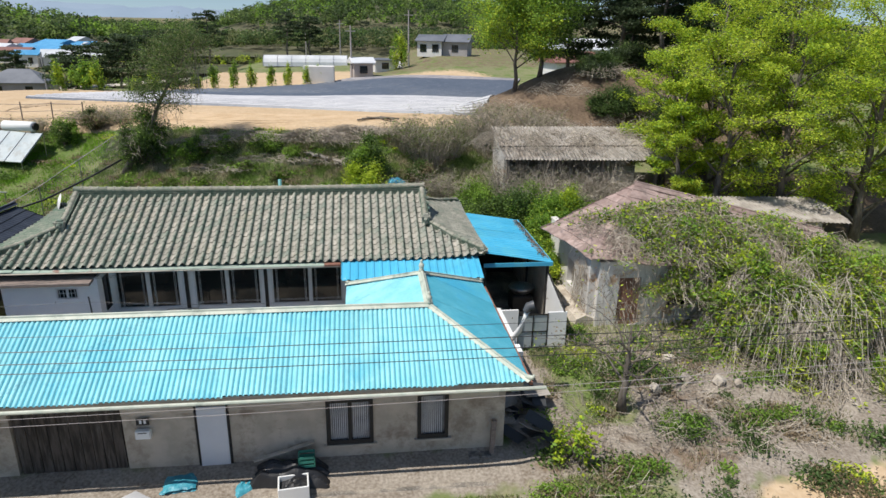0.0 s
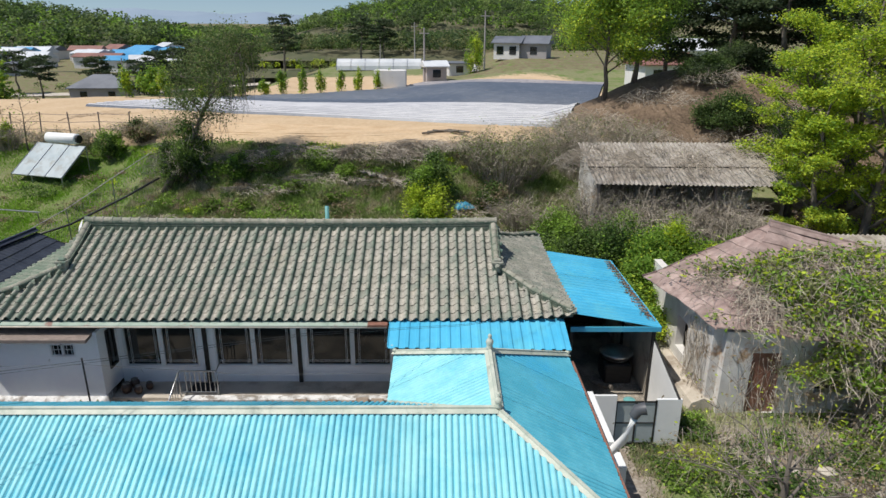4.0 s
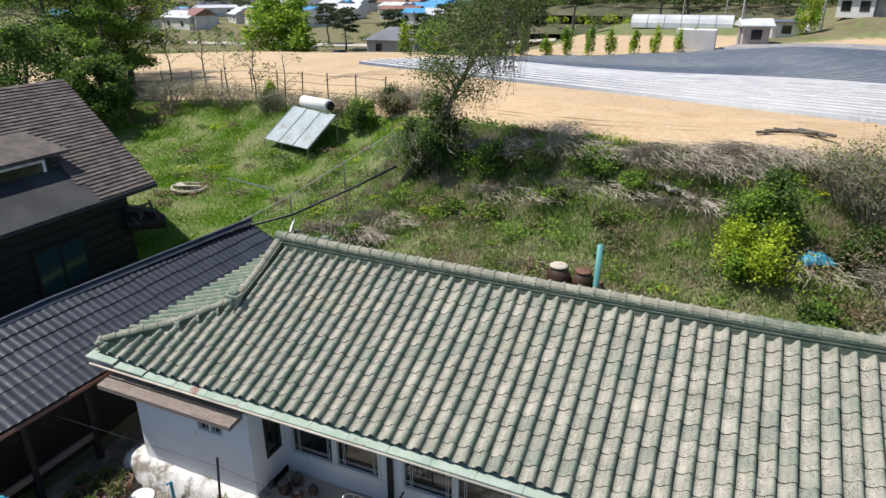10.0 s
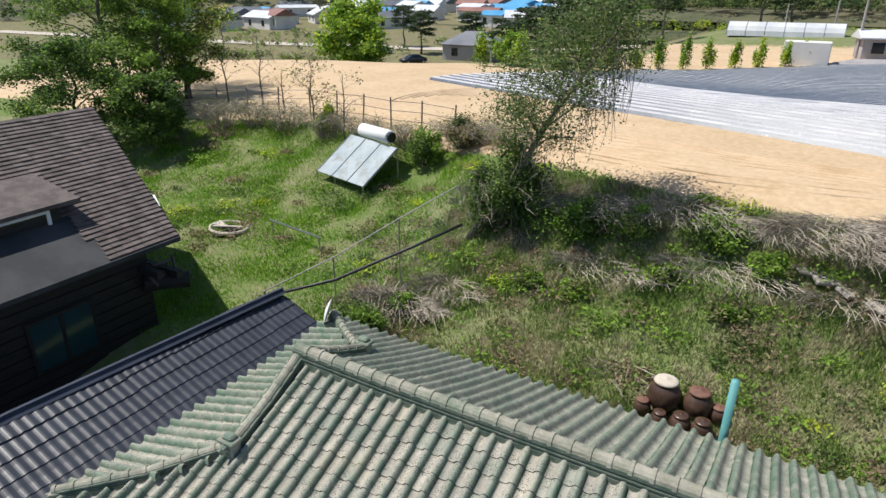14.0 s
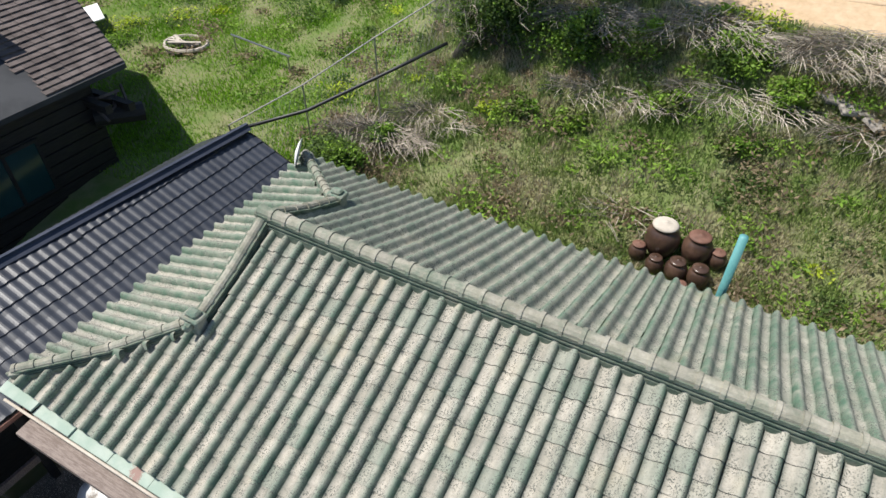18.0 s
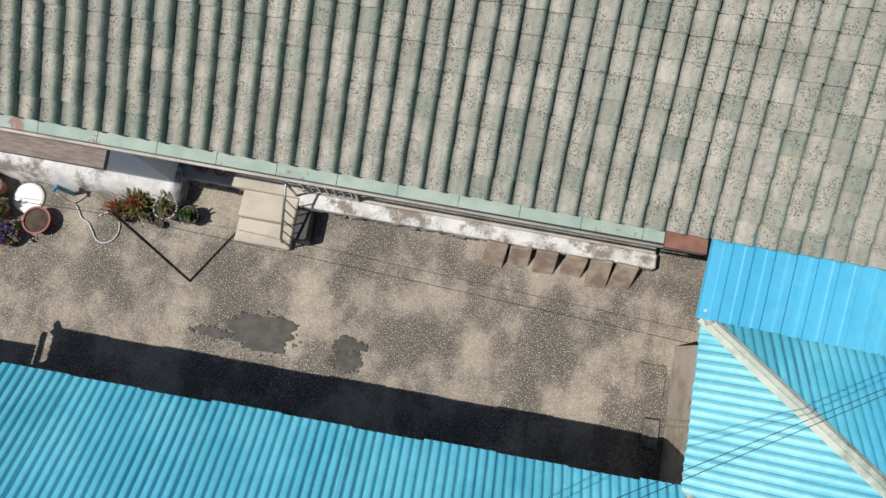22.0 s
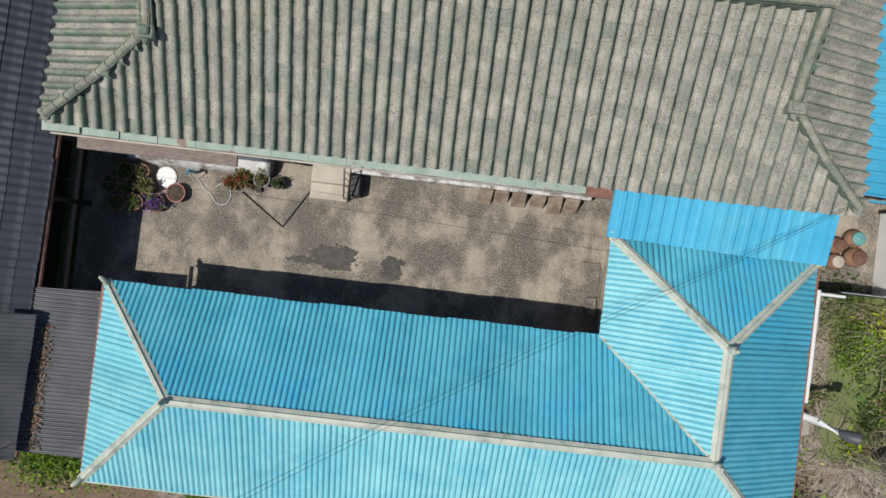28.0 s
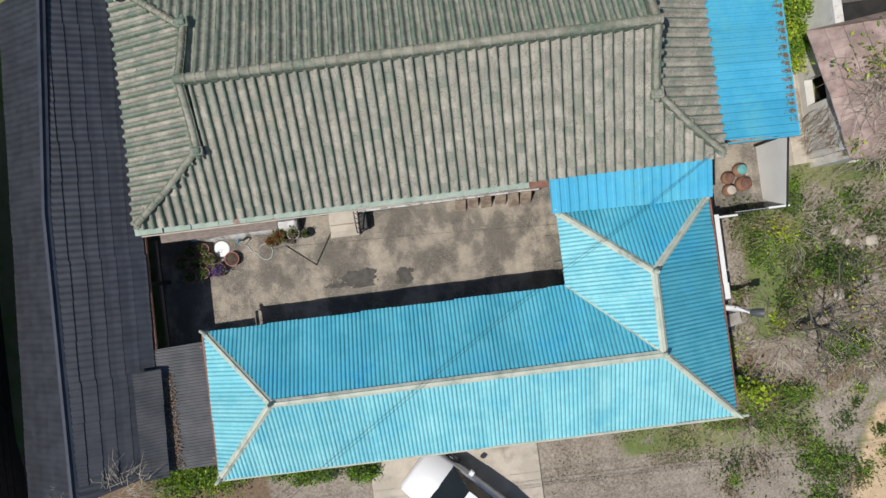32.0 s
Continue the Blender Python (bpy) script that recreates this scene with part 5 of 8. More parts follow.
def tree(name, x, y, h, spread, leaf, label, seed, leaves=5000, size=0.16, lean=(0, 0), bare=0.25, layers=False, trunk_r=None, group="", category="tree", z=None, twig_n=5, tuft=0.16, climb=0.45):
    """A tapered trunk with limbs and twigs, and a crown of leaves gathered round the twig ends."""
    r = random.Random(seed)
    z0 = land(x, y) - 0.1 if z is None else z
    ob = thing(name, label, category, group)
    tr = trunk_r or 0.018 * h + 0.03
    mb = MB()
    top = Vector((x + lean[0], y + lean[1], z0 + h * 0.86))
    base = Vector((x, y, z0))
    path = []
    for i in range(7):
        k = i / 6
        path.append(base.lerp(top, k) + Vector((r.uniform(-1, 1), r.uniform(-1, 1), 0)) * 0.05 * h * k * (1 - k) * 2)
    mb.tube(path, [tr * (1.25 if i == 0 else 1) * (1 - 0.8 * i / 6) for i in range(7)], 8)
    tips = []
    limbs = int(9 + h)
    for i in range(limbs):
        k = bare + (0.98 - bare) * (i + r.random()) / limbs
        p = path[0].lerp(path[-1], k)
        j = min(5, int(k * 6))
        p = path[j].lerp(path[j + 1], k * 6 - j)
        w = 2.4 * i + r.uniform(-0.5, 0.5)
        reach = spread * (0.55 + 0.45 * math.sin(math.pi * min(1, (k - bare) / (1 - bare) * 0.8 + 0.22))) * r.uniform(0.7, 1.1)
        rise = (climb - 0.35 * layers) * reach + r.uniform(-0.1, 0.2)
        e = p + Vector((math.cos(w) * reach, math.sin(w) * reach, rise))
        mid = p.lerp(e, 0.5) + Vector((r.uniform(-0.1, 0.1), r.uniform(-0.1, 0.1), 0.10 * reach))
        rr = tr * (1 - 0.75 * k) * 0.45
        mb.tube([p, mid, e], [rr, rr * 0.6, rr * 0.18], 5, False)
        tips += [e, mid.lerp(e, 0.5)]
        for _ in range(twig_n):
            a = mid.lerp(e, r.uniform(0, 0.9))
            q = a + Vector((r.uniform(-1, 1), r.uniform(-1, 1), r.uniform(-0.25, 0.6) * (1 - 0.6 * layers))) * reach * 0.42
            mb.tube([a, q], [rr * 0.3, rr * 0.08], 4, False)
            tips.append(q)
    tips.append(path[-1])
    part("trunk", mb, M["bark"], ob, "", True)
    if leaves:
        rs = np.random.RandomState(seed)
        t = np.array([tuple(p) for p in tips])
        pick = rs.randint(0, len(t), leaves)
        sig = spread * tuft
        pts = t[pick] + rs.normal(size=(leaves, 3)) * np.array([sig, sig, sig * (0.7 - 0.42 * layers)])
        me = leaf_mesh("crown", pts, size, M[leaf] if isinstance(leaf, str) else [M[q] for q in leaf], seed)
        c = new("crown", me)
        c.parent = ob
    return ob


def bush(name, x, y, rx, ry, h, leaf, label, seed, leaves=1500, size=0.11, z=None, group="", category="shrub", stems=14):
    """Stems from the ground with leaves all over an uneven mound."""
    r = random.Random(seed)
    z0 = (land(x, y) if z is None else z) - 0.05
    ob = thing(name, label, category, group)
    mb = MB()
    rs = np.random.RandomState(seed)
    lobes = []
    for i in range(16):
        w = i * 2.4 + r.uniform(-0.4, 0.4)
        q = math.sqrt((i + 0.5) / 16) * r.uniform(0.75, 1.3)
        lobes.append((x + rx * 0.85 * q * math.cos(w), y + ry * 0.85 * q * math.sin(w), z0 + h * r.uniform(0.2, 0.85) * (1.1 - 0.45 * q)))
    for i in range(stems):
        l = lobes[i % 16]
        mb.tube([(x + r.uniform(-0.3, 0.3) * rx, y + r.uniform(-0.3, 0.3) * ry, z0), (l[0], l[1], l[2] + 0.1)], [0.02, 0.006], 4, False)
    part("woody_base", mb, M["bark"], ob)
    pick = np.minimum(rs.randint(0, 16, leaves), rs.randint(0, 18, leaves)) % 16
    c = np.array(lobes)[pick]
    d = rs.normal(size=(leaves, 3))
    pts = c + d * np.array([rx * 0.19, ry * 0.19, h * 0.13]) * rs.uniform(0.5, 1.25, 16)[pick][:, None]
    pts[:, 2] = np.maximum(pts[:, 2], z0 + 0.03)
    me = leaf_mesh("foliage", pts, size, M[leaf] if isinstance(leaf, str) else [M[q] for q in leaf], seed, kinds=None if isinstance(leaf, str) else np.where(rs.rand(leaves) < 0.8, (rs.rand(16) > 0.65)[pick], rs.rand(leaves) > 0.5))
    q = new("foliage", me)
    q.parent = ob
    return ob


def twig_heap(mb, x, y, z, rx, ry, h, n, seed, thick=0.008, droop=0.6, length=1.2, lift=0.3):
    """Tangled dry stems over a mound."""
    r = random.Random(seed)
    for _ in range(n):
        w, q = r.uniform(0, 6.283), math.sqrt(r.random())
        px, py = x + rx * q * math.cos(w), y + ry * q * math.sin(w)
        pz = z + h * (1 - 0.75 * q * q) * r.uniform(0.35, 1.0)
        a = w + r.uniform(-1.3, 1.3)
        l = length * r.uniform(0.4, 1.0)
        p1 = (px + math.cos(a) * l * 0.5, py + math.sin(a) * l * 0.5, pz + r.uniform(0.0, lift))
        p2 = (px + math.cos(a) * l, py + math.sin(a) * l, pz - droop * l * r.random())
        mb.tube([(px, py, pz), p1, p2], [thick, thick * 0.8, thick * 0.3], 3, False)


# spring-green trees east of the houses
EAST = "tall spring tree with fresh yellow-green leaves on the east slope"
for i, (x, y, h, s) in enumerate(((17.0, 21.6, 7.4, 1.7), (17.6, 24.2, 9.4, 2.3), (18.7, 20.8, 9.6, 2.5), (19.8, 24.0, 11.4, 2.9), (21.6, 20.4, 10.6, 2.8), (23.2, 23.4, 12.0, 3.2), (24.6, 18.6, 10.2, 3.0), (26.8, 21.4, 12.0, 3.4), (28.6, 17.4, 10.5, 3.2))):
    fresh = ["leaf_spring", "leaf_green"] if i % 3 != 2 else ["leaf_spring", "leaf_green", "leaf_olive"]
    tree("spring_tree", x, y, h, s, fresh, EAST, 40 + i, 26000, 0.075, bare=0.05, layers=0.3, group="spring trees east of the houses", twig_n=9, tuft=0.085, climb=0.8)
tree("mound_tree", 11.6, 33.8, 6.2, 2.8, ["leaf_green", "leaf_spring"], "broad tree with fresh green leaves on the earth mound", 61, 26000, 0.09, bare=0.24, twig_n=10, tuft=0.13, climb=0.6)
tree("mound_tree", 13.4, 34.6, 6.8, 3.0, ["leaf_green", "leaf_dark"], "broad tree with fresh green leaves on the earth mound", 62, 26000, 0.09, bare=0.24, twig_n=10, tuft=0.13, climb=0.6)
PINE = "dark pine tree with bare lower trunk"
for i, (x, y, h) in enumerate(((17.0, 40.0, 9.0), (19.6, 37.0, 9.5), (22.0, 41.0, 10), (24.2, 36.5, 10), (27.5, 38.5, 10.5), (30.5, 35.0, 10), (21.0, 33.5, 8.5), (26.5, 33.0, 9.0))):
    tree("pine_tree", x, y, h, 2.7, "leaf_pine", PINE, 80 + i, 11000, 0.15, bare=0.30, layers=True, group="pines on the mound")
# leaning tree wrapped in vines at the field's edge
lean = tree("leaning_tree", -9.9, 25.6, 7.4, 1.7, ["leaf_dark", "leaf_olive"], "leaning tree hung with dry vines at the edge of the field", 71, 17000, 0.055, lean=(3.9, 0.4), bare=0.45, trunk_r=0.15, twig_n=16, tuft=0.20)
mb = MB()
r0 = random.Random(8)
for _ in range(170):
    k = r0.uniform(0.3, 0.95)
    px, py, pz = -9.9 + 3.9 * k + r0.uniform(-0.5, 0.9), 25.6 + 0.4 * k + r0.uniform(-1.0, 1.0), land(-10, 25.1) + 6.6 * k
    l = r0.uniform(0.4, 2.0) * k
    mb.tube([(px, py, pz), (px + r0.uniform(-0.2, 0.2), py, pz - 0.5 * l), (px + r0.uniform(-0.3, 0.3), py, pz - l)], [0.012, 0.008, 0.005], 3, False)
part("hanging_vines", mb, M["twig"], lean, "dry hanging vines")
bush("ivy_thicket", -8.9, 25.9, 1.45, 1.0, 2.7, ["leaf_dark", "leaf_green"], "dense dark ivy thicket round the foot of a tree", 72, 22000, 0.06)
mb = MB()
twig_heap(mb, -9.4, 25.7, land(-9.4, 25.7) + 0.5, 1.1, 1.1, 1.7, 260, 73, 0.007, 0.5, 0.7)
solid("dry_vines", mb, M["twig"], "grey dry vines tangled over the ivy thicket", "vines", kind="stuff")

BANK = (
    (-6.6, 25.8, 0.95, 0.7, 1.2, ["leaf_green", "leaf_dark"]), (-5.0, 25.9, 0.7, 0.6, 0.9, ["leaf_green", "leaf_olive"]), (-4.0, 24.9, 0.5, 0.45, 0.6, ["leaf_green", "leaf_olive"]),
    (-3.0, 25.8, 0.75, 0.6, 1.0, ["leaf_green", "leaf_dark"]), (-1.6, 25.3, 0.6, 0.5, 0.8, ["leaf_green", "leaf_olive"]), (-7.4, 24.2, 0.5, 0.4, 0.55, ["leaf_green", "leaf_olive"]),
    (1.9, 23.3, 1.05, 0.9, 2.0, ["leaf_spring", "leaf_green"]), (2.0, 24.4, 1.1, 0.9, 2.0, ["leaf_green", "leaf_dark"]), (4.6, 24.2, 0.9, 0.8, 1.2, ["leaf_dark", "leaf_dry"]),
    (3.6, 22.2, 0.7, 0.5, 0.6, ["leaf_green", "leaf_dark"]), (1.6, 20.6, 1.1, 0.4, 0.45, ["leaf_green", "leaf_spring"]), (4.2, 20.8, 1.0, 0.4, 0.5, ["leaf_green", "leaf_dark"]),
    (-11.2, 21.4, 0.9, 0.7, 1.0, ["leaf_dark", "leaf_green"]), (-10.4, 22.6, 0.6, 0.5, 0.8, ["leaf_dark", "leaf_green"]),
    (-14.2, 30.0, 0.8, 0.7, 1.5, ["leaf_green", "leaf_dark"]), (-12.8, 30.4, 0.8, 0.6, 1.3, ["leaf_dry", "leaf_dark"]), (-20.5, 31.6, 0.5, 0.5, 1.4, ["leaf_green", "leaf_spring"]),
    (6.9, 20.0, 1.3, 1.0, 2.3, ["leaf_dark", "leaf_green"]), (8.6, 19.8, 1.5, 1.1, 2.8, ["leaf_dark", "leaf_green"]), (9.9, 18.9, 1.3, 1.0, 2.4, ["leaf_green", "leaf_spring"]),
    (9.2, 17.6, 1.1, 0.9, 1.9, ["leaf_green", "leaf_spring"]), (10.9, 20.0, 1.2, 0.9, 2.5, ["leaf_green", "leaf_spring"]), (7.3, 21.6, 1.3, 0.9, 2.1, ["leaf_dark", "leaf_green"]), (9.6, 21.2, 1.2, 0.8, 2.2, ["leaf_dark", "leaf_green"]), (12.4, 19.4, 1.2, 0.8, 1.8, ["leaf_green", "leaf_spring"]),
    (11.6, 21.2, 1.1, 0.7, 1.9, ["leaf_green", "leaf_spring"]), (9.3, 16.2, 0.8, 0.8, 1.3, ["leaf_green", "leaf_spring"]), (13.9, 20.4, 1.2, 0.8, 1.6, ["leaf_dark", "leaf_green"]),
    (-2.4, 24.3, 0.5, 0.4, 0.5, ["leaf_green", "leaf_olive"]), (-6.0, 24.2, 0.5, 0.4, 0.55, ["leaf_olive", "leaf_green"]),
    (17.0, 30.0, 2.0, 1.2, 1.8, ["leaf_dark", "leaf_pine"]), (20.0, 29.4, 2.0, 1.2, 2.0, ["leaf_dark", "leaf_pine"]), (16.4, 32.4, 1.6, 1.0, 1.5, ["leaf_pine", "leaf_dark"]), (18.8, 33.8, 2.0, 1.2, 1.6, ["leaf_pine", "leaf_dark"]),
)
for i, (x, y, rx, ry, h, lf) in enumerate(BANK):
    bush("shrub", x, y, rx, ry, h, lf, "leafy green shrub on the overgrown bank", 100 + i, int(6500 * rx * h / 1.2), 0.062, group="shrubs on the bank")
# tall shrubs with thin dry stems
def dry_shrub(x, y, rx, h, seed, leaves=900, label="tall tangled shrub of thin dry stems with few leaves"):
    ob = thing("dry_shrub", label, "shrub", "dry shrubs on the bank")
    mb = MB()
    r = random.Random(seed)
    z = land(x, y) - 0.05
    tips = []
    for _ in range(int(130 * rx)):
        w, q = r.uniform(0, 6.283), r.random() ** 0.5
        a = (x + 0.5 * rx * q * math.cos(w), y + 0.5 * rx * q * math.sin(w), z)
        hh = h * r.uniform(0.5, 1.05)
        b = (x + rx * q * math.cos(w) + r.uniform(-0.3, 0.3), y + rx * q * math.sin(w) + r.uniform(-0.3, 0.3), z + hh * 0.65)
        c = (b[0] + r.uniform(-0.8, 0.8), b[1] + r.uniform(-0.8, 0.8), z + hh * r.uniform(0.7, 1.0))
        mb.tube([a, b, c], [0.012, 0.008, 0.003], 3, False)
        for _ in range(4):
            k = r.random()
            p = tuple(b[j] + (c[j] - b[j]) * k for j in range(3))
            t = (p[0] + r.uniform(-0.35, 0.35), p[1] + r.uniform(-0.35, 0.35), p[2] + r.uniform(-0.25, 0.25))
            mb.tube([p, t], [0.005, 0.002], 3, False)
            tips.append(t)
    part("brushwood", mb, M["twig"], ob)
    rs = np.random.RandomState(seed)
    t = np.array(tips)
    pts = t[rs.randint(0, len(t), leaves)] + rs.normal(size=(leaves, 3)) * 0.10
    q = new("foliage", leaf_mesh("foliage", pts, 0.05, [M["leaf_olive"], M["leaf_dry"], M["leaf_green"]], seed))
    q.parent = ob


for i, (x, y, rx, h) in enumerate(((5.2, 25.2, 1.3, 2.8), (6.4, 26.0, 1.1, 2.4), (4.2, 25.8, 0.9, 2.2), (8.2, 27.6, 1.5, 1.9), (10.4, 27.4, 1.6, 1.9), (12.6, 27.2, 1.6, 1.8), (14.6, 26.4, 1.4, 1.7), (9.5, 29.2, 1.3, 1.6), (12.0, 29.4, 1.5, 1.6), (9.0, 23.4, 1.3, 2.5), (11.2, 23.6, 1.4, 2.4), (13.3, 23.4, 1.3, 2.4), (9.3, 21.9, 1.3, 3.1), (11.4, 21.9, 1.4, 3.2), (13.6, 21.8, 1.4, 3.2), (8.8, 26.5, 1.4, 2.9), (11.0, 26.6, 1.5, 3.0), (13.4, 26.5, 1.5, 3.0), (10.2, 24.6, 1.4, 3.6), (12.8, 24.8, 1.4, 3.6), (-11.4, 30.6, 1.2, 1.0), (-13.4, 31.2, 1.0, 0.9), (6.2, 22.9, 1.0, 1.4), (5.4, 23.4, 0.9, 1.3), (-26.2, 30.4, 1.0, 1.8), (-24.6, 31.2, 0.9, 1.5), (-22.8, 31.5, 0.9, 1.3), (-20.2, 31.3, 0.9, 1.5), (-18.2, 31.2, 0.8, 1.1), (-16.0, 31.0, 0.7, 1.0))):
    dry_shrub(x, y, rx, h, 300 + i, int((2600 if i < 3 else 150 if 9 <= i < 20 else 900) * rx))
mb = MB()
for i, (x, y, rx, ry, h, n) in enumerate(((-0.6, 26.2, 1.7, 0.8, 0.75, 900), (-6.4, 26.4, 1.5, 0.6, 0.6, 420), (-3.8, 26.3, 1.6, 0.7, 0.6, 460), (1.6, 26.7, 1.8, 0.9, 0.5, 700), (2.8, 26.9, 2.4, 1.1, 0.25, 600), (1.0, 26.0, 1.2, 0.7, 0.6, 450), (5.2, 26.6, 1.6, 1.0, 0.6, 400), (-10.4, 22.8, 1.3, 0.5, 0.3, 420), (-9.4, 23.6, 1.0, 0.6, 0.25, 260), (-5.4, 24.9, 1.6, 0.7, 0.3, 260), (-2.6, 25.2, 1.5, 0.8, 0.35, 320), (0.4, 25.0, 1.4, 0.8, 0.35, 320), (-4.0, 22.4, 0.9, 0.6, 0.2, 50), (3.6, 23.6, 1.6, 0.8, 0.5, 200), (5.8, 22.4, 1.4, 0.7, 0.7, 200))):
    twig_heap(mb, x, y, land(x, y) + 0.05, rx, ry, h, n, 400 + i, 0.009, 0.08, 0.8, 0.05)
for i, (x, y, z, rx, ry, n) in enumerate(((9.2, 23.8, 4.4, 1.6, 1.6, 420), (11.8, 23.8, 4.4, 1.8, 1.6, 420), (14.4, 23.8, 4.4, 1.6, 1.6, 320), (10.4, 21.4, 2.4, 2.0, 0.9, 380), (13.4, 21.4, 2.4, 2.0, 0.9, 380))):
    twig_heap(mb, x, y, z, rx, ry, 1.1, n, 430 + i, 0.009, 0.2, 1.3)
for i, (x, y) in enumerate(((12.5, 29.5), (15.0, 29.0), (17.5, 29.3), (14.0, 31.5), (17.0, 32.0), (20.0, 30.5), (10.5, 31.0))):
    twig_heap(mb, x, y, land(x, y), 1.7, 1.3, 0.9, 260, 450 + i, 0.009, 0.2, 1.2)
solid("dry_brush", mb, M["twig"], "grey heaps of cut dry brush along the top of the bank", "brush", kind="stuff")

# trees west of the field
for i, (x, y, h, s, lf) in enumerate(((-34.0, 30.5, 9.0, 3.0, ["leaf_dark", "leaf_green"]), (-31.0, 31.2, 7.0, 1.9, ["leaf_green", "leaf_dark"]), (-36.5, 35.0, 10.5, 3.8, ["leaf_green", "leaf_dark"]), (-27.8, 28.0, 3.6, 1.6, ["leaf_dark", "leaf_green"]), (-31.0, 26.5, 5.5, 2.4, ["leaf_dark", "leaf_green"]), (-32.0, 33.5, 7.6, 2.2, ["leaf_dark", "leaf_spring"]))):
    tree("leafy_tree", x, y, h, s, lf, "leafy green tree in the thicket behind the black house", 120 + i, 18000, 0.10, bare=0.06, twig_n=10, tuft=0.10, group="trees behind the black house")
for i, (x, y, h, n) in enumerate(((-27.8, 32.6, 5.2, 250), (-26.0, 33.2, 4.0, 120), (-21.6, 32.0, 3.6, 500), (-19.0, 31.0, 3.4, 90), (-24.0, 32.6, 2.4, 60))):
    tree("bare_tree", x, y, h, 1.1, ["leaf_dry", "leaf_green"], "thin tree with bare twigs along the field fence", 140 + i, n, 0.08, bare=0.3, group="bare trees along the fence", trunk_r=0.05)
tree("round_tree", -50.0, 72.0, 9.8, 3.5, ["leaf_green", "leaf_spring"], "large round tree in fresh light green", 150, 12000, 0.30, bare=0.12)
# fruit tree and weeds in front of the ruined house
tree("old_fruit_tree", 8.9, 7.4, 3.0, 2.3, ["leaf_dry", "leaf_spring"], "old gnarled fruit tree with bare spreading limbs", 160, 900, 0.05, bare=0.25, trunk_r=0.13, z=0.0, twig_n=9)
bush("sapling", 6.9, 5.6, 0.7, 0.6, 1.5, ["leaf_spring", "leaf_green"], "young sapling with yellow-green leaves", 161, 420, 0.09)
for i, (x, y, rx, ry, h, lf) in enumerate(((8.2, 9.9, 0.9, 0.9, 0.5, ["leaf_green", "leaf_dark"]), (10.0, 9.2, 1.0, 0.7, 0.5, ["leaf_dark", "leaf_green"]), (10.4, 6.6, 1.2, 0.7, 0.45, ["leaf_dark", "leaf_green"]), (8.4, 5.2, 1.0, 0.5, 0.35, ["leaf_green", "leaf_dry"]), (13.0, 6.9, 1.4, 0.6, 0.4, ["leaf_green", "leaf_dry"]), (6.4, 4.6, 1.0, 0.4, 0.3, ["leaf_green", "leaf_dry"]), (9.0, 11.6, 0.5, 0.7, 0.4, ["leaf_dark", "leaf_green"]))):
    bush("weed_patch", x, y, rx, ry, h, lf, "low patch of green weeds", 170 + i, 2600, 0.05, group="weed patches by the path")
for i, (x, y, rx, ry) in enumerate(((-7.4, 4.6, 1.6, 0.5), (-9.6, 5.2, 0.9, 0.6), (-5.6, 4.4, 0.6, 0.4))):
    bush("garden_shrub", x, y, rx, ry, 0.6, ["leaf_green", "leaf_dark"], "low green garden shrub below the eave", 190 + i, 2600, 0.06, group="garden shrubs")

# ---- grass ----
def blades(area, n, h, seed, keep):
    rs = np.random.RandomState(seed)
    xs = rs.uniform(area[0], area[1], n)
    ys = rs.uniform(area[2], area[3], n)
    v, f = [], []
    for x, y, w, l, a, b in zip(xs, ys, rs.uniform(0, 6.283, n), rs.uniform(0.5, 1.3, n), rs.uniform(-0.5, 0.5, n), rs.uniform(-0.5, 0.5, n)):
        k = keep(x, y)
        if k <= 0 or rs.rand() > k:
            continue
        z = land(x, y) - 0.02
        hh = h * l
        cw, sw = math.cos(w) * 0.018, math.sin(w) * 0.018
        o = len(v)
        v += [(x - cw, y - sw, z), (x + cw, y + sw, z), (x + a * hh, y + b * hh, z + hh)]
        f.append((o, o + 1, o + 2))
    return v, f


def on_bank(x, y):
    e = bank_edge(x)
    if y > e - 0.4:
        return 0.0
    return 0.35 + 0.65 * smooth(-0.25, 0.35, noise.noise(Vector((x * 0.5, y * 0.5, 7))))


def by_path(x, y):
    if (x < 6.3 and y > 5.0) or (x < 0.4 and y > 1.8):
        return 0.0
    return smooth(-0.25, 0.3, noise.noise(Vector((x * 0.7, y * 0.7, 2))))


for name, mat, label, fields in (
    ("grass", "grass", "uneven spring grass and dry tufts on the bank", (((-11.5, 9.0, 19.9, 28.0), 230000, 0.19, 1, on_bank), ((8.4, 20, 10.5, 20), 16000, 0.16, 4, lambda x, y: 0.8), ((7.1, 9.6, 6.6, 11.4), 13000, 0.15, 5, by_path), ((2.6, 9.6, 3.3, 5.2), 9000, 0.12, 6, by_path))),
    ("lawn", "lawn", "bright spring lawn behind the dark roof", (((-30, -11.5, 18.5, 32.5), 210000, 0.12, 2, on_bank),)),
    ("dry_grass", "straw", "dry straw and new grass beside the path", (((-12.0, 16.0, -3.0, 11.0), 70000, 0.10, 3, by_path),)),
):
    g1 = MB()
    for area, n, h, sd, keep in fields:
        v, f = blades(area, n, h, sd, keep)
        o = len(g1.v)
        g1.v += v
        g1.f += [(a + o, b + o, c + o) for a, b, c in f]
    g1.m = [0] * len(g1.f)
    solid(name, g1, M[mat], label, "grass", kind="stuff")

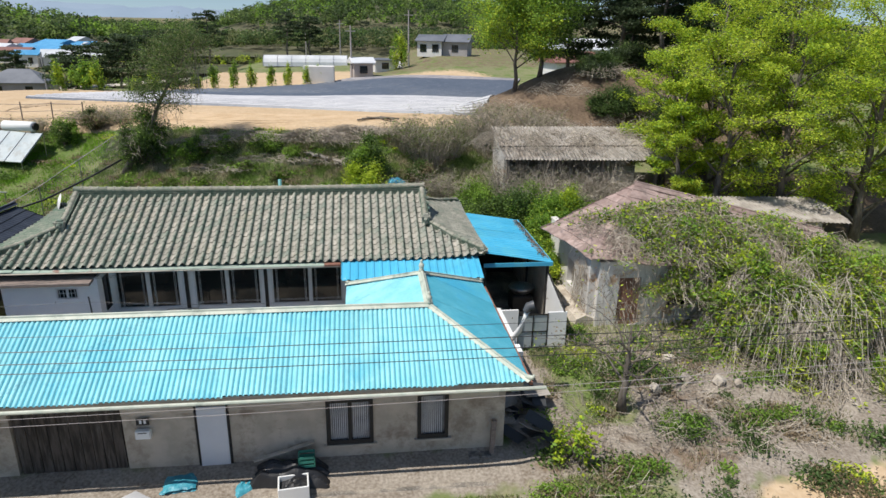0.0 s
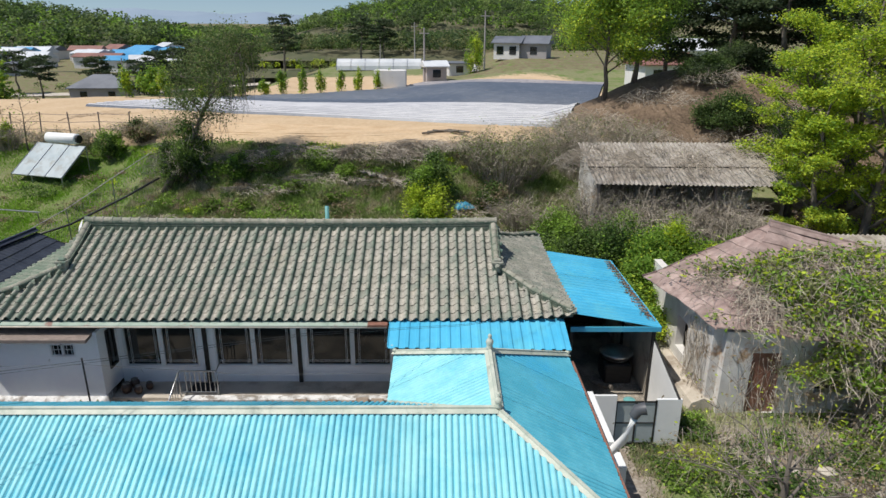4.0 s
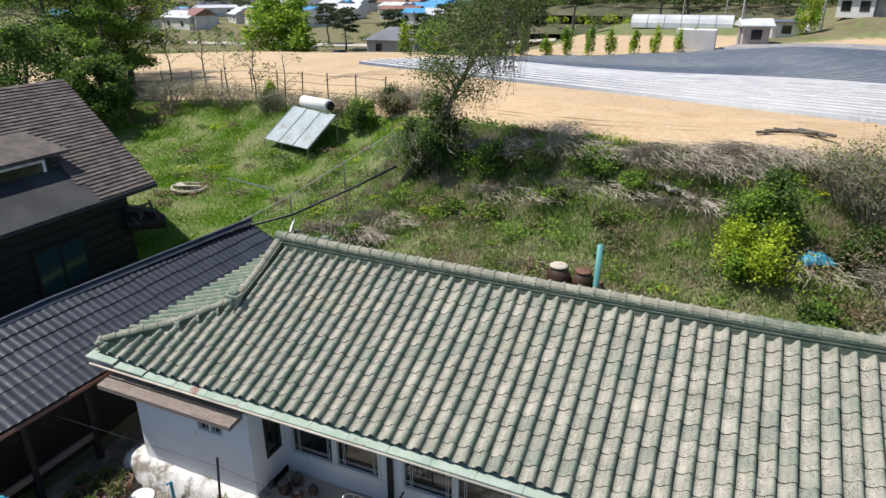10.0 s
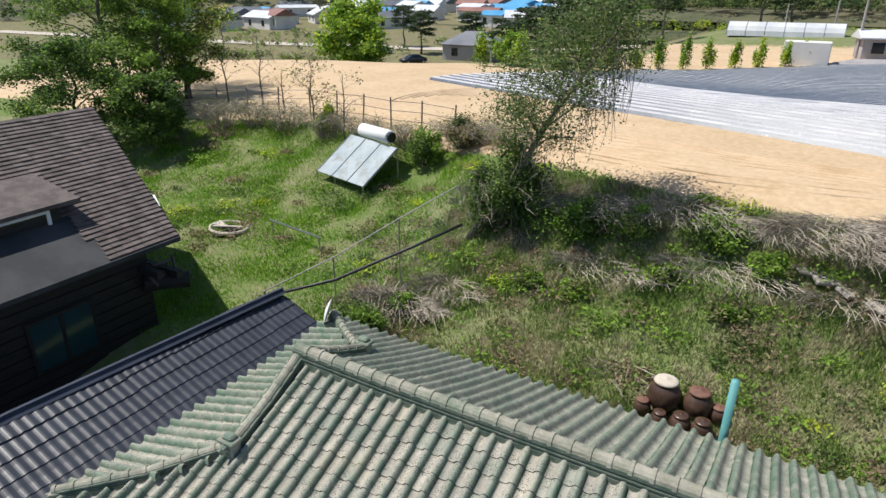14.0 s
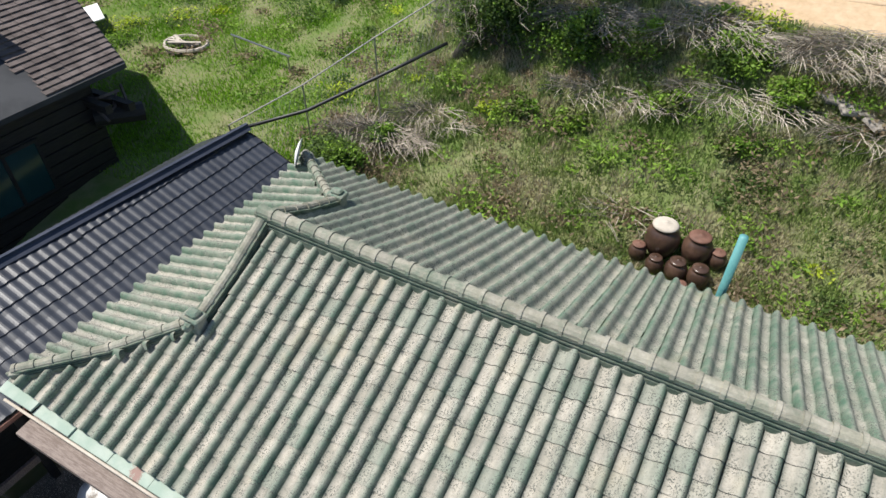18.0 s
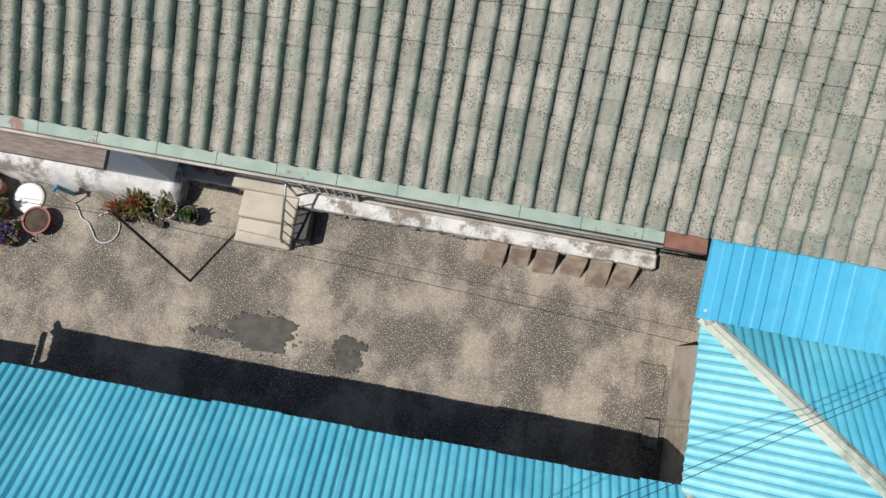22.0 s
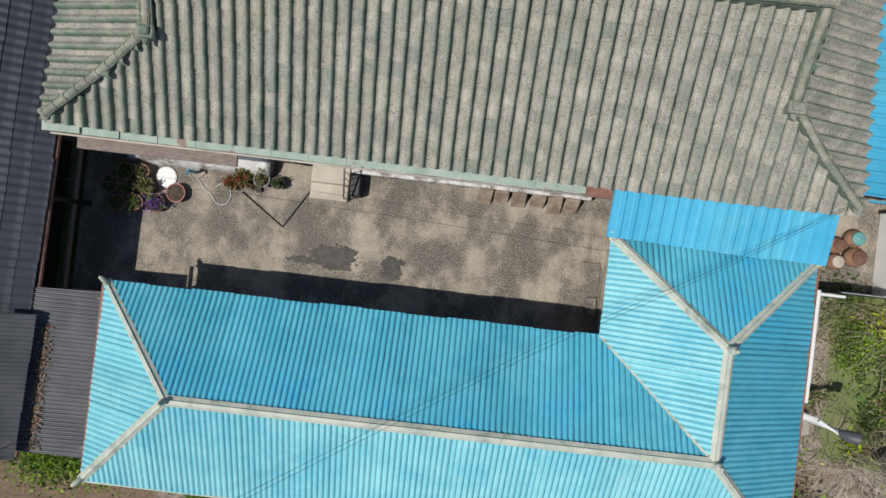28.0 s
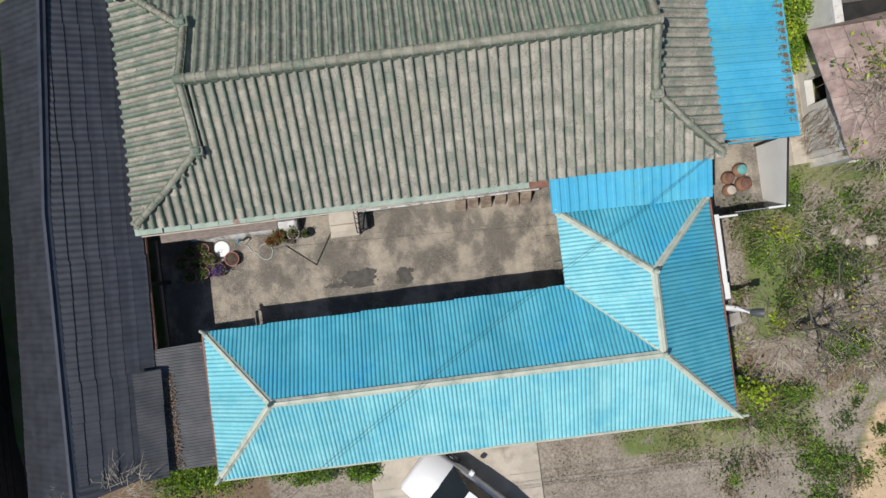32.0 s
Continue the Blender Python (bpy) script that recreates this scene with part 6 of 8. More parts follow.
# low herbs and tussocks scattered over the bank and lawn
rs = np.random.RandomState(909)
pts, kin = [], []
for _ in range(520):
    x, y = rs.uniform(-27, 6.5), rs.uniform(20.2, 30.5)
    if y > bank_edge(x) - 0.3 or (x < -11 and y < 21.5 + 0.1 * abs(x + 11)):
        continue
    if x < -12.5 and rs.rand() > 0.45:
        continue
    q = rs.uniform(0.12, 0.42)
    m = int(150 * q / 0.3)
    d = rs.normal(size=(m, 3)) * np.array([q, q, 0.3 * q])
    d[:, 2] = np.abs(d[:, 2]) + 0.05
    pts.append(np.array([x, y, land(x, y)]) + d)
    kin.append(np.full(m, rs.choice(4, p=[0.38, 0.14, 0.06, 0.42])))
for _ in range(330):
    x, y = rs.uniform(5.8, 16.5), rs.uniform(0.5, 11.5)
    if by_path(x, y) < 0.35:
        continue
    q = rs.uniform(0.10, 0.38)
    m = int(170 * q / 0.3)
    d = rs.normal(size=(m, 3)) * np.array([q, q, 0.3 * q])
    d[:, 2] = np.abs(d[:, 2]) + 0.03
    pts.append(np.array([x, y, land(x, y)]) + d)
    kin.append(np.full(m, rs.choice(4, p=[0.22, 0.50, 0.04, 0.24])))
for x0, y0, w, h, m in ((-10.3, 5.1, 0.9, 0.7, 5000), (-11.6, 4.9, 0.9, 0.5, 2500)):
    d = rs.normal(size=(m, 3)) * np.array([w * 0.5, 0.35, 0.16])
    d[:, 2] = np.abs(d[:, 2]) + 0.15
    pts.append(np.array([x0, y0, -0.6]) + d)
    kin.append(rs.choice(4, m, p=[0.6, 0.3, 0.1, 0.0]))
solid_leaves = new("herbs", leaf_mesh("herbs", np.concatenate(pts), 0.06, [M["leaf_green"], M["leaf_dark"], M["leaf_spring"], M["leaf_dry"]], 910, 0.7, 2.0, np.concatenate(kin)))
tagged(solid_leaves, "low green herbs and dry tufts over bank and verge", "weeds", kind="stuff")

# fallen twigs in front of the ruined house
mb = MB()
for i, (x, y, rx, ry, n) in enumerate(((8.6, 7.2, 1.8, 1.6, 220), (10.8, 8.2, 1.8, 1.4, 220), (11.8, 6.2, 2.2, 0.9, 160), (9.0, 10.4, 0.9, 1.2, 90), (7.2, 4.6, 1.4, 0.7, 70), (-12.2, 5.6, 1.2, 0.6, 140))):
    twig_heap(mb, x, y, (land(x, y) if x > 0 else 2.6), rx, ry, 0.25, n, 930 + i, 0.008, 0.05, 0.9)
solid("fallen_twigs", mb, M["twig"], "grey fallen twigs among the weeds", "twigs", kind="stuff")
# brown leaves blown along the shed roof and the lean-to
rs = np.random.RandomState(77)
n = 900
pts = np.stack([8.38 - np.abs(rs.normal(size=n)) * 0.12, np.round(rs.uniform(13.6, 18.4, n) / 0.235) * 0.235 + rs.normal(size=n) * 0.04, np.full(n, 2.37)], 1)
pts[:, 2] += (8.4 - pts[:, 0]) * 0.155
more = np.stack([-10.45 + rs.normal(size=500) * 0.07, rs.uniform(5.9, 8.6, 500), np.full(500, 2.13)], 1)
litter_leaves = new("leaf_litter", leaf_mesh("leaf_litter", np.concatenate([pts, more]), 0.045, [M["leaf_dry"], M["rust"]], 78, 0.15))
tagged(litter_leaves, "brown dead leaves caught along the roof edges", "leaves", kind="stuff")


# ---- the field and the distance ----
M["film_pale"] = material("silvery_mulch_film", (0.46, 0.45, 0.46), (0.60, 0.585, 0.58), 1.2, 0.45, c3=(0.28, 0.28, 0.31), scale3=0.5, mix3=(0.55, 0.68), bump=0.2, bscale=6, stretch=(0.3, 1, 1))
M["film_black"] = material("black_mulch_film", (0.070, 0.085, 0.11), (0.105, 0.12, 0.145), 1.0, 0.42, c3=(0.26, 0.26, 0.28), scale3=2.5, mix3=(0.58, 0.68), bump=0.2, bscale=6)
M["film_grey"] = material("grey_mulch_film", (0.20, 0.19, 0.20), (0.30, 0.28, 0.28), 1.0, 0.5, bump=0.2, bscale=6)
field = thing("mulched_field", "field of long ridges under pale and black plastic mulch film", "field", kind="structure")
LB = [(-22.0, 46.0), (-18.5, 57.0), (-14.5, 65.0), (-8.5, 73.5), (-4.2, 78.8), (0.4, 86.0)]
RB = [(8.0, 29.0), (8.6, 31.0), (10.0, 34.2), (13.0, 43.0), (16.0, 53.0), (20.0, 68.0), (25.0, 86.0)]
DX, DY = 0.93, -0.37


def cross_bound(pts, c):
    """Where the ridge line DX * y - DY * x = c meets a boundary."""
    for (x0, y0), (x1, y1) in zip(pts, pts[1:]):
        a, b = DX * y0 - DY * x0 - c, DX * y1 - DY * x1 - c
        if a * b <= 0 and a != b:
            k = a / (a - b)
            return x0 + (x1 - x0) * k, y0 + (y1 - y0) * k
    return None


c, i = 32.6, 0
while c < 84:
    l, q = cross_bound(LB, c), cross_bound(RB, c)
    pitch = 0.95
    if l is None and c < 55:
        l = (-22 + (c - 34.6) * 0.12, (c + DY * (-22 + (c - 34.6) * 0.12)) / DX)
    if l and q:
        mb = MB()
        n = 16
        for k in range(n + 1):
            x, y = l[0] + (q[0] - l[0]) * k / n, l[1] + (q[1] - l[1]) * k / n
            for o, h in ((-0.40, 0.0), (-0.26, 0.15), (0, 0.19), (0.26, 0.15), (0.40, 0.0)):
                px, py = x - DY * o, y + DX * o
                mb.v.append((px, py, land(px, py) + h))
        for k in range(n):
            for j in range(4):
                a = k * 5 + j
                mb.f.append((a, a + 5, a + 6, a + 1))
                # Pale strips get one dark side facet, drawing dark lines between ridges.
                mb.m.append(1 if j == 0 and c < 45.0 else 0)
        kind = "film_pale" if c < 45.0 else ("film_black" if c < 75.5 else "film_grey")
        part("film_strip", mb, [M[kind], M["film_black"]], field)
    c += pitch
    i += 1

# row of clipped young trees
for i, (x, y) in enumerate(((-24.5, 55.0), (-21.9, 56.8), (-19.0, 58.2), (-18.0, 60.7), (-16.8, 63.2), (-15.2, 65.5), (-13.7, 67.5), (-12.0, 69.8), (-10.4, 72.0), (-8.5, 74.6), (-6.7, 76.8), (-4.6, 79.3), (-2.9, 81.3))):
    h = 2.9 if i not in (2, 5) else 1.6
    bush("young_tree", x - 0.5, y + 0.6, 0.62, 0.62, h, ["leaf_green", "leaf_spring"], "slim clipped young tree with light green leaves", 500 + i, 1500, 0.12, group="row of young trees along the field", category="tree", stems=5)
for i, (x, y, h) in enumerate(((-24.0, 58.5, 2.6), (8.0, 98.0, 6.0), (-38.5, 74, 2.4), (-42, 76, 3.0), (-34, 70, 2.0))):
    bush("field_shrub", x, y, 1.5 if h < 4 else 1.7, 1.4, h, ["leaf_green", "leaf_spring"], "bushy green tree beside the field", 520 + i, 3200, 0.16, group="bushy trees beside the field", category="tree", stems=5)

# wheel ruts in the bare soil
mb = MB()
for k in range(9):
    pts = []
    for i in range(26):
        x = -15 + 0.95 * i
        y = bank_edge(x) + 1.0 + 0.42 * k + 0.25 * math.sin(0.35 * x + 0.5 * k)
        pts.append((x, y, land(x, y) - 0.03 + 0.015 * math.sin(1.7 * i + k)))
    mb.tube(pts, 0.075, 5, False)
for k in range(10):
    r = 1.6 + 0.35 * k
    pts = [(-15.5 + r * math.cos(w), 37.5 + r * math.sin(w), land(-15.5 + r * math.cos(w), 37.5 + r * math.sin(w)) - 0.03) for w in [0.3 + 0.16 * j for j in range(12 + k)]]
    mb.tube(pts, 0.08, 5, False)
solid("wheel_ruts", mb, M["soil"], "shallow tractor ruts in the bare tan soil", "ruts", kind="stuff", smooth=True)
M["wall_far"] = material("pale_far_wall", (0.62, 0.60, 0.57), (0.72, 0.70, 0.67), 0.3, 0.8, bump=0, grain=0.05)
M["wall_grey"] = material("grey_far_wall", (0.34, 0.31, 0.30), (0.40, 0.37, 0.36), 0.3, 0.8, bump=0, grain=0.05)
M["roof_grey"] = material("slate_grey_far_roof", (0.10, 0.11, 0.13), (0.15, 0.16, 0.18), 0.3, 0.6, bump=0, grain=0.1)
M["roof_blue"] = material("blue_far_roof", (0.06, 0.26, 0.48), (0.09, 0.32, 0.55), 0.3, 0.5, bump=0, grain=0.1)
M["roof_red"] = material("red_far_roof", (0.20, 0.095, 0.075), (0.27, 0.13, 0.10), 0.3, 0.6, bump=0, grain=0.1)
M["roof_pale"] = material("pale_far_roof", (0.50, 0.52, 0.54), (0.60, 0.61, 0.62), 0.3, 0.5, bump=0, grain=0.1)


def cottage(name, x, y, w, d, h, roof, label, wall="wall_far", turn=0, rise=1.3, hip=False, group="", z=None, windows=2):
    ob = thing(name, label, "house", group)
    m = pose(x, y, (land(x, y) if z is None else z) - 0.1, 0, 0, turn)
    part("wall", MB().box((-w / 2, -d / 2, 0), (w / 2, d / 2, h), m), M[wall], ob)
    o, q = 0.4, (d / 2 if hip else 0)
    vs = [(-w / 2 - o, -d / 2 - o, h), (w / 2 + o, -d / 2 - o, h), (w / 2 + o, d / 2 + o, h), (-w / 2 - o, d / 2 + o, h), (-w / 2 - o + q, 0, h + rise), (w / 2 + o - q, 0, h + rise)]
    vs += [(p[0], p[1], p[2] - 0.12) for p in vs[:4]]
    part("roof", MB().add([m @ Vector(p) for p in vs], [(0, 1, 5, 4), (2, 3, 4, 5), (1, 2, 5), (3, 0, 4), (0, 6, 7, 1), (1, 7, 8, 2), (2, 8, 9, 3), (3, 9, 6, 0)]), M[roof], ob)
    for i in range(windows):
        a = -w / 2 + w * (i + 0.5) / windows
        part("window", MB().box((a - 0.55, -d / 2 - 0.05, h * 0.3), (a + 0.55, -d / 2 - 0.01, h * 0.78), m), M["glass"], ob)
    return ob


# grey house beyond the field
cottage("bungalow", 14.4, 108.5, 4.2, 5.6, 2.6, "roof_grey", "modern grey bungalow with a dark low roof beyond the field", "wall_far", -18, 1.0, windows=2)
cottage("bungalow", 18.6, 107.6, 4.2, 5.0, 2.4, "roof_grey", "brown-walled wing of a modern bungalow", "wall_grey", -18, 1.2, windows=1)
cottage("white_house", 33, 86, 9, 6, 3.4, "roof_pale", "white house seen between pine trunks", "wall_far", 10, 1.4)
cottage("white_house", 28, 74, 6, 5, 2.6, "roof_red", "small white house with a red roof behind the mound", "wall_far", 10, 1.2)
cottage("hut", 2.0, 88.5, 2.7, 3.0, 2.1, "roof_pale", "small hut with a pale sheet roof beside the field", "wall_grey", 12, 0.7, windows=1)
cottage("hut", 5.6, 99.0, 3.2, 2.4, 2.0, "roof_grey", "small flat white hut beside the field", "wall_far", 8, 0.25, windows=1)
cottage("stilt_hall", -54.0, 110.0, 9.0, 6.5, 2.6, "roof_grey", "old hall under a grey hipped tile roof in the valley", "wall_grey", 4, 2.0, True, windows=2)
solid("site_container", MB().bevelled((-5.6, 81.2, land(-3.6, 82) - 0.1), (-1.6, 83.2, land(-3.6, 82) + 2.2), 0.05), M["wall_far"], "white site container beside the field", "container")
gh = thing("greenhouse", "long greenhouse tunnel under milky plastic film", "greenhouse")
mb = MB()
for i in range(2):
    for k in range(9):
        w = math.pi * k / 8
        mb.v.append((-15.5 + 15.0 * i, 117.5 + 1.9 * math.cos(w) + 1.5 * i, land(-8, 118) + 1.9 * math.sin(w)))
mb.f = [(k, k + 1, 10 + k, 9 + k) for k in range(8)] + [tuple(range(9)), tuple(range(17, 8, -1))]
mb.m = [0] * len(mb.f)
part("film_cover", mb, M["roof_pale"], gh, "milky plastic film")
for i in range(7):
    pts = [(-15.5 + 2.5 * i, 117.5 + 0.25 * i + 1.93 * math.cos(math.pi * k / 8), land(-8, 118) + 1.93 * math.sin(math.pi * k / 8)) for k in range(9)]
    part("hoop", MB().tube(pts, 0.04, 4, False), M["steel"], gh)
for i, (x, y, h) in enumerate(((0.6, 88.0, 7.0), (9.6, 100.0, 8.5), (-2.0, 128.0, 8.0), (-9.0, 132.0, 8.0), (-70.0, 92.0, 10.0), (-44.0, 96.0, 8.0))):
    pl = thing("utility_pole", "grey concrete utility pole", "pole", "utility poles")
    z = land(x, y)
    part("pole", MB().tube([(x, y, z - 0.2), (x, y, z + h)], [0.15, 0.09], 8), M["wall_grey"], pl)
    part("crossarm", MB().box((x - 0.7, y - 0.05, z + h - 0.8), (x + 0.7, y + 0.05, z + h - 0.68)), M["wall_grey"], pl)
# rubble beside the huts
mb = MB()
rr = random.Random(12)
for _ in range(90):
    x, y = rr.uniform(2, 9), rr.uniform(100, 112)
    s = rr.uniform(0.2, 0.8)
    mb.bevelled((-0.5, -0.5, -0.5), (0.5, 0.5, 0.5), 0.15, Matrix.LocRotScale((x, y, land(x, y) + 0.2 * s), Euler((rr.random(), rr.random(), rr.random())), (s, s * 0.8, s * 0.6)))
solid("rubble", mb, M["wall_far"], "pale rubble and scrap heaps beside the huts", "rubble", kind="stuff")
cars = ((-43.5, 69.5, 65, "black_plastic", "dark parked car at the edge of the field"), (-72, 108, 70, "wall_far", "white pickup truck on the valley road"), (-60, 100, 60, "black_plastic", "dark car on the valley road"))


def parked_car(x, y, turn, paint, label, z=None, s=1.0):
    ob = thing("parked_car", label, "car", "parked cars")
    m = pose(x, y, (land(x, y) if z is None else z), 0, 0, turn) @ Matrix.Scale(s, 4)
    secs = [(-2.2, 0.55, 0.62, 0.70), (-2.1, 0.35, 0.84, 0.82), (-1.3, 0.25, 0.90, 0.90), (-0.6, 0.25, 0.92, 0.92), (0.6, 0.25, 0.92, 0.94), (1.6, 0.25, 0.90, 0.94), (2.15, 0.40, 0.82, 0.90), (2.25, 0.55, 0.7, 0.75)]
    vs, fs = [], []
    for px, zb, w, zt in secs:
        vs += [m @ Vector(p) for p in ((px, -w * 0.96, zb), (px, -w, 0.5 * (zb + zt)), (px, -w * 0.9, zt), (px, 0, zt + 0.05), (px, w * 0.9, zt), (px, w, 0.5 * (zb + zt)), (px, w * 0.96, zb))]
    for i in range(7):
        fs += [(i * 7 + k, i * 7 + (k + 1) % 7, i * 7 + 7 + (k + 1) % 7, i * 7 + 7 + k) for k in range(7)]
    fs += [tuple(range(6, -1, -1)), tuple(range(49, 56))]
    part("body", MB().add(vs, fs), M[paint], ob, "", True)
    cab = [(-1.25, 0.94, 0.80), (-0.45, 1.42, 0.62), (0.7, 1.47, 0.63), (1.75, 0.96, 0.78)]
    vs = []
    for px, zt, w in cab:
        vs += [m @ Vector((px, -w, zt)), m @ Vector((px, w, zt))]
    vs += [m @ Vector((-1.25, -0.84, 0.85)), m @ Vector((-1.25, 0.84, 0.85)), m @ Vector((1.75, -0.84, 0.85)), m @ Vector((1.75, 0.84, 0.85))]
    part("window_band", MB().add(vs, [(0, 1, 3, 2), (4, 5, 7, 6), (0, 2, 4, 6, 10, 8), (1, 9, 11, 7, 5, 3)]), M["glass"], ob)
    part("roof", MB().add([m @ Vector(p) for p in ((-0.5, -0.63, 1.425), (-0.5, 0.63, 1.425), (0.75, 0.64, 1.475), (0.75, -0.64, 1.475), (-0.3, 0, 1.47), (0.6, 0, 1.51))], [(0, 1, 4), (1, 2, 5, 4), (2, 3, 5), (3, 0, 4, 5)]), M[paint], ob, "", True)
    for px in (-1.35, 1.4):
        for sy in (-0.86, 0.86):
            wh = part("wheel", MB().tube([m @ Vector((px, sy - 0.1, 0.32)), m @ Vector((px, sy + 0.1, 0.32))], 0.32 * s, 16), M["black_plastic"], ob)
            part("rim", MB().tube([m @ Vector((px, sy + (0.101 if sy > 0 else -0.101), 0.32)), m @ Vector((px, sy + (0.12 if sy > 0 else -0.12), 0.32))], 0.2 * s, 12), M["steel"], wh)
    for sy in (-1, 1):
        part("mirror", MB().bevelled((-0.75, sy * 1.02 - 0.08, 0.92), (-0.6, sy * 1.02 + 0.08, 1.06), 0.02, m), M[paint], ob)
        part("headlight", MB().bevelled((-2.12, sy * 0.62 - 0.18, 0.60), (-1.85, sy * 0.62 + 0.16, 0.78), 0.04, m), M["steel"], ob)
    return ob


for c in cars:
    parked_car(*c)

# village in the valley
rv = random.Random(5)
roofs = ["roof_blue", "roof_pale", "roof_red", "roof_grey", "roof_pale", "roof_blue"]
names = {"roof_blue": "blue", "roof_pale": "pale grey", "roof_red": "red-brown", "roof_grey": "dark grey"}
for i in range(66):
    a = rv.uniform(0, 1)
    x = -175 + 125 * a + rv.uniform(-8, 8)
    y = 138 + 62 * a + rv.uniform(-20, 60)
    rf = roofs[i % 6]
    cottage("village_house", x, y, rv.uniform(6, 13), rv.uniform(5, 8), rv.uniform(2.4, 3.6), rf, f"village house with white walls and a {names[rf]} roof", "wall_far", rv.uniform(-40, 60), rv.uniform(0.8, 1.8), group="village houses in the valley")
road = MB()
for k in range(9):
    x = -190 + 20 * k
    y = 96 + 3.2 * k + 0.8 * (k - 4) ** 2 * 0.3
    road.v += [(x, y, land(x, y) + 0.12), (x - 1, y + 5, land(x, y + 5) + 0.12)]
road.f = [(2 * k, 2 * k + 2, 2 * k + 3, 2 * k + 1) for k in range(8)]
road.m = [0] * 8
solid("road", road, M["concrete_pale"], "pale concrete road through the valley", "road", kind="structure")

for i, (x, y, h) in enumerate(((-37, 86, 9.5), (-34, 90, 11), (-30.5, 88, 11.5), (-27.5, 91, 11), (-24.5, 90, 10), (-32, 95, 11), (-27, 97, 10.5), (-66, 112, 8.5), (-75, 120, 9), (-58, 116, 8), (-50, 122, 9), (-24.5, 115, 13), (-12, 125, 11), (-8, 128, 10))):
    tree("far_pine", x, y, h, 2.4, "leaf_pine", "dark pine with a high spreading crown", 560 + i, 3600, 0.24, bare=0.45, layers=True, group="pines beyond the field", twig_n=3)

# wooded hills and scrub
def hill(name, cx, cy, rx, ry, h, seed, n, leaf, label, size=2.2, base=None):
    """A rounded slope covered with single crowns, each a dome of leaves of one kind."""
    ob = thing(name, label, "hill", kind="structure")
    z0 = land(cx, cy) - 1.5 if base is None else base
    rs = np.random.RandomState(seed)
    mb = MB()
    f = lambda u, v: z0 + h * max(0.0, 1 - (u * u + v * v)) ** 1.1 * (1 + 0.25 * noise.noise(Vector((u * 2.3 + seed, v * 2.3, 0))))
    k = 22
    for j in range(k + 1):
        for i in range(k + 1):
            u, v = -1 + 2 * i / k, -1 + 2 * j / k
            mb.v.append((cx + u * rx, cy + v * ry, f(u, v) if u * u + v * v < 1 else z0 - 1))
    for j in range(k):
        for i in range(k):
            a = j * (k + 1) + i
            mb.f.append((a, a + 1, a + k + 2, a + k + 1))
            mb.m.append(0)
    part("slope", mb, M["hill_floor"], ob, "", True)
    m = n // 60
    u = rs.uniform(-1, 1, m * 4)
    v = rs.uniform(-1, 0.35, m * 4)
    ok = (u * u + v * v < 0.97)
    u, v = u[ok][:m], v[ok][:m]
    c = np.array([(cx + a * rx, cy + b * ry, f(a, b)) for a, b in zip(u, v)])
    rad = rs.uniform(0.55, 1.3, len(c))
    kind = rs.choice(len(leaf), len(c))
    pick = rs.randint(0, len(c), n)
    d = rs.normal(size=(n, 3))
    d /= np.linalg.norm(d, axis=1, keepdims=True)
    d[:, 2] = np.abs(d[:, 2]) * 1.5 - 0.25
    d *= rs.uniform(0.72, 1.06, n)[:, None]
    pts = c[pick] + (d * np.array([1.0, 1.0, 0.95]) * size + np.array([0, 0, size * 1.1])) * rad[pick][:, None]
    q = new("woods", leaf_mesh("woods", pts, size * 0.26, [M[l] for l in leaf], seed, kinds=kind[pick]))
    q.parent = ob
    q["kind"] = "stuff"


# Floor colour is darkened so that gaps between crowns read as shade.
M["hill_floor"] = material("shaded_forest_floor", (0.06, 0.07, 0.03), (0.12, 0.11, 0.06), 0.08, 0.95, bump=0, grain=0.2)
WOODS = ["wood_far", "leaf_dark", "wood_far", "wood_light", "leaf_green"]
M["wood_light"] = material("light_spring_woodland_leaves", (0.16, 0.23, 0.06), (0.22, 0.29, 0.09), 0.05, piece=0.35, **LEAF)
hill("wooded_hill", -275, 290, 190, 120, 18, 601, 150000, WOODS, "low wooded hill in spring green beyond the village", 3.4)
hill("wooded_hill", -95, 420, 120, 50, 3, 608, 50000, WOODS, "low wooded ridge behind the valley", 2.8)
hill("wooded_hill", 15, 330, 80, 90, 13, 602, 80000, WOODS, "rounded wooded hill behind the bungalow", 2.4)
hill("wooded_hill", -26, 200, 44, 34, 2.0, 603, 60000, WOODS, "belt of mixed woodland beyond the field", 2.1)
hill("wooded_hill", 18, 168, 62, 30, 1.5, 604, 70000, ["wood_far", "leaf_dark", "leaf_olive"], "belt of dark scrub woodland beyond the field", 1.5)
hill("wooded_hill", -12, 142, 48, 12, 0.5, 607, 16000, ["leaf_spring", "leaf_olive", "wood_light"], "bright yellow-green scrub at the wood's edge", 0.8)
hill("wooded_hill", -290, 150, 70, 80, 8, 605, 14000, WOODS, "wooded slope at the valley's edge", 3.0)
hill("wooded_hill", 74, 62, 36, 48, 6, 606, 26000, ["leaf_pine", "leaf_dark", "leaf_green"], "wooded slope east of the mound", 1.6)
for i, (x, y, rx, ry) in enumerate(((-62, 84, 16, 4), (-92, 112, 26, 6), (-58, 128, 20, 5), (-120, 128, 30, 8), (-84, 92, 14, 3), (-40, 108, 16, 5))):
    hill("scrub_belt", x, y, rx, ry, 0.3, 650 + i, 3600, ["leaf_olive", "wood_far", "leaf_green"], "belt of low scrub between the valley fields", 0.75, land(x, y) - 0.4)
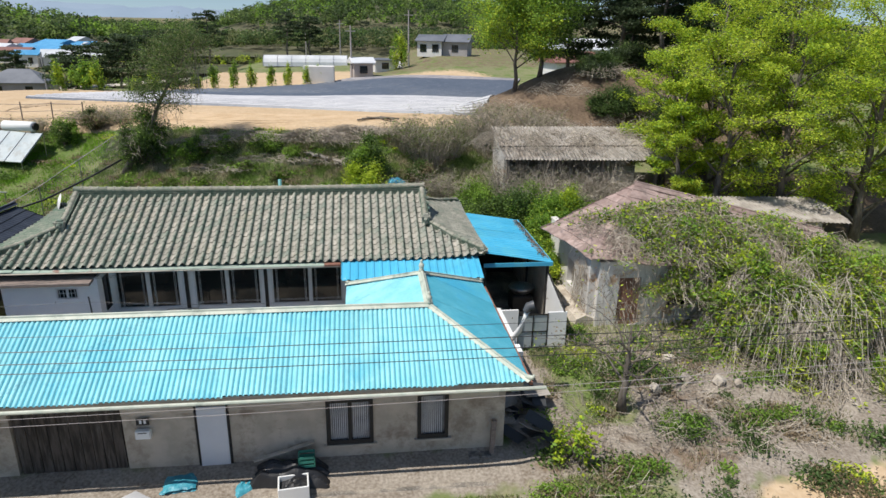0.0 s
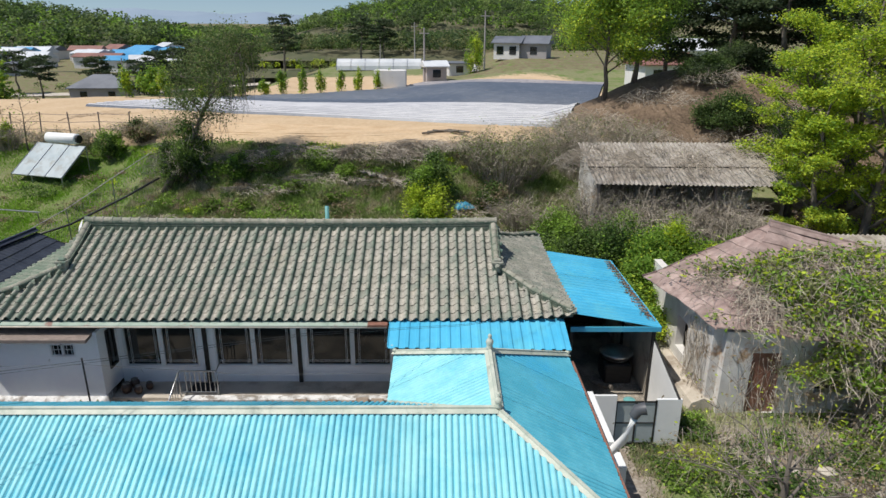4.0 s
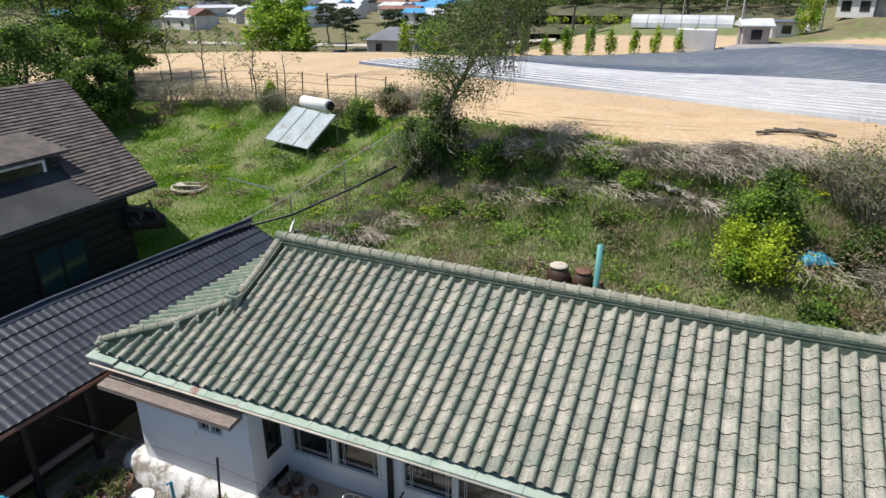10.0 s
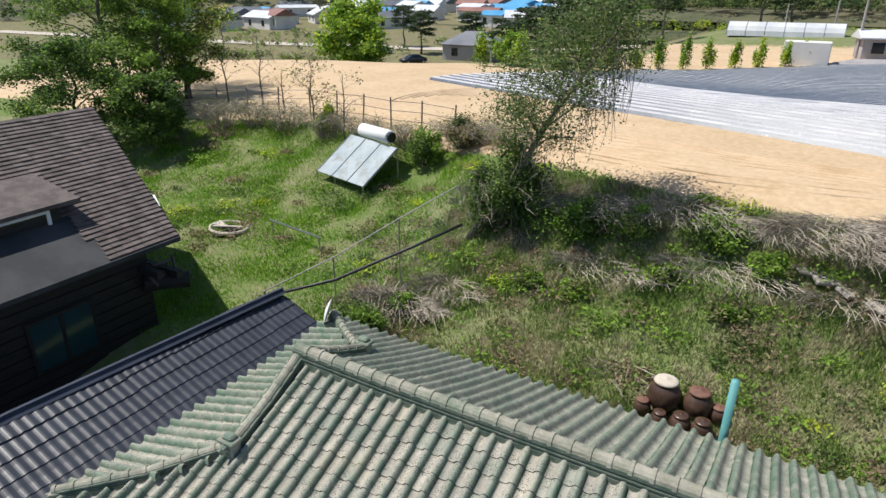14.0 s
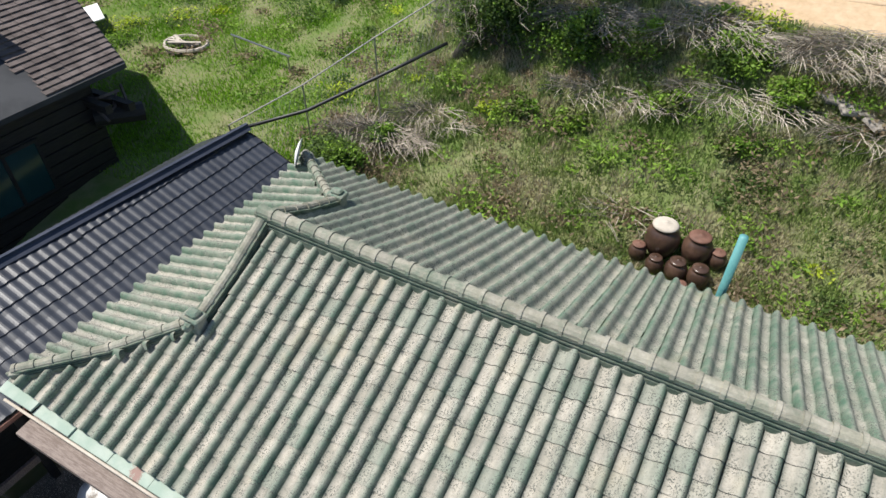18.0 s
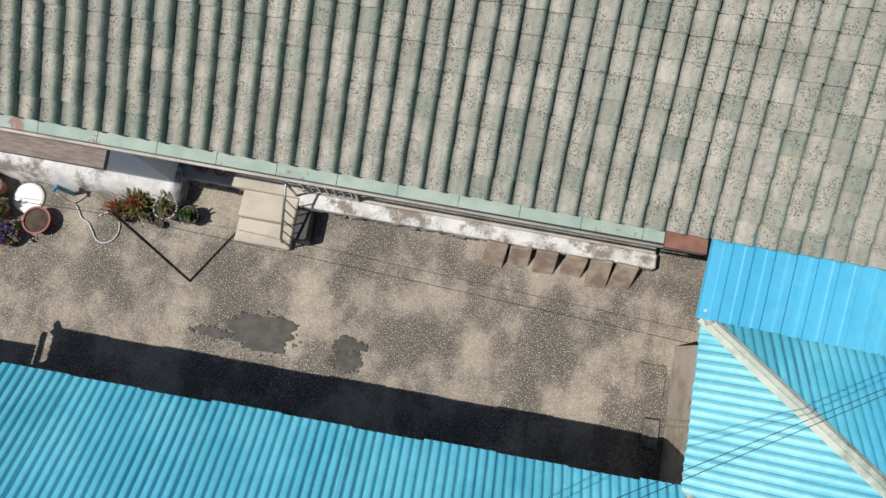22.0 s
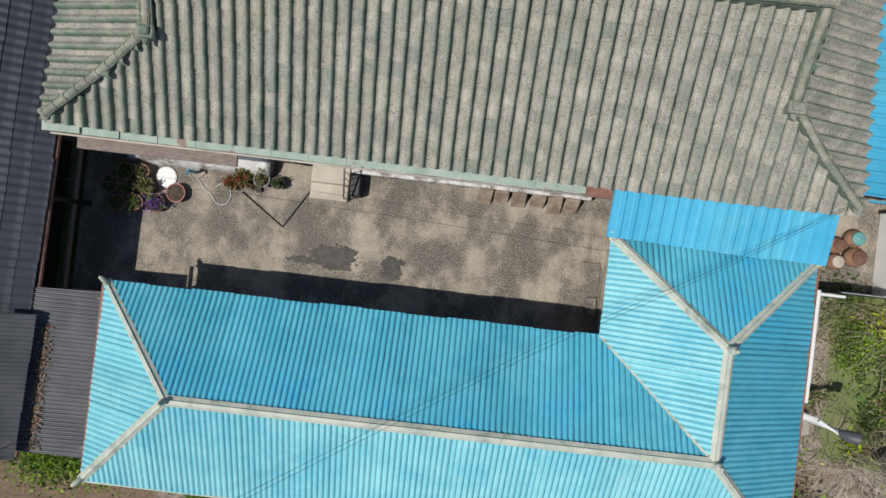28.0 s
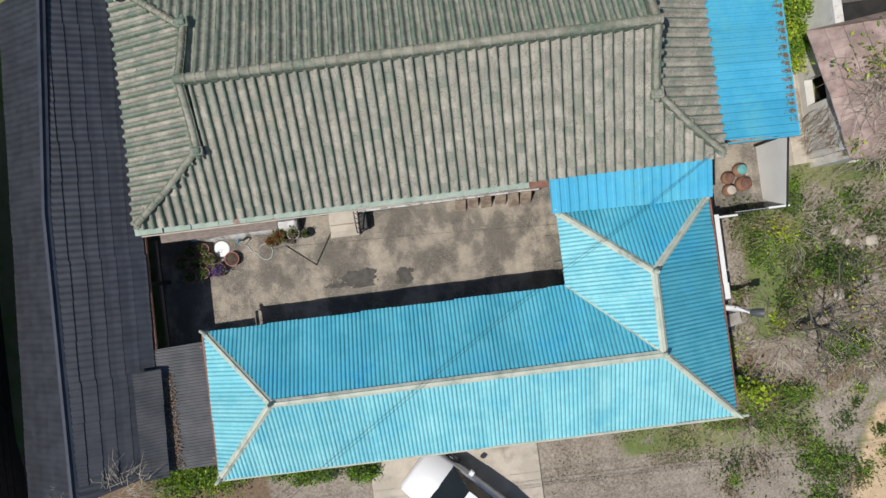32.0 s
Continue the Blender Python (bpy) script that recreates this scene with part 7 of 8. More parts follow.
# Aerial haze is put into the mountains' pale blue base colour.
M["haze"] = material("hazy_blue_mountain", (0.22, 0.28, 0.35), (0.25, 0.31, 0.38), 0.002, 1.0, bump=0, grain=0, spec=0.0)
for i, (y, base, amp) in enumerate(((2300, 66, 26), (3300, 112, 40))):
    mb = MB()
    n = 160
    for k in range(n + 1):
        x = -2600 + 5200 * k / n
        z = base + amp * (noise.noise(Vector((x * 0.0021, i * 7.3, 0))) + 0.45 * noise.noise(Vector((x * 0.007, i * 3.1, 2)))+ 0.2 * noise.noise(Vector((x * 0.02, i * 3.1, 5))))
        mb.v += [(x, y, -30), (x, y + 200, max(2, z)), (x, y + 500, -30)]
    for k in range(n):
        a = 3 * k
        mb.f += [(a, a + 3, a + 4, a + 1), (a + 1, a + 4, a + 5, a + 2)]
        mb.m += [0, 0]
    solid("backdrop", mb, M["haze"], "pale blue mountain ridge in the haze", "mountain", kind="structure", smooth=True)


# ---- ruined house in the east ----
M["felt_brown"] = material("faded_brown_roofing_felt", (0.27, 0.19, 0.165), (0.38, 0.285, 0.25), 2.5, 0.9, c3=(0.20, 0.15, 0.13), scale3=1.2, bump=0.5, bscale=10, grain=0.25, piece=0.15)
M["asbestos"] = material("lichened_fibre_cement_sheet", (0.27, 0.24, 0.205), (0.38, 0.345, 0.30), 2.0, 0.9, c3=(0.18, 0.15, 0.12), scale3=0.9, bump=0.4, grain=0.3)
M["old_plaster"] = material("peeling_white_plaster", (0.60, 0.57, 0.53), (0.68, 0.66, 0.62), 2.5, 0.85, c3=(0.42, 0.29, 0.19), scale3=0.9, mix3=(0.57, 0.64), bump=0.4, grain=0.1)
ruin = thing("derelict_house", "derelict plastered house with a sagging brown felt roof under vines", "house")
PK, PE = (12.3, 15.6), (18.9, 13.6)
FZ, PZ = 2.75, 4.6


def felt(poly_fn, nu, nv, seed):
    for j in range(nv):
        for i in range(nu):
            q = [poly_fn((i + a) / nu, (j + b) / nv) for a, b in ((0, 0), (1.04, 0), (1.04, 1.1), (0, 1.1))]
            s = [0.10 * noise.noise(Vector((p[0] * 0.9, p[1] * 0.9, seed))) + 0.05 * noise.noise(Vector((p[0] * 4, p[1] * 4, seed))) for p in q]
            vs = [(p[0], p[1], p[2] + d + (0.035 if k < 2 else 0.0)) for k, (p, d) in enumerate(zip(q, s))]
            vs += [(p[0], p[1], p[2] - 0.03) for p in vs]
            part("felt_sheet", MB().add(vs, [(0, 1, 2, 3), (7, 6, 5, 4), (0, 4, 5, 1), (1, 5, 6, 2), (3, 7, 4, 0)]), M["felt_brown"], ruin)


mixp = lambda a, b, k: tuple(a[i] + (b[i] - a[i]) * k for i in range(3))
A, B, C, D = (9.5, 12.3, FZ), (19.6, 11.0, 1.9), (20.6, 17.4, 2.5), (8.75, 16.0, FZ)
P, Q = (*PK, PZ), (*PE, 3.15)
felt(lambda u, v: mixp(mixp(A, B, u), mixp(P, Q, u), min(v, 1)), 16, 9, 1)
felt(lambda u, v: mixp(mixp(C, D, u), mixp(Q, P, u), min(v, 1)), 10, 6, 2)
felt(lambda u, v: mixp(mixp(D, A, u), P, min(v, 0.985)), 8, 9, 3)
capping(ruin, [(P[0] - 0.1, P[1], P[2] + 0.06), (15.6, 14.65, 3.92), (Q[0], Q[1], Q[2] + 0.06)], 0.2, 0.05, M["felt_brown"])
PEEL = "peeling white plaster over orange earth"
mb = MB()
wall_with_holes(mb, "y", 9.6, 0.25, 12.6, 17.6, 0.0, 2.75, [(14.2, 15.0, 0.9, 1.9)])
part("side_wall", mb, M["old_plaster"], ruin, PEEL)
mb = MB()
wall_with_holes(mb, "x", 12.35, 0.25, 9.85, 15.0, 0.0, 2.6, [(10.6, 11.4, 0.2, 2.0), (12.4, 13.4, 0.8, 1.9)])
part("front_wall", mb, M["old_plaster"], ruin, PEEL)
part("low_wall", MB().box((15.0, 12.35, 0), (19.0, 12.6, 2.1)), M["old_plaster"], ruin, PEEL)
part("rear_wall", MB().box((9.85, 17.0, 0), (19.5, 17.2, 2.3)), M["old_plaster"], ruin, PEEL)
part("end_wall", MB().box((19.3, 12.6, 0), (19.5, 17.0, 2.1)), M["old_plaster"], ruin, PEEL)
part("door", MB().box((10.6, 12.42, 0.2), (11.4, 12.48, 2.0)), M["rust"], ruin, "faded red plank door")
# Added black block stands in for the darkness of the unlit rooms.
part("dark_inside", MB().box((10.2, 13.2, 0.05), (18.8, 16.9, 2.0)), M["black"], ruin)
part("earth_skirt", MB().tube([(9.55, 12.5, 0.1), (9.5, 14, 0.12), (9.55, 17.5, 0.15)], [0.45, 0.5, 0.4], 8), M["mud"], ruin, "crumbled orange earth at the wall foot")
rear = thing("rear_shed", "grey fibre-cement roof of a low shed behind the derelict house", "shed")
sheets(rear, [(15.2, 17.7), (22.6, 16.5), (23.0, 19.6), (15.4, 19.9)], (18, 17.0), (0, 1), 2.55, 0.13, wave(0.18, 0.05), 0.03, 1.0, M["asbestos"], name="cement_sheet")
part("wall", MB().box((15.7, 18.0, 0.2), (22.4, 19.4, 2.62)), M["mud"], rear)

barn = thing("ruined_barn", "ruined barn with grey corrugated cement roof under bare branches", "barn")
sheets(barn, [(8.6, 22.2), (16.8, 22.0), (16.8, 26.0), (8.6, 26.0)], (11, 22.2), (0, 1), 4.25, 0.27, wave(0.18, 0.05), 0.03, 0.95, M["asbestos"], name="cement_sheet")
part("seam_board", MB().box((8.6, 23.55, 4.655), (16.8, 23.63, 4.695)), M["black"], barn)
part("side_wall", MB().add([(8.72, 23.0, 1.5), (8.90, 23.0, 1.5), (8.90, 25.8, 1.5), (8.72, 25.8, 1.5), (8.72, 23.0, 4.42), (8.90, 23.0, 4.42), (8.90, 25.8, 5.16), (8.72, 25.8, 5.16)], [(0, 3, 2, 1), (4, 5, 6, 7), (0, 1, 5, 4), (1, 2, 6, 5), (2, 3, 7, 6), (3, 0, 4, 7)]), M["old_plaster"], barn, "pale crumbling plaster end wall")
part("rear_wall", MB().box((8.91, 25.6, 1.5), (16.6, 25.8, 5.10)), M["old_plaster"], barn)
for x in (8.75, 11.0, 13.5, 16.3):
    part("post", MB().box((x, 22.5, 1.2), (x + 0.12, 22.62, 4.28)), M["wood_trim"], barn)

# vines over the derelict house
def vine_mound(name, label, specs, seed, leaf, leaves, thick=0.010):
    """Long stems wandering over a dome, some arching clear of it, with leaf tufts in patches."""
    ob = thing(name, label, "vines", kind="stuff")
    mb = MB()
    r = random.Random(seed)
    hold = []
    for x, y, z, rx, ry, h, n in specs:
        for _ in range(n):
            w, q = r.uniform(0, 6.283), math.sqrt(r.random())
            px, py = rx * q * math.cos(w), ry * q * math.sin(w)
            a, turn, l = r.uniform(0, 6.283), r.uniform(-0.7, 0.7), r.uniform(0.14, 0.42)
            f = r.uniform(0.45, 1.0)
            loft = r.uniform(0.05, 0.45)
            pts = []
            for k in range(5):
                q2 = min(1.0, (px / rx) ** 2 + (py / ry) ** 2)
                bump = 1 + 0.35 * noise.noise(Vector((x + px, y + py, seed * 0.1)))
                pts.append((x + px, y + py, z + h * (1 - q2) ** 0.55 * f * bump + loft * math.sin(math.pi * k / 4)))
                px += l * math.cos(a)
                py += l * math.sin(a)
                a += turn + r.uniform(-0.3, 0.3)
            mb.tube(pts, [thick, thick, thick * 0.9, thick * 0.7, thick * 0.4], 3, False)
            if f > 0.7:
                hold += pts[1:4]
    part("dry_stems", mb, M["twig"], ob, "pale dry stems")
    rs = np.random.RandomState(seed)
    t = np.array(hold)
    green = np.array([noise.noise(Vector((p[0] * 0.75, p[1] * 0.75, p[2] * 0.75 + seed))) for p in t])
    t = t[green > -0.08]
    pick = rs.randint(0, len(t), leaves)
    pts = t[pick] + rs.normal(size=(leaves, 3)) * np.array([0.13, 0.13, 0.10])
    c = new("leaves", leaf_mesh("leaves", pts, 0.072, [M[q] for q in leaf], seed, 0.6, 2.0, rs.choice(len(leaf), len(t), p=[0.45, 0.25, 0.30])[pick]))
    c.parent = ob


vine_mound("vine_tangle", "huge tangle of pale dry vines with green shoots over the house front", ((14.9, 10.9, 0.0, 1.9, 1.8, 3.0, 1200), (17.0, 10.8, 0.0, 2.4, 2.1, 3.1, 1300), (15.8, 9.4, -0.1, 1.9, 1.7, 1.7, 900), (19.2, 11.4, 0.0, 2.2, 2.2, 3.0, 800), (13.2, 12.0, 1.5, 1.1, 0.7, 1.6, 330)), 620, ["leaf_green", "leaf_spring", "leaf_olive"], 84000)
vine_mound("roof_vines", "dry vines with green leaves creeping over the brown roof", ((11.1, 12.9, 2.7, 1.1, 0.9, 0.9, 330), (13.2, 12.8, 2.8, 1.5, 1.1, 0.95, 520), (15.6, 12.7, 2.5, 1.9, 1.3, 1.0, 600), (18.2, 12.6, 2.1, 1.6, 1.2, 1.0, 460), (13.6, 14.2, 3.6, 1.8, 0.9, 0.35, 260), (10.6, 14.2, 3.1, 0.9, 1.1, 0.25, 200), (11.9, 13.9, 3.5, 1.0, 0.8, 0.3, 220), (16.4, 13.6, 3.1, 1.8, 0.9, 0.4, 260)), 640, ["leaf_green", "leaf_spring", "leaf_olive"], 16000, 0.008)
# long bleached stems arching down in front
mb = MB()
rq = random.Random(32)
for _ in range(190):
    bx, by = 15.4 + rq.gauss(0, 0.9), 9.6 + rq.gauss(0, 0.55)
    a = rq.uniform(-3.0, -0.1)
    l, top = rq.uniform(0.9, 2.3), rq.uniform(1.5, 2.9)
    bend = rq.uniform(-0.5, 0.5)
    pts = []
    for k in range(6):
        u = k / 5
        pts.append((bx + math.cos(a + bend * u) * l * u, by + math.sin(a + bend * u) * l * u, max(0.03, top * (1 + 0.35 * u - 1.45 * u * u) * rq.uniform(0.95, 1.05))))
    mb.tube(pts, [0.007, 0.007, 0.007, 0.006, 0.005, 0.003], 3, False)
solid("bleached_vines", mb, M["twig_pale"], "bleached vine stems arching down from the tangle", "vines", kind="stuff")
mb = MB()
rq = random.Random(31)
for _ in range(330):
    x, y = rq.choice(((9.5, rq.uniform(12.8, 14.0)), (rq.uniform(9.9, 13.6), 12.2), (rq.uniform(9.2, 11.6), rq.uniform(10.0, 12.0))))
    z = rq.uniform(0.6, 2.7) if y > 12 else rq.uniform(0.3, 1.6)
    mb.tube([(x, y, z), (x + rq.uniform(-0.15, 0.15), y - rq.uniform(0, 0.25), z - 0.5 * rq.random()), (x + rq.uniform(-0.3, 0.3), y - rq.uniform(0, 0.4), max(0.05, z - rq.uniform(0.5, 1.6)))], [0.008, 0.007, 0.003], 3, False)
solid("wall_vines", mb, M["twig"], "grey dry creepers hanging on the old plaster wall", "vines", kind="stuff")

# ---- back slope ----
solar = thing("solar_heater", "old solar water heater with a white tank on the bank", "solar heater")
s0, s1, s2, s3 = Vector((-18.46, 28.44, 3.30)), Vector((-15.70, 27.82, 3.22)), Vector((-15.04, 29.20, 4.50)), Vector((-17.75, 29.85, 4.60))
M["panel_glass"] = material("dusty_pale_collector_glass", (0.32, 0.38, 0.40), (0.40, 0.45, 0.46), 1.5, 0.3, c3=(0.27, 0.28, 0.26), scale3=2.0, bump=0.02, grain=0.06)
nrm = (s1 - s0).cross(s3 - s0).normalized()
for i in range(3):
    a, b = i / 3 + 0.006, (i + 1) / 3 - 0.006
    q = [s0.lerp(s1, a), s0.lerp(s1, b), s3.lerp(s2, b), s3.lerp(s2, a)]
    part("collector", MB().add(q + [p - nrm * 0.08 for p in q], [(0, 1, 2, 3), (7, 6, 5, 4), (0, 4, 5, 1), (1, 5, 6, 2), (2, 6, 7, 3), (3, 7, 4, 0)]), M["panel_glass"], solar)
for i in (0, 1, 2, 3):
    a, b = s0.lerp(s1, i / 3), s3.lerp(s2, i / 3)
    part("frame_bar", MB().tube([a + nrm * 0.01, b + nrm * 0.01], 0.02, 4), M["steel"], solar)
for p in (s0, s1, s0.lerp(s1, 0.4), s2, s3):
    part("leg", MB().tube([(p.x, p.y, land(p.x, p.y) - 0.1), tuple(p)], 0.025, 6), M["steel"], solar)
tk = part("tank", MB().tube([(-17.3, 30.02, 4.82), (-17.25, 30.0, 4.82), (-15.55, 29.45, 4.82), (-15.5, 29.43, 4.82)], [0.2, 0.27, 0.27, 0.22], 16), M["whitepanel"], solar, "white cylinder tank with a dark end", True)
part("tank_end", MB().tube([(-15.49, 29.43, 4.82), (-15.4, 29.4, 4.82)], 0.2, 14), M["black_plastic"], tk)

JAR = [(0.20, 0), (0.26, 0.05), (0.36, 0.22), (0.40, 0.42), (0.38, 0.58), (0.30, 0.72), (0.25, 0.76), (0.28, 0.79), (0.24, 0.80)]
LID = [(0.29, 0), (0.30, 0.02), (0.27, 0.05), (0.22, 0.07), (0.16, 0.075), (0.06, 0.09), (0.04, 0.11), (0.0, 0.115)]
M["onggi"] = material("brown_glazed_earthenware", (0.055, 0.032, 0.022), (0.10, 0.058, 0.04), 4, 0.3, bump=0.08, grain=0.15)
M["lid_red"] = material("red_brown_clay_lid", (0.13, 0.062, 0.042), (0.19, 0.095, 0.065), 4, 0.7, bump=0.15)
for i, (x, y, s, lid) in enumerate(((-3.08, 21.85, 0.90, "concrete_pale"), (-2.38, 21.9, 0.78, "lid_red"), (-3.46, 21.55, 0.47, "lid_red"), (-3.05, 21.36, 0.47, "onggi"), (-2.62, 21.36, 0.57, "onggi"), (-1.96, 21.9, 0.48, "lid_red"), (-2.18, 21.36, 0.57, "onggi"), (-2.42, 21.05, 0.36, "lid_red"))):
    j = thing("storage_jar", "brown glazed earthenware sauce jar with a lid on the grass", "jar", "sauce jars behind the house")
    z = land(x, y)
    part("jar", MB().lathe([(r * s, h * s) for r, h in JAR], (x, y, z), 20), M["onggi"], j, "", True)
    part("lid", MB().lathe([(r * s, h * s) for r, h in LID], (x, y, z + 0.8 * s), 20), M[lid], j, "", True)
M["teal"] = material("faded_teal_pvc", (0.10, 0.30, 0.30), (0.14, 0.36, 0.35), 3, 0.5, bump=0.05)
solid("vent_pipe", MB().tube([(-1.74, 20.1, 0.9), (-1.70, 20.05, 3.9)], 0.075, 12), M["teal"], "faded teal plastic pipe standing behind the eave", "pipe", smooth=True)
M["tarp_blue"] = material("blue_tarpaulin", (0.04, 0.25, 0.38), (0.07, 0.33, 0.46), 4, 0.5, bump=0.4, bscale=12)


def crumpled(x, y, z, w, d, h, seed, turn=0.0, n=12):
    mb = MB()
    m = pose(x, y, z, 0, 0, turn)
    for j in range(n + 1):
        for i in range(n + 1):
            u, v = i / n - 0.5, j / n - 0.5
            f = max(0.0, 1 - (2 * max(abs(u), abs(v))) ** 3)
            q = 0.5 + 0.5 * noise.noise(Vector((u * 5 + seed, v * 5, seed)))
            mb.v.append(m @ Vector((u * w * (1 + 0.15 * noise.noise(Vector((v * 6, seed, 1)))), v * d * (1 + 0.15 * noise.noise(Vector((u * 6, seed, 2)))), h * f * (0.35 + 0.9 * q) + 0.01)))
    for j in range(n):
        for i in range(n):
            a = j * (n + 1) + i
            mb.f.append((a, a + 1, a + n + 2, a + n + 1))
            mb.m.append(0)
    return mb


solid("blue_tarp", crumpled(3.45, 24.0, land(3.45, 24.0), 0.9, 0.6, 0.3, 3, 20), M["tarp_blue"], "scrap of blue tarpaulin caught in the brush", "tarp")
for i in range(5):
    x, y = -0.9 + 0.5 * i, 25.6 - 0.16 * i
    solid("flat_stone", MB().bevelled((-0.35, -0.2, -0.03), (0.35, 0.2, 0.05), 0.02, pose(x, y, land(x, y) + 0.05 + 0.03 * (i % 2), 14, 6 * (i % 3), 25 * i)), M["asbestos"], "pale flat slate lying on the bank", "stone", "slates on the bank")
for i in range(6):
    x = 2.1 + 0.25 * i
    solid("dry_log", MB().tube([(x - 0.5, 28.3 + 0.14 * i, land(x, 28.4) + 0.08 + 0.05 * (i % 3)), (x + 0.5, 28.7 - 0.09 * i, land(x, 28.4) + 0.12 + 0.06 * (i % 2))], 0.05, 6), M["bark"], "weathered log in a pile at the field's edge", "log", "log pile")
fence = thing("leaning_fence", "sagging pipe-and-mesh fence with a black hose along it", "fence")
fp = [(-13.4, 20.3, 2.6), (-12.2, 21.8, 3.3), (-11.0, 23.3, 4.2), (-9.7, 24.4, 5.1)]
part("top_rail", MB().tube(fp, 0.016, 6), M["wall_grey"], fence, "", True)
for p in fp[:3]:
    part("fence_post", MB().tube([(p[0], p[1], land(p[0], p[1]) - 0.1), p], 0.022, 6), M["steel"], fence)
mb = MB()
for i in range(46):
    k = i / 45 * 3
    j = min(2, int(k))
    t = mixp(fp[j], fp[j + 1], k - j)
    g0 = land(t[0], t[1])
    for s in (-0.5, 0.5):
        mb.tube([(t[0] + s * 0.5, t[1] + s * 0.5, g0), (t[0] - s * 0.3, t[1] - s * 0.3, t[2])], 0.003, 3, False)
ob = part("mesh", mb, M["wall_grey"], fence)
ob["kind"] = "stuff"
part("hose", MB().tube([(-13.5, 20.2, 2.0), (-13.35, 20.3, 2.45), (-12.0, 21.6, 2.75), (-10.6, 23.4, 3.4), (-9.5, 24.3, 4.0)], 0.045, 8), M["black_plastic"], fence, "thick black hose", True)
mb = MB()
twig_heap(mb, -10.8, 22.6, land(-10.8, 22.6), 1.3, 0.6, 0.5, 160, 91, 0.014, 0.3, 1.0)
solid("branch_pile", mb, M["twig"], "grey pile of old branches beside the fence", "branches", kind="stuff")
bar = thing("pipe_stand", "low galvanised pipe rail on the lawn", "rail")
part("rail_pipe", MB().tube([(-17.4, 24.6, land(-17.4, 24.6) + 0.55), (-14.9, 24.4, land(-14.9, 24.4) + 0.5)], 0.03, 6), M["steel"], bar)
for x, y in ((-17.3, 24.6), (-15.0, 24.4)):
    part("stand_leg", MB().tube([(x, y, land(x, y) - 0.1), (x, y, land(x, y) + 0.52)], 0.025, 6), M["steel"], bar)
pit = thing("fire_ring", "round fire pit with half-burnt planks on the lawn", "fire pit")
zc = land(-19.1, 24.2)
part("ring", MB().tube([(-19.1 + 0.75 * math.cos(k * math.pi / 8), 24.2 + 0.6 * math.sin(k * math.pi / 8), zc + 0.08) for k in range(17)], 0.06, 6, False), M["concrete_pale"], pit)
part("ash", MB().lathe([(0.7, 0.02), (0.3, 0.06), (0.0, 0.08)], (-19.1, 24.2, zc), 16), M["black"], pit)
for i in range(4):
    part("plank", MB().box((-0.5, -0.05, 0), (0.5, 0.05, 0.04), pose(-19.3 + 0.12 * i, 24.2 - 0.06 * i, zc + 0.1 + 0.03 * i, 0, 5, 20 * i - 20)), M["concrete_pale"], pit)
solid("white_board", MB().bevelled((-0.8, -0.35, 0), (0.8, 0.35, 0.04), 0.01, pose(-23.0, 23.8, land(-23, 23.8) + 0.4, 8, 0, -30)), M["whitepanel"], "white board propped on the lawn", "board")
# wire fence along the west of the field
wf = thing("field_fence", "low post-and-net fence along the bare field", "fence")
for i in range(12):
    x = -33 + 1.75 * i
    y = bank_edge(x) + 0.4
    part("fence_post", MB().tube([(x, y, land(x, y) - 0.1), (x + 0.05 * (i % 3), y, land(x, y) + 1.3)], 0.035, 6), M["wood_trim"], wf)
for h in (0.4, 0.8, 1.2):
    part("fence_wire", MB().tube([(-33 + 1.75 * i, bank_edge(-33 + 1.75 * i) + 0.4, land(-33 + 1.75 * i, bank_edge(-33 + 1.75 * i) + 0.4) + h - 0.06 * (i % 2)) for i in range(12)], 0.012, 4, False), M["black_plastic"], wf)

# ---- courtyard ----
M["clay"] = material("terracotta_clay", (0.24, 0.13, 0.08), (0.33, 0.19, 0.12), 5, 0.8, bump=0.15, grain=0.15)
M["clay_red"] = material("deep_red_plastic_tub", (0.20, 0.035, 0.03), (0.26, 0.05, 0.04), 4, 0.5, bump=0.05)
M["petal_red"] = material("red_petals", (0.52, 0.02, 0.02), (0.65, 0.04, 0.03), 3, **LEAF)
M["petal_violet"] = material("violet_petals", (0.22, 0.08, 0.42), (0.32, 0.14, 0.55), 3, **LEAF)
M["earth"] = material("dark_potting_earth", (0.05, 0.035, 0.025), (0.09, 0.065, 0.045), 8, 0.95)


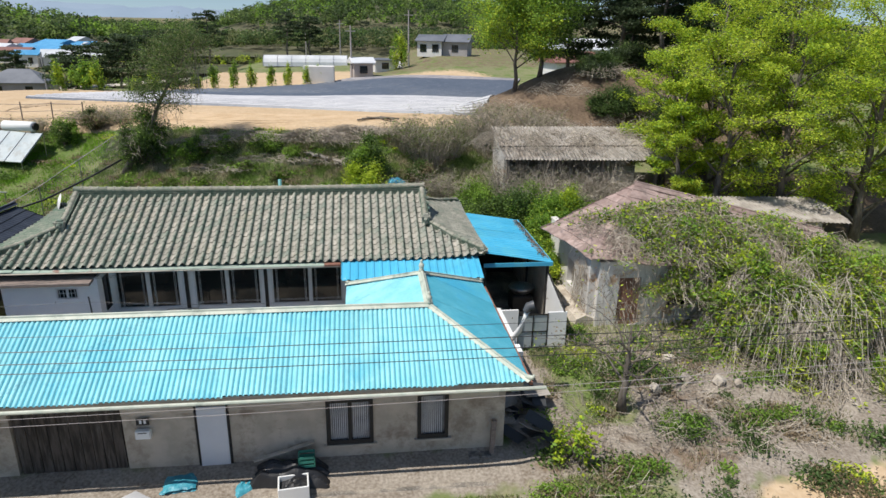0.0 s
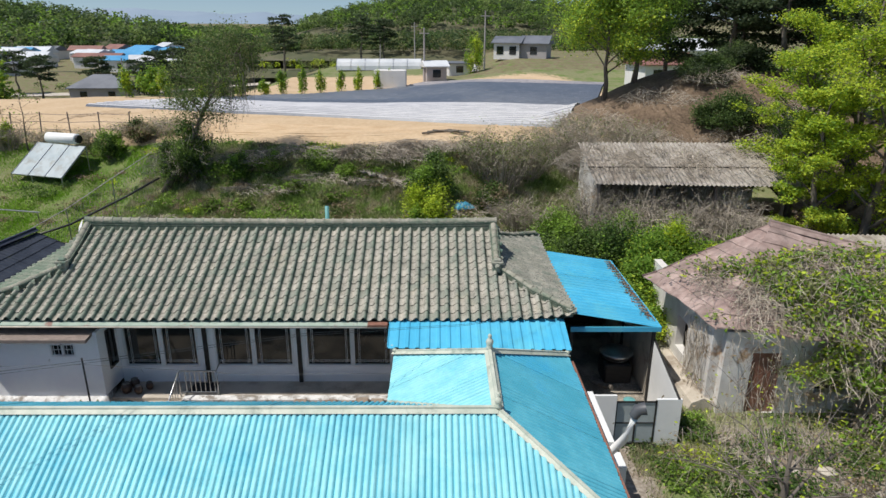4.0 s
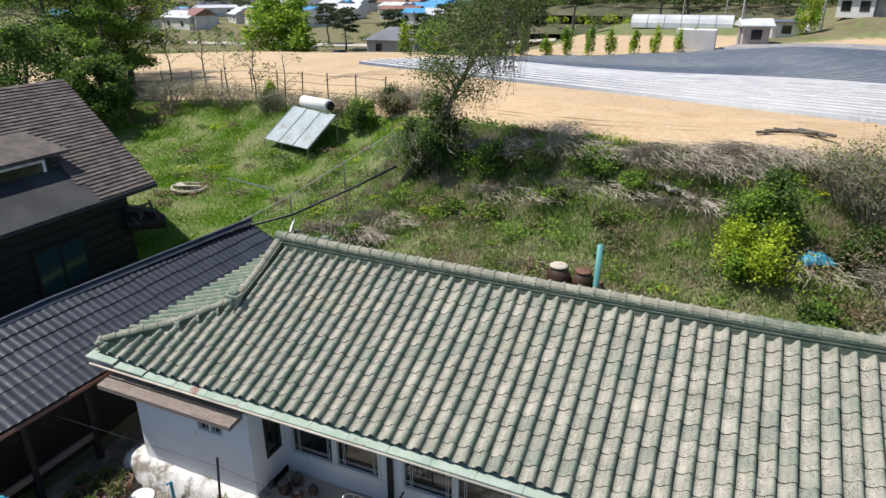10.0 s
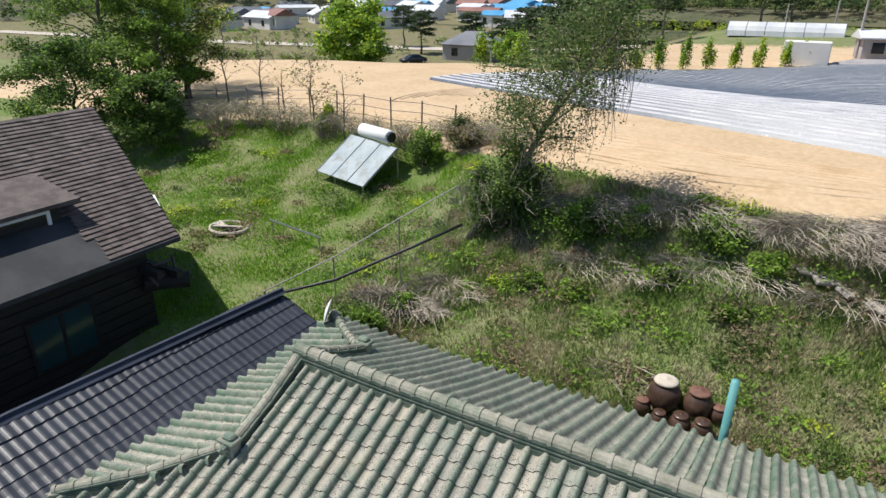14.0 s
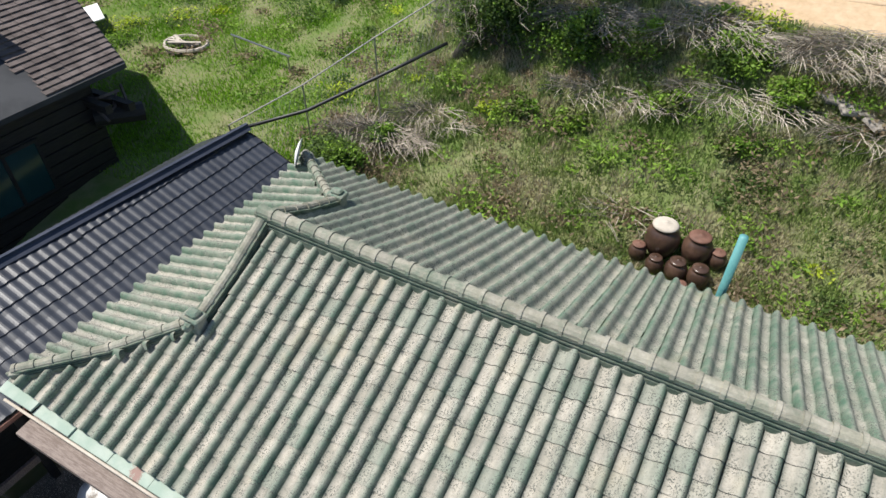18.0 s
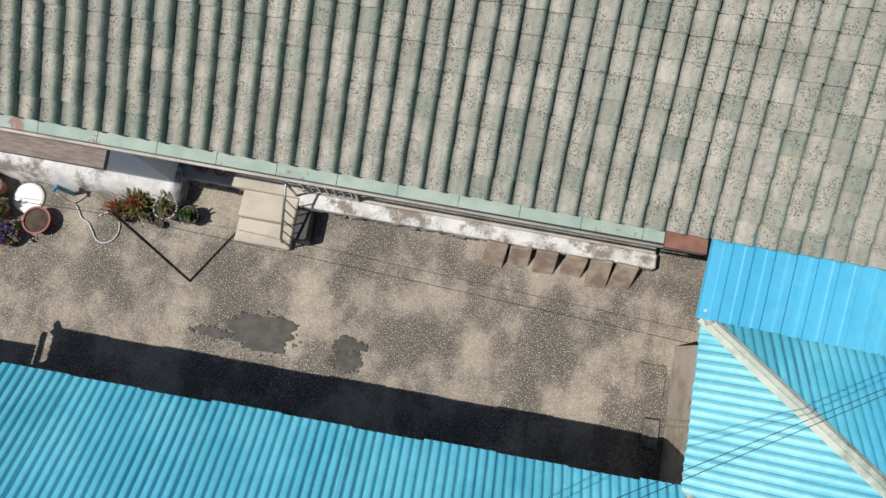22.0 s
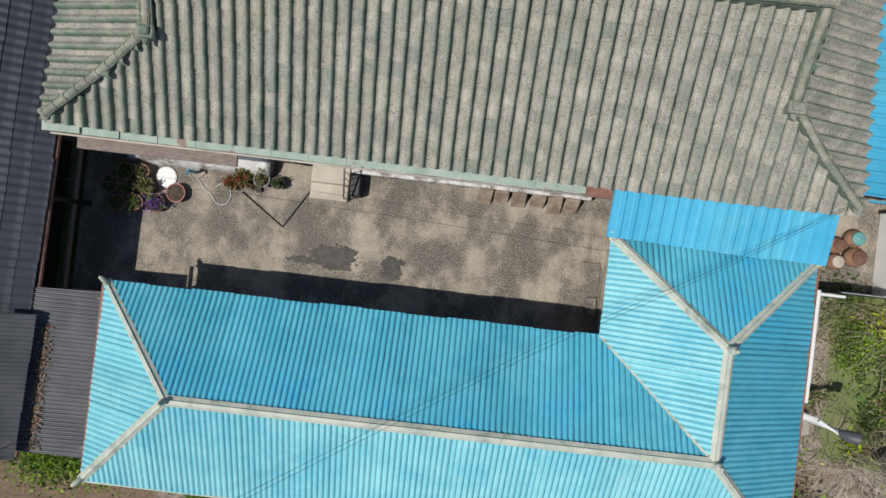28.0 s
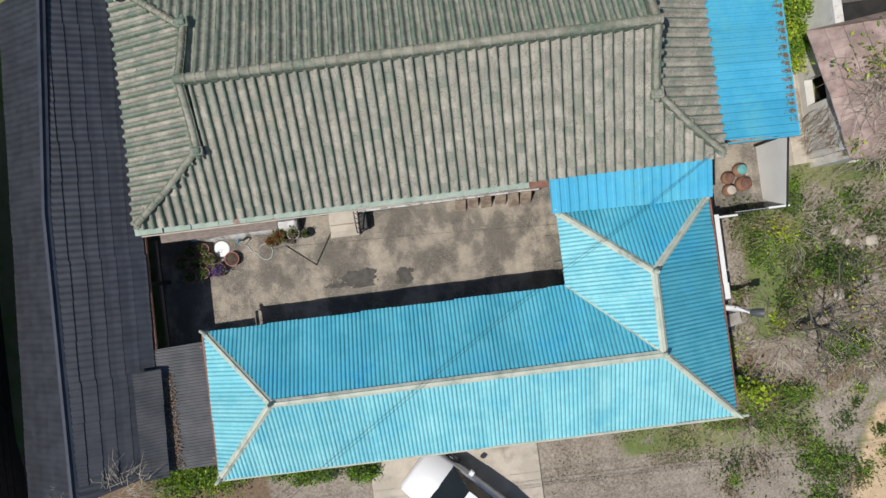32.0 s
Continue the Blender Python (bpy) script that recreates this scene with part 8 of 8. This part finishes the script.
def pot(x, y, r, h, mat, leaf, n, label, flower=None, tall=0.25, seed=0, z=0.0, cat="flower pot"):
    ob = thing("flower_pot", label, cat, "pots in the courtyard")
    part("pot", MB().lathe([(r * 0.72, 0), (r * 0.95, h * 0.9), (r * 1.06, h * 0.9), (r * 1.06, h), (r * 0.93, h), (r * 0.9, h * 0.86), (0.0, h * 0.86)], (x, y, z), 20), M[mat], ob, "", False)
    part("earth", MB().lathe([(r * 0.9, h * 0.88), (r * 0.5, h * 0.92), (0.0, h * 0.93)], (x, y, z), 14), M["earth"], ob)
    if n:
        rs = np.random.RandomState(seed)
        pts = np.array([x, y, z + h]) + rs.normal(size=(n, 3)) * np.array([r * 0.42, r * 0.42, tall * 0.25]) + np.array([0, 0, tall * 0.4])
        c = new("plant", leaf_mesh("plant", pts, 0.05, M[leaf], seed, 0.9, 2.2))
        c.parent = ob
        c["kind"] = "stuff"
    if flower:
        rs = np.random.RandomState(seed + 1)
        pts = np.array([x, y, z + h + tall * 0.7]) + rs.normal(size=(90 if flower == "petal_red" else 260, 3)) * np.array([r * 0.6, r * 0.6, tall * 0.25])
        c = new("blossom", leaf_mesh("blossom", pts, 0.035, M[flower], seed, 0.6, 1.1))
        c.parent = ob
        c["label"] = "clusters of small petals"


CL = "wide clay pot with a small green plant"
for i, (x, y, r, n) in enumerate(((-10.12, 12.14, 0.20, 70), (-9.70, 12.18, 0.17, 40), (-10.44, 11.80, 0.21, 50), (-10.00, 11.76, 0.18, 70), (-10.22, 11.36, 0.19, 40), (-9.78, 11.42, 0.18, 60))):
    pot(x, y, r, 0.27, "clay", "leaf_dark", n, CL, tall=0.15, seed=1 + i)
pot(-9.56, 11.84, 0.18, 0.22, "clay", "leaf_olive", 260, "clay pot with a dense bushy green plant", tall=0.22, seed=17)
pot(-9.32, 11.46, 0.21, 0.2, "clay", "leaf_dark", 160, "clay pot brimming with violet flowers", "petal_violet", 0.18, seed=18)
pot(-8.86, 11.76, 0.22, 0.2, "clay_red", "leaf_green", 0, "empty deep red plastic tub", seed=7, cat="tub")
pot(-6.80, 12.32, 0.19, 0.3, "wall_grey", "leaf_olive", 60, "pale grey tall pot with a small plant", seed=8)
pot(-7.24, 12.30, 0.2, 0.2, "black_plastic", "leaf_olive", 520, "pot of geraniums with bright red flowers", "petal_red", 0.3, seed=9)
pot(-7.55, 12.15, 0.16, 0.18, "black_plastic", "leaf_olive", 260, "pot of geraniums with bright red flowers", "petal_red", 0.25, seed=10)
pot(-7.02, 12.10, 0.07, 0.12, "black_plastic", "leaf_dark", 0, "small empty black pot", seed=11)
pot(-6.90, 12.06, 0.06, 0.12, "black_plastic", "leaf_dark", 0, "small empty black pot", seed=12)
pot(-6.42, 12.28, 0.15, 0.24, "black_plastic", "leaf_dark", 60, "dark pot with small plants", seed=13)
for i, (x, y, s) in enumerate(((-6.3, 13.1, 0.36), (-5.95, 13.05, 0.30), (-6.2, 13.4, 0.32), (-5.75, 13.3, 0.26))):
    j = thing("small_jar", "small grey-brown earthenware jar on the terrace corner", "jar", "small jars on the terrace")
    part("jar", MB().lathe([(r * s, h * s) for r, h in JAR], (x, y, FL), 14), M["onggi"], j, "", True)
    part("lid", MB().lathe([(r * s, h * s) for r, h in LID], (x, y, FL + 0.8 * s), 14), M["stone"], j, "", True)
solid("drain_cover", MB().lathe([(0.26, 0), (0.26, 0.03), (0.235, 0.045), (0.0, 0.045)], (-9.20, 12.12, 0.0), 24), M["whitepanel"], "round white drain cover on the concrete", "cover")
tap = thing("garden_tap", "blue garden tap with a pale hose on the concrete", "tap")
part("standpipe", MB().tube([(-8.5, 12.32, 0), (-8.5, 12.32, 0.5), (-8.5, 12.22, 0.52)], 0.035, 8), M["tarp_blue"], tap)
HOSE = [(-8.5, 12.22, 0.46), (-8.47, 12.18, 0.25)] + [(-8.45 + 0.40 * k / 9, 12.16 - 0.36 * k / 9 + 0.03 * math.sin(k), 0.025) for k in range(10)] + [(-7.80 + 0.22 * math.cos(w), 11.86 + 0.26 * math.sin(w), 0.025) for w in [3.6 + 0.3 * k for k in range(18)]]
part("hose", MB().tube(HOSE, 0.012, 6), M["roof_pale"], tap, "pale grey hose", True)
solid("clothes_pole", MB().tube([(-6.23, 11.24, 0.0), (-6.62, 11.86, 2.12)], 0.022, 8), M["black_plastic"], "thin black leaning clothes-line pole in the courtyard", "pole")
line = thing("clothes_line", "thin sagging wire across the courtyard", "wire")
part("wire", MB().tube([(-11.0, 11.7, 1.9), (-6.6, 11.84, 1.95), (-2.5, 11.7, 1.75), (1.6, 11.5, 1.9)], 0.004, 4), M["black_plastic"], line)
for a, b, n, k in (((1.15, 10.75), (1.62, 11.25), 0.05, "concrete"), ((1.36, 9.95), (1.60, 10.4), 0.10, "stone")):
    solid("concrete_block", MB().bevelled((a[0], a[1], 0), (b[0], b[1], n), 0.015), M[k], "low concrete block at the courtyard corner", "block", "blocks in the courtyard")
M["wet"] = material("damp_dark_concrete", (0.055, 0.05, 0.043), (0.085, 0.077, 0.066), 6.0, 0.7, bump=0.2, bscale=60, grain=0.3)
rz = random.Random(55)
for x, y, rx, ry, sd in ((-4.85, 10.62, 0.55, 0.30, 1), (-3.45, 10.66, 0.24, 0.14, 2), (-3.45, 10.42, 0.24, 0.15, 5), (-5.7, 10.5, 0.3, 0.07, 3)):
    mb = MB()
    for j in range(46):
        # one ragged patch with droplets thinning out round it
        w, q = rz.uniform(0, 6.283), 0 if j == 0 else rz.uniform(0.9, 1.25)
        bx, by = x + rx * q * math.cos(w), y + ry * q * math.sin(w)
        ax, ay = (rx, ry) if j == 0 else [rz.uniform(0.006, 0.022)] * 2
        ring = []
        for k in range(36):
            u = 2 * math.pi * k / 36
            f = 1 + 0.5 * noise.noise(Vector((math.cos(u) * 1.7, math.sin(u) * 1.7, sd + j))) + 0.35 * noise.noise(Vector((math.cos(u) * 6, math.sin(u) * 6, sd + j)))
            ring.append((bx + ax * f * math.cos(u), by + ay * f * math.sin(u), 0.014 + 0.0004 * j))
        mb.add([(bx, by, 0.015 + 0.0004 * j)] + ring, [(0, 1 + k, 1 + (k + 1) % 36) for k in range(36)])
    solid("damp_stain", mb, M["wet"], "dark damp patch on the courtyard concrete", "stain", kind="structure")

# things in the panel enclosure
for i, (x, y, s, lid) in enumerate(((7.55, 12.55, 0.55, "leaf_dark"), (7.15, 12.35, 0.5, "lid_red"), (7.6, 12.1, 0.6, "lid_red"), (7.15, 11.95, 0.5, "concrete_pale"))):
    j = thing("storage_jar", "brown earthenware jar standing in the panel enclosure", "jar", "jars in the enclosure")
    part("jar", MB().lathe([(r * s, h * s) for r, h in JAR], (x, y, 0.02), 18), M["clay"], j, "", True)
    part("lid", MB().lathe([(r * s, h * s) for r, h in LID], (x, y, 0.02 + 0.8 * s), 18), M[lid if lid != "leaf_dark" else "teal"], j, "", True)
caul = thing("cauldron", "big dull steel cauldron on a black stove inside the shed", "cauldron")
part("bowl", MB().lathe([(0.1, 0), (0.38, 0.14), (0.46, 0.3), (0.5, 0.31), (0.46, 0.36), (0.2, 0.46), (0.05, 0.48), (0.0, 0.5)], (7.7, 14.6, 0.55), 20), M["steel"], caul, "", True)
part("stove", MB().bevelled((7.3, 14.2, 0.02), (8.1, 15.0, 0.62), 0.04), M["black"], caul)
solid("firewood", MB().tube([(6.9, 14.0, 0.2), (7.3, 13.4, 0.35)], 0.07, 8), M["bark"], "charred log leaning inside the shed", "log")

# ---- front of the low building ----
gate_main = part("double_gate", MB().box((-6.45, 6.52, -0.55), (-5.26, 6.58, 1.5)).box((-5.24, 6.52, -0.55), (-4.05, 6.58, 1.5)), M["gate_wood"], front_house, "dark weathered plank double gate")
for i in range(10):
    x = -6.43 + 0.24 * i
    part("plank", MB().box((x, 6.49, -0.53), (x + 0.225, 6.517, 1.48)), M["gate_wood"], gate_main)
fd = part("white_door", MB().bevelled((-2.28, 6.40, -0.52), (-1.59, 6.44, 1.40), 0.01), M["door_white"], front_house, "plain pale grey-white door panel")
part("door_jamb", MB().box((-1.59, 6.42, -0.55), (-1.53, 6.5, 1.42)), M["black"], front_house)
part("door_jamb", MB().box((-2.34, 6.42, -0.55), (-2.28, 6.5, 1.42)), M["black"], front_house)
for a, b, z0, z1, mid in ((0.78, 1.94, 0.12, 1.38, True), (3.05, 3.84, 0.15, 1.45, False)):
    w = thing("window", "", "")
    w.parent = front_house
    mb = MB().box((a, 6.40, z0), (a + 0.09, 6.52, z1)).box((b - 0.09, 6.40, z0), (b, 6.52, z1)).box((a + 0.09, 6.40, z0), (b - 0.09, 6.52, z0 + 0.12)).box((a + 0.09, 6.40, z1 - 0.06), (b - 0.09, 6.52, z1))
    if mid:
        mb.box((0.5 * (a + b) - 0.05, 6.41, z0 + 0.12), (0.5 * (a + b) + 0.05, 6.52, z1 - 0.06))
    part("window_frame", mb, M["black"], w, "black painted timber frame")
    part("pane", MB().box((a + 0.09, 6.5, z0 + 0.12), (b - 0.09, 6.51, z1 - 0.06)), M["paper"], w)
    n = int((b - a - 0.2) / 0.05)
    for i in range(n):
        x = a + 0.115 + 0.05 * i
        if mid and abs(x - 0.5 * (a + b)) < 0.06:
            continue
        part("bar", MB().box((x, 6.462, z0 + 0.12), (x + 0.012, 6.474, z1 - 0.06)), M["frame"], w)
    part("sill", MB().box((a - 0.08, 6.36, z0 - 0.05), (b + 0.08, 6.5, z0 - 0.003)), M["concrete_pale"], front_house)
plate = thing("number_plate", "small dark plate with pale bars under the eave", "plate")
part("board", MB().bevelled((-3.66, 6.36, 1.02), (-3.36, 6.39, 1.20), 0.01), M["black"], plate)
for i in range(2):
    part("bar", MB().box((-3.58 + 0.1 * i, 6.352, 1.06), (-3.53 + 0.1 * i, 6.36, 1.16)), M["frame"], plate)
post_box = thing("letter_box", "small white metal letter box on the wall", "letter box")
part("box", MB().bevelled((-3.70, 6.28, 0.68), (-3.34, 6.42, 0.90), 0.02), M["whitepanel"], post_box)
part("slot", MB().box((-3.62, 6.275, 0.84), (-3.42, 6.28, 0.86)), M["black"], post_box)
# apron and clutter
solid("front_apron", MB().bevelled((-8.6, 5.3, -0.75), (4.9, 6.44, -0.50), 0.03), M["concrete"], "worn concrete apron along the front wall", "pavement", kind="structure")
solid("forecourt", MB().bevelled((-5.4, 2.0, -0.72), (0.15, 5.28, -0.545), 0.02), M["concrete_pale"], "pale concrete forecourt slab where a car parks", "pavement", kind="structure")
solid("front_step", MB().bevelled((-6.0, 6.2, -0.52), (-5.3, 6.44, -0.42), 0.02), M["concrete"], "worn concrete step at the gate", "step", kind="structure")
solid("front_step", MB().bevelled((-4.6, 6.1, -0.52), (-3.7, 6.44, -0.44), 0.02), M["concrete"], "worn concrete step at the gate", "step", kind="structure")
for i in range(3):
    solid("folded_tarp", crumpled(-2.75 + 0.03 * i, 5.95, -0.50 + 0.07 * i, 0.85 - 0.05 * i, 0.6, 0.09, 11 + i, 4 * i), M["tarp_teal"], "folded teal tarpaulin in a stack by the wall", "tarp", "folded tarpaulins")
solid("folded_tarp", crumpled(-1.15, 5.75, -0.5, 0.6, 0.45, 0.15, 20, 30), M["tarp_teal"], "folded teal tarpaulin in a stack by the wall", "tarp", "folded tarpaulins")
solid("crumpled_black_sheet", crumpled(-0.1, 6.0, -0.5, 2.0, 0.85, 0.55, 21, -4, 26), M["black_plastic"], "crumpled heap of black plastic mulch sheet", "plastic sheet")
fb = thing("foam_box", "white foam box full of black plastic", "box")
bm = pose(0.02, 5.45, -0.545, 0, 0, 6)
part("box_wall", MB().bevelled((-0.36, -0.26, 0), (0.36, -0.22, 0.4), 0.01, bm).bevelled((-0.36, 0.22, 0), (0.36, 0.26, 0.4), 0.01, bm).bevelled((-0.36, -0.215, 0), (-0.32, 0.215, 0.4), 0.01, bm).bevelled((0.32, -0.215, 0), (0.36, 0.215, 0.4), 0.01, bm), M["whitepanel"], fb)
part("contents", crumpled(0.02, 5.45, -0.3, 0.62, 0.42, 0.16, 23, 6), M["black_plastic"], fb)
cr = thing("bottle_crate", "green plastic bottle crate on the black sheet", "crate")
cm = pose(0.3, 6.0, -0.1, 0, 0, 5)
mb = MB()
for z in (0, 0.12, 0.24):
    mb.box((-0.2, -0.15, z), (0.2, -0.13, z + 0.07), cm).box((-0.2, 0.13, z), (0.2, 0.15, z + 0.07), cm).box((-0.2, -0.13, z), (-0.18, 0.13, z + 0.07), cm).box((0.18, -0.13, z), (0.2, 0.13, z + 0.07), cm)
for x in (-0.2, 0.17):
    for y in (-0.15, 0.12):
        mb.box((x, y, 0), (x + 0.03, y + 0.03, 0.31), cm)
part("crate_body", mb, M["crate_green"], cr)
solid("plank", MB().box((-0.75, -0.06, 0), (0.75, 0.06, 0.03), pose(-0.25, 6.25, 0.12, 0, -12, 8)), M["concrete_pale"], "pale plank lying on the black sheet heap", "plank")
solid("leaning_post", MB().box((-0.06, -0.05, 0), (0.06, 0.05, 1.15), pose(4.95, 6.25, -0.52, -4, 3, 0)), M["wood_trim"], "old timber post leaning at the wall corner", "post")
for i, (x, w) in enumerate(((4.35, 0.3), (4.66, 0.28))):
    solid("paving_block", MB().bevelled((x, 6.1, -0.5), (x + w, 6.4, -0.28), 0.02), M["stone"], "grey stone block against the wall", "block", "stone blocks")
rz = random.Random(77)
for i in range(16):
    x, y = rz.uniform(5.5, 6.6), rz.uniform(6.3, 8.0)
    solid("roof_sheet_scrap", MB().box((-0.35, -0.2, 0), (0.4, 0.2, 0.015), pose(x, y, -0.3 + 0.05 * i, rz.uniform(-25, 25), rz.uniform(-30, 30), rz.uniform(0, 180))), M["felt"] if i % 3 else M["asbestos"], "broken dark roofing scrap piled beside the wall", "scrap", "scrap pile")
for i in range(9):
    x, y = rz.uniform(9.8, 13.2), rz.uniform(8.0, 10.4)
    s = rz.uniform(0.2, 0.45)
    solid("boulder", MB().bevelled((-0.5, -0.5, -0.5), (0.5, 0.5, 0.5), 0.2, Matrix.LocRotScale((x, y, land(x, y) + 0.1), Euler((rz.random(), rz.random(), rz.random())), (s, s * 0.8, s * 0.6))), M["mud"], "tan rough boulder among the weeds", "boulder", "boulders by the ruin")
solid("path_slab", MB().bevelled((9.3, 9.7, 0.0), (10.4, 10.6, 0.06), 0.02), M["concrete_pale"], "pale concrete slab among weeds", "slab")
solid("path_slab", MB().bevelled((8.7, 12.4, 0.05), (9.5, 13.2, 0.11), 0.02), M["concrete_pale"], "pale concrete slab among weeds", "slab")
parked_car(-2.33, 2.95, -43.7, "car_white", "white parked sedan on the pale forecourt", -0.545)

# overhead wires
for i, (y, z) in enumerate(((2.44, 5.2), (2.2, 5.06), (2.1, 4.9), (2.05, 4.76))):
    w = thing("overhead_wire", "thin black overhead wire along the road", "wire", "overhead wires")
    pts = [(-30 + 6 * k, y, z + 0.004 * ((-30 + 6 * k - 4) ** 2) * 0.35) for k in range(12)]
    part("cable", MB().tube(pts, 0.008 if i else 0.005, 4), M["black_plastic"], w)
for i, (y, z) in enumerate(((1.6, 4.35), (1.55, 4.25))):
    w = thing("overhead_wire", "thin pale overhead wire along the road", "wire", "overhead wires")
    pts = [(-30 + 6 * k, y, z + 0.012 * (-30 + 6 * k) + 0.001 * ((-30 + 6 * k) ** 2)) for k in range(12)]
    part("cable", MB().tube(pts, 0.004, 4), M["wall_grey"], w)
for i in range(2):
    w = thing("service_wire", "thin black service wire slanting over the roofs", "wire", "service wires")
    pts = [(5.6, 12.9 - 0.05 * i, 3.0), (3.0, 11.35 - 0.07 * i, 3.3), (-0.35, 9.55 - 0.1 * i, 3.95), (-5.7, 6.22 - 0.1 * i, 4.75), (-14, 1.1, 6.1)]
    part("cable", MB().tube(pts, 0.004, 4), M["black_plastic"], w)
